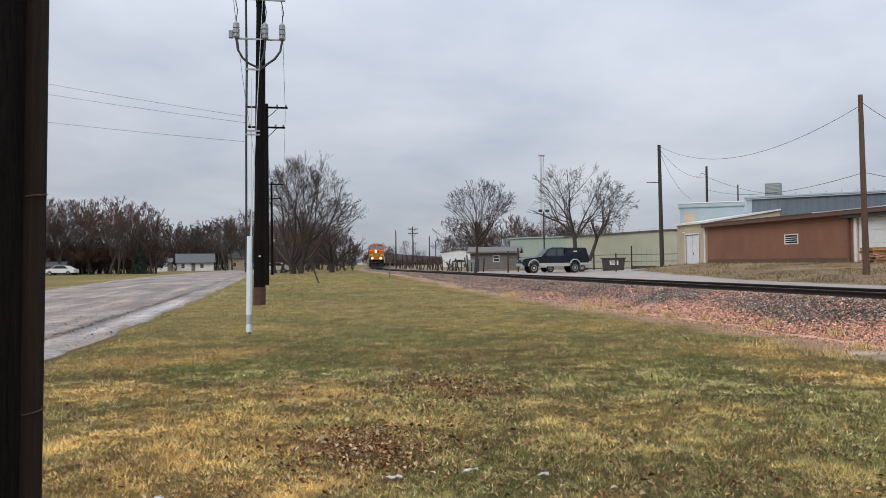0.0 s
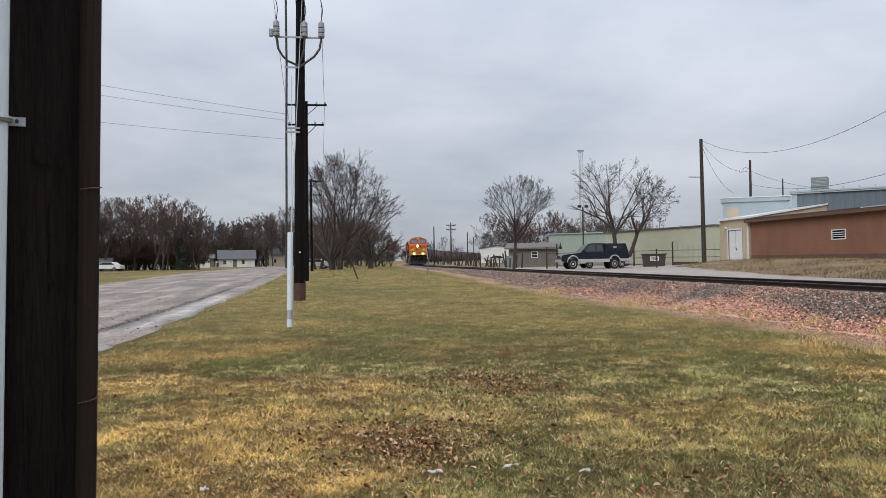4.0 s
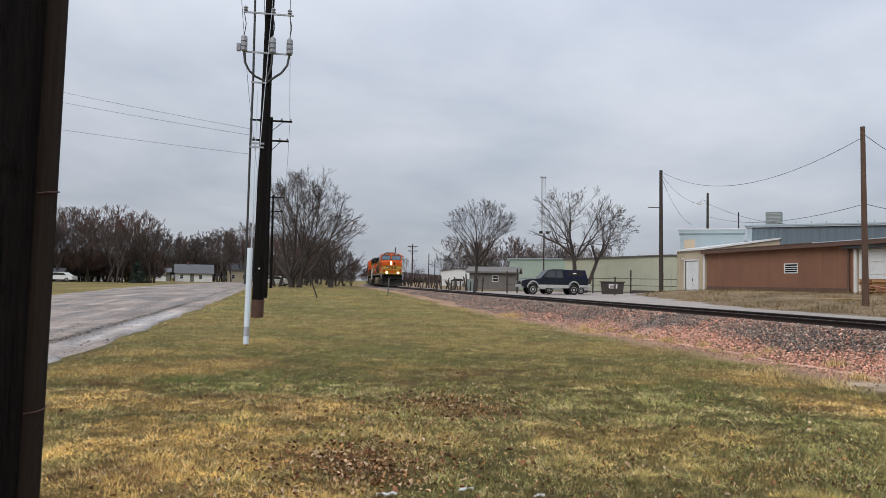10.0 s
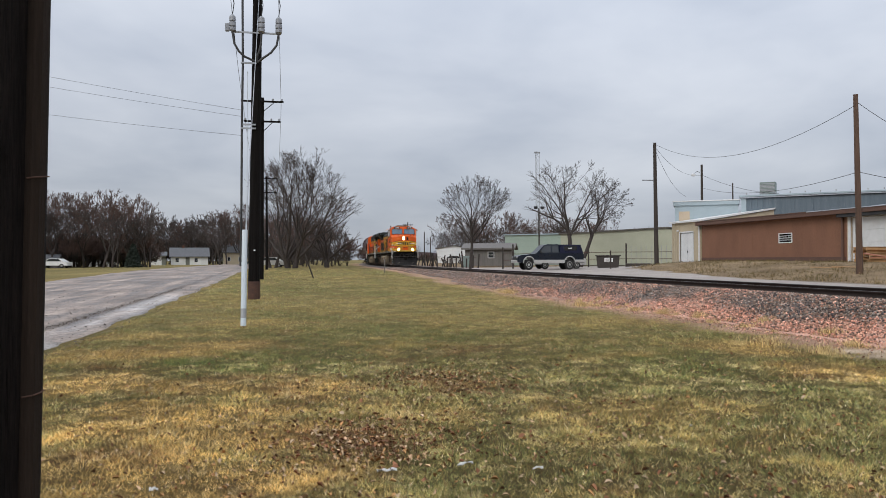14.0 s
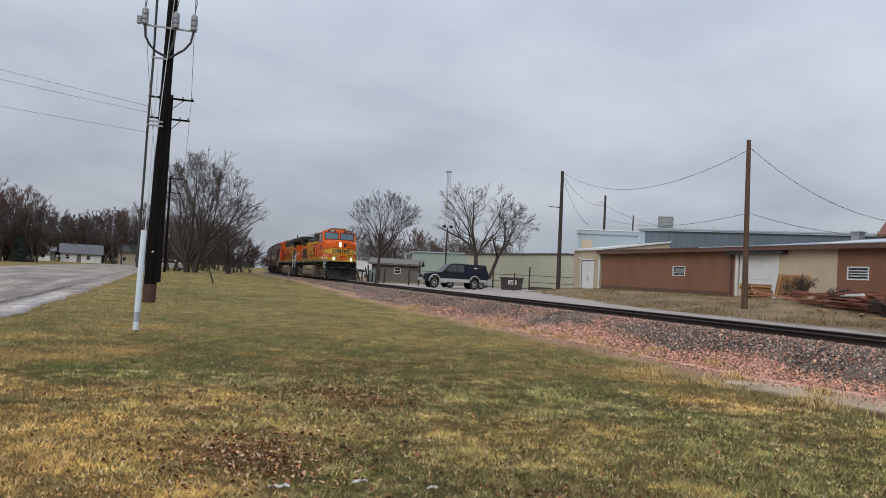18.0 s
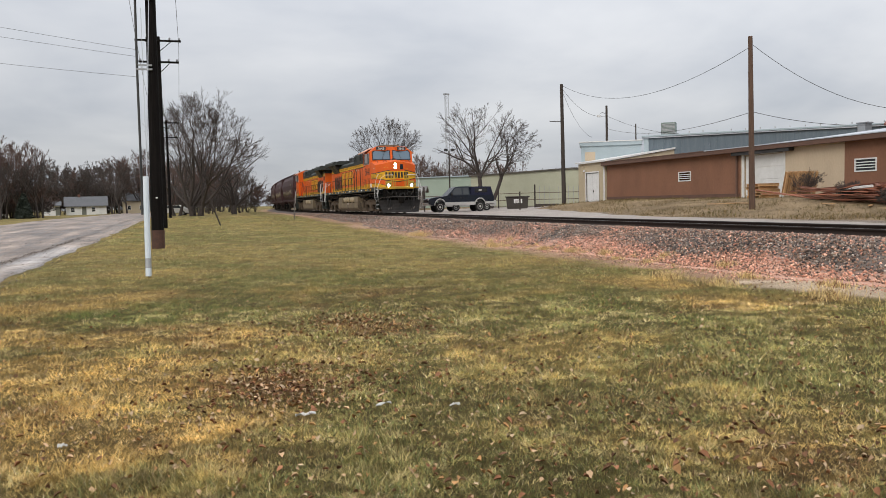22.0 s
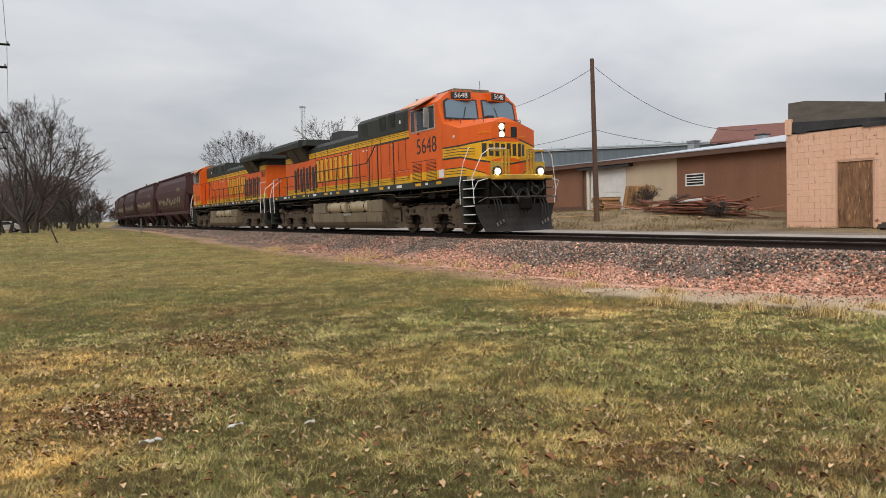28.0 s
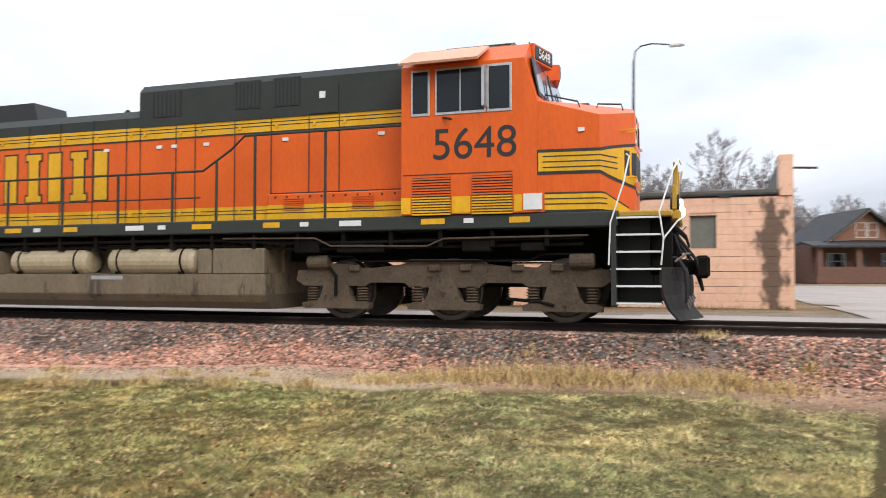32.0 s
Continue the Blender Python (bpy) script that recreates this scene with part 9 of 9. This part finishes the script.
def leaves():
    spots = [(0.72, 6.45, 0.20, 150), (0.60, 6.85, 0.45, 320), (0.8, 6.4, 0.6, 220), (2.0, 9.5, 0.6, 330), (1.7, 9.9, 0.5, 120), (4.3, 2.8, 0.9, 260), (3.0, 3.2, 0.9, 160), (0.5, 4.2, 1.8, 160), (4.5, 6.0, 2.6, 300), (7, 4, 2.2, 160), (-1.0, 6, 1.5, 120), (2.0, 8.0, 2.5, 260)]
    xs, ys = [], []
    for sx, sy, s, m in spots:
        xs.append(RNG.normal(sx, s, m))
        ys.append(RNG.normal(sy, s, m))
    x, y = np.concatenate(xs), np.concatenate(ys)
    # a thin scatter over the whole lawn
    rr, aa = np.exp(RNG.uniform(math.log(2.2), math.log(19), 6000)), np.radians(RNG.uniform(-20, 100, 6000))
    sx, sy = rr * np.sin(aa), rr * np.cos(aa)
    ok = (sx > -4.0) & (sx < TRACK_X + toe(sy) - 0.3) & (RNG.random(6000) < 0.25 + 0.9 * vnoise(sx, sy, 1.6, 91) ** 2)
    x, y = np.concatenate([x, sx[ok]]), np.concatenate([y, sy[ok]])
    n = len(x)
    z = height(x, y) + RNG.uniform(0.012, 0.045, n)
    th = RNG.random(n) * 2 * math.pi
    big = np.where(RNG.random(n) < 0.12, 1.4, 1.0)
    l, w = RNG.uniform(0.010, 0.027, n) * big, RNG.uniform(0.007, 0.017, n) * big
    t = RNG.normal(0, 0.35, n)
    u = np.stack([np.cos(th), np.sin(th), t], -1) * l[:, None]
    v = np.stack([-np.sin(th), np.cos(th), RNG.normal(0, 0.3, n)], -1) * w[:, None]
    p = np.stack([x, y, z], -1)
    lift = np.array([0, 0, 1.0])[None] * RNG.uniform(0.004, 0.022, n)[:, None]
    V = np.stack([p - u, p - 0.3 * u + v + lift, p + 0.5 * u + v * 0.8 + lift, p + u, p + 0.5 * u - v * 0.8 + lift, p - 0.3 * u - v + lift], 1).reshape(-1, 3)
    b = (np.arange(n) * 6)[:, None]
    F = np.concatenate([b + np.array([[0, 3, 2, 1]]), b + np.array([[0, 5, 4, 3]])])
    pal = np.array([[0.43, 0.23, 0.10], [0.45, 0.33, 0.21], [0.26, 0.12, 0.065], [0.48, 0.32, 0.19], [0.15, 0.078, 0.045]])
    c = pal[RNG.integers(0, 5, n)] * RNG.uniform(0.7, 1.3, n)[:, None]
    tagged(raw("fallen_leaves", V, F, "grass", np.repeat(c, 6, 0)), "curled brown fallen leaves on the lawn", "leaves", kind="stuff")


def rocks(name, label, x, y, z, size, tint):
    n = len(x)
    base = np.array([[1, 0, 0], [-1, 0, 0], [0, 1, 0], [0, -1, 0], [0, 0, 0.8], [0, 0, -0.8]], float)
    V = base[None] * RNG.uniform(0.55, 1.25, (n, 6, 1)) + RNG.normal(0, 0.16, (n, 6, 3))
    th = RNG.random(n) * 2 * math.pi
    ph = RNG.normal(0, 0.6, n)
    cx, sx = np.cos(ph)[:, None], np.sin(ph)[:, None]
    vy, vz = V[..., 1] * cx - V[..., 2] * sx, V[..., 1] * sx + V[..., 2] * cx
    c, s = np.cos(th)[:, None], np.sin(th)[:, None]
    V = np.stack([V[..., 0] * c - vy * s, V[..., 0] * s + vy * c, vz], -1) * size[:, None, None]
    V = V + np.stack([x, y, z], -1)[:, None]
    f = np.array([[0, 2, 4], [2, 1, 4], [1, 3, 4], [3, 0, 4], [2, 0, 5], [1, 2, 5], [3, 1, 5], [0, 3, 5]])
    F = ((np.arange(n) * 6)[:, None, None] + f[None]).reshape(-1, 3)
    return tagged(raw(name, V.reshape(-1, 3), F, "stones", np.repeat(tint, 6, 0)), label, "ballast stones", kind="stuff")


def ballast():
    n = 86000
    y = np.concatenate([RNG.uniform(-7, 22, int(n * 0.62)), RNG.uniform(22, 48, int(n * 0.26)), RNG.uniform(48, 90, n - int(n * 0.62) - int(n * 0.26))])
    tq = toe(y)
    q = tq + (-0.86 - tq) * RNG.random(n) ** 0.9
    q = np.where(RNG.random(n) < 0.10, RNG.uniform(-0.62, 0.62, n), q)
    q = np.where((q > -0.86) & (q < -0.62), q - 0.35, q)
    stray = (RNG.random(n) < 0.13) & (y < 45)
    q = np.where(stray, tq + 0.15 - np.abs(RNG.normal(0, 0.42, n)), q)
    x = TRACK_X + q + bend_off(y)
    z = np.where(q < tq, height(x, y) + 0.006, bed_z(q, y, height(x, y)) + 0.012)
    size = RNG.uniform(0.016, 0.040, n) * (1 + 0.30 * (y > 30)) * np.where(stray, 0.6, 1.0)
    base = bed_tint(q, y)
    rosy = np.clip((base[:, 0] / base[:, 2] - 1.5) / 0.9, 0, 1)
    grey_set = np.array([[0.040, 0.036, 0.036], [0.088, 0.064, 0.052], [0.165, 0.115, 0.085], [0.30, 0.25, 0.21], [0.20, 0.118, 0.085]])
    rose_set = np.array([[0.47, 0.25, 0.20], [0.36, 0.18, 0.14], [0.54, 0.35, 0.29], [0.10, 0.075, 0.068], [0.24, 0.15, 0.12]])
    near = sstep(24, 10, y)
    pick = RNG.random(n) < 0.06 + 0.14 * near + 0.80 * rosy
    k = RNG.integers(0, 5, n)
    c = np.where(pick[:, None], rose_set[k] * np.array([1.35, 1.22, 1.05]), grey_set[k] * 1.35) * RNG.uniform(0.7, 1.3, n)[:, None]
    rocks("ballast_stones", "loose crushed stones, grey and pink", x, y, z, size, c)


def road_stones():
    n = 2600
    y = 8.0 + 36 * RNG.random(n) ** 1.6
    x = np.where(RNG.random(n) < 0.5, RNG.normal(-5.75, 0.10, n), np.where(RNG.random(n) < 0.5, RNG.normal(-4.15, 0.22, n), RNG.uniform(-15.5, -4.6, n)))
    z = road_z(x, y) + 0.004
    z = np.where(x > road_edge(y), height(x, y), z)
    c = np.array([[0.12, 0.095, 0.08], [0.075, 0.06, 0.05], [0.24, 0.20, 0.17]])[RNG.integers(0, 3, n)] * RNG.uniform(0.7, 1.2, n)[:, None]
    rocks("road_stones", "loose stones and clods on the gravel road", x, y, z, RNG.uniform(0.012, 0.034, n), c)


def weed_stalks():
    """Upright brown stalks of dead weeds where the leaves have gathered."""
    xs, ys = [], []
    for sx, sy, s, m in ((0.6, 6.7, 0.45, 900), (0.9, 6.4, 0.25, 300), (1.9, 9.5, 0.7, 800), (1.0, 8.6, 0.6, 200), (4.3, 2.8, 0.45, 420), (3.2, 3.1, 0.5, 220), (5.2, 5.0, 1.0, 220), (3.4, 5.6, 0.8, 200), (7.2, 2.4, 0.9, 220)):
        xs.append(RNG.normal(sx, s, m))
        ys.append(RNG.normal(sy, s, m))
    x, y = np.concatenate(xs), np.concatenate(ys)
    n = len(x)
    c = np.array([[0.20, 0.105, 0.058], [0.12, 0.066, 0.04], [0.33, 0.20, 0.10]])[RNG.integers(0, 3, n)] * RNG.uniform(0.6, 1.2, n)[:, None]
    blade_field("weed_stalks", "upright brown stalks of dead weeds among the leaves", x, y, RNG.uniform(0.04, 0.12, n), RNG.uniform(0.003, 0.007, n), RNG.uniform(0.0, 0.6, n), c, simple=True)


lawn_blades()
weed_stalks()
lot_blades()
road_stones()
tufts()
leaves()
ballast()

# litter on the lawn
for x, y, w, d, r, c in ((0.71, 5.62, 0.15, 0.035, 8, "white paper litter"), (1.32, 5.69, 0.13, 0.035, 24, "crumpled white paper litter"), (1.82, 5.46, 0.08, 0.03, -5, "small pale scrap of paper"), (-0.9, 5.5, 0.06, 0.05, 10, "pale scrap")):
    bm = bmesh.new()
    rg = random.Random(int(w * 1000))
    n = 5
    vs = [[bm.verts.new(((i / n - 0.5) * w, (j / 2 - 0.5) * d, 0.012 + rg.random() * 0.022)) for i in range(n + 1)] for j in range(3)]
    lo = [[bm.verts.new((v.co.x, v.co.y, v.co.z - 0.006)) for v in row] for row in vs]
    for g_, s_ in ((vs, 1), (lo, -1)):
        for j in range(2):
            for i in range(n):
                q_ = (g_[j][i], g_[j][i + 1], g_[j + 1][i + 1], g_[j + 1][i])
                bm.faces.new(q_ if s_ > 0 else q_[::-1])
    o = tagged(obj("paper_litter", bm, "paper"), c + " lying in the grass", "litter", "litter")
    o.matrix_basis = pose(x, y, gz(x, y) + 0.02, 0, 0, r)
for k in range(26):
    x, y = RNG.uniform(-2.5, 7), RNG.uniform(3, 26)
    s = RNG.uniform(0.012, 0.022)
    bm = bmesh.new()
    lathe(bm, [(0.3, 0.0), (0.9, 0.25), (1.0, 0.5), (0.6, 0.85), (0.2, 0.95)], None, 7)
    o = tagged(obj("stone", bm, "concrete"), "small pale stone lying in the grass", "stone", "stones on the lawn")
    o.matrix_basis = pose(x, y, gz(x, y) - 0.005, 0, 0, RNG.uniform(0, 360)) @ Matrix.Diagonal((s, s * 1.4, s * 0.7, 1))

# sleepers under the rails
me_s = None
for k in range(110):
    s = -9 + k * 0.52
    if me_s is None:
        ob = part("sleeper", B(-1.3, 1.3, -0.115, 0.115, -0.16, 0.0, 0.012), "sleeper", track)
        me_s = ob.data
    else:
        ob = new("sleeper", me_s)
        ob.parent = track
    x, y, a = track_at(s)
    ob.matrix_basis = pose(x, y, RAIL_Z - 0.165, 0, 0, -math.degrees(a))


# ---- motion: nose of the first locomotive along the track, in metres, time by time ----
NOSE = [(0, 149.0), (3, 137.0), (6, 124.6), (9, 111.4), (12, 97.6), (15, 83.4), (18, 69.4), (20, 60.4), (22, 50.7), (24, 40.6), (26.5, 27.75), (28, 20.2), (30, 10.4), (31, 5.6), (32, 0.85)]


def nose_at(t):
    ts, ss = [n[0] for n in NOSE], [n[1] for n in NOSE]
    i = max(0, min(len(ts) - 2, sum(t >= a for a in ts) - 1))
    def slope(k):
        a, b = max(k - 1, 0), min(k + 1, len(ts) - 1)
        return (ss[b] - ss[a]) / (ts[b] - ts[a])
    h = ts[i + 1] - ts[i]
    u = (t - ts[i]) / h
    return ((2 * u**3 - 3 * u**2 + 1) * ss[i] + (u**3 - 2 * u**2 + u) * h * slope(i) + (3 * u**2 - 2 * u**3) * ss[i + 1] + (u**3 - u**2) * h * slope(i + 1))


def car_pose(s_mid, half):
    xa, ya, _ = track_at(s_mid - half)
    xb, yb, _ = track_at(s_mid + half)
    return pose((xa + xb) / 2, (ya + yb) / 2, RAIL_Z, 0, 0, math.degrees(math.atan2(ya - yb, xa - xb)))


def motions():
    """The train rolls towards the camera, its wheels turning."""
    back = 10.33
    offsets = []
    for k, (e, length) in enumerate(CARS):
        if k:
            back += length / 2
        offsets.append(back)
        back += length / 2 if k else length / 2 - 0.1
    for (e, length), off in zip(CARS, offsets):
        turn = pose(0, 0, 0, 0, 0, 180) if "flip" in e else pose(0, 0, 0)
        walk(e, [(t, car_pose(nose_at(t) + off, length * 0.33) @ turn) for t in [i * 1.0 for i in range(33)]])
    for w, m, r in WHEELS:
        walk(w, [(i * 0.125, m @ pose(0, 0, 0, 0, (-1 if "flip" in w.parent else 1) * math.degrees((nose_at(0) - nose_at(i * 0.125)) / r), 0)) for i in range(257)])


motions()
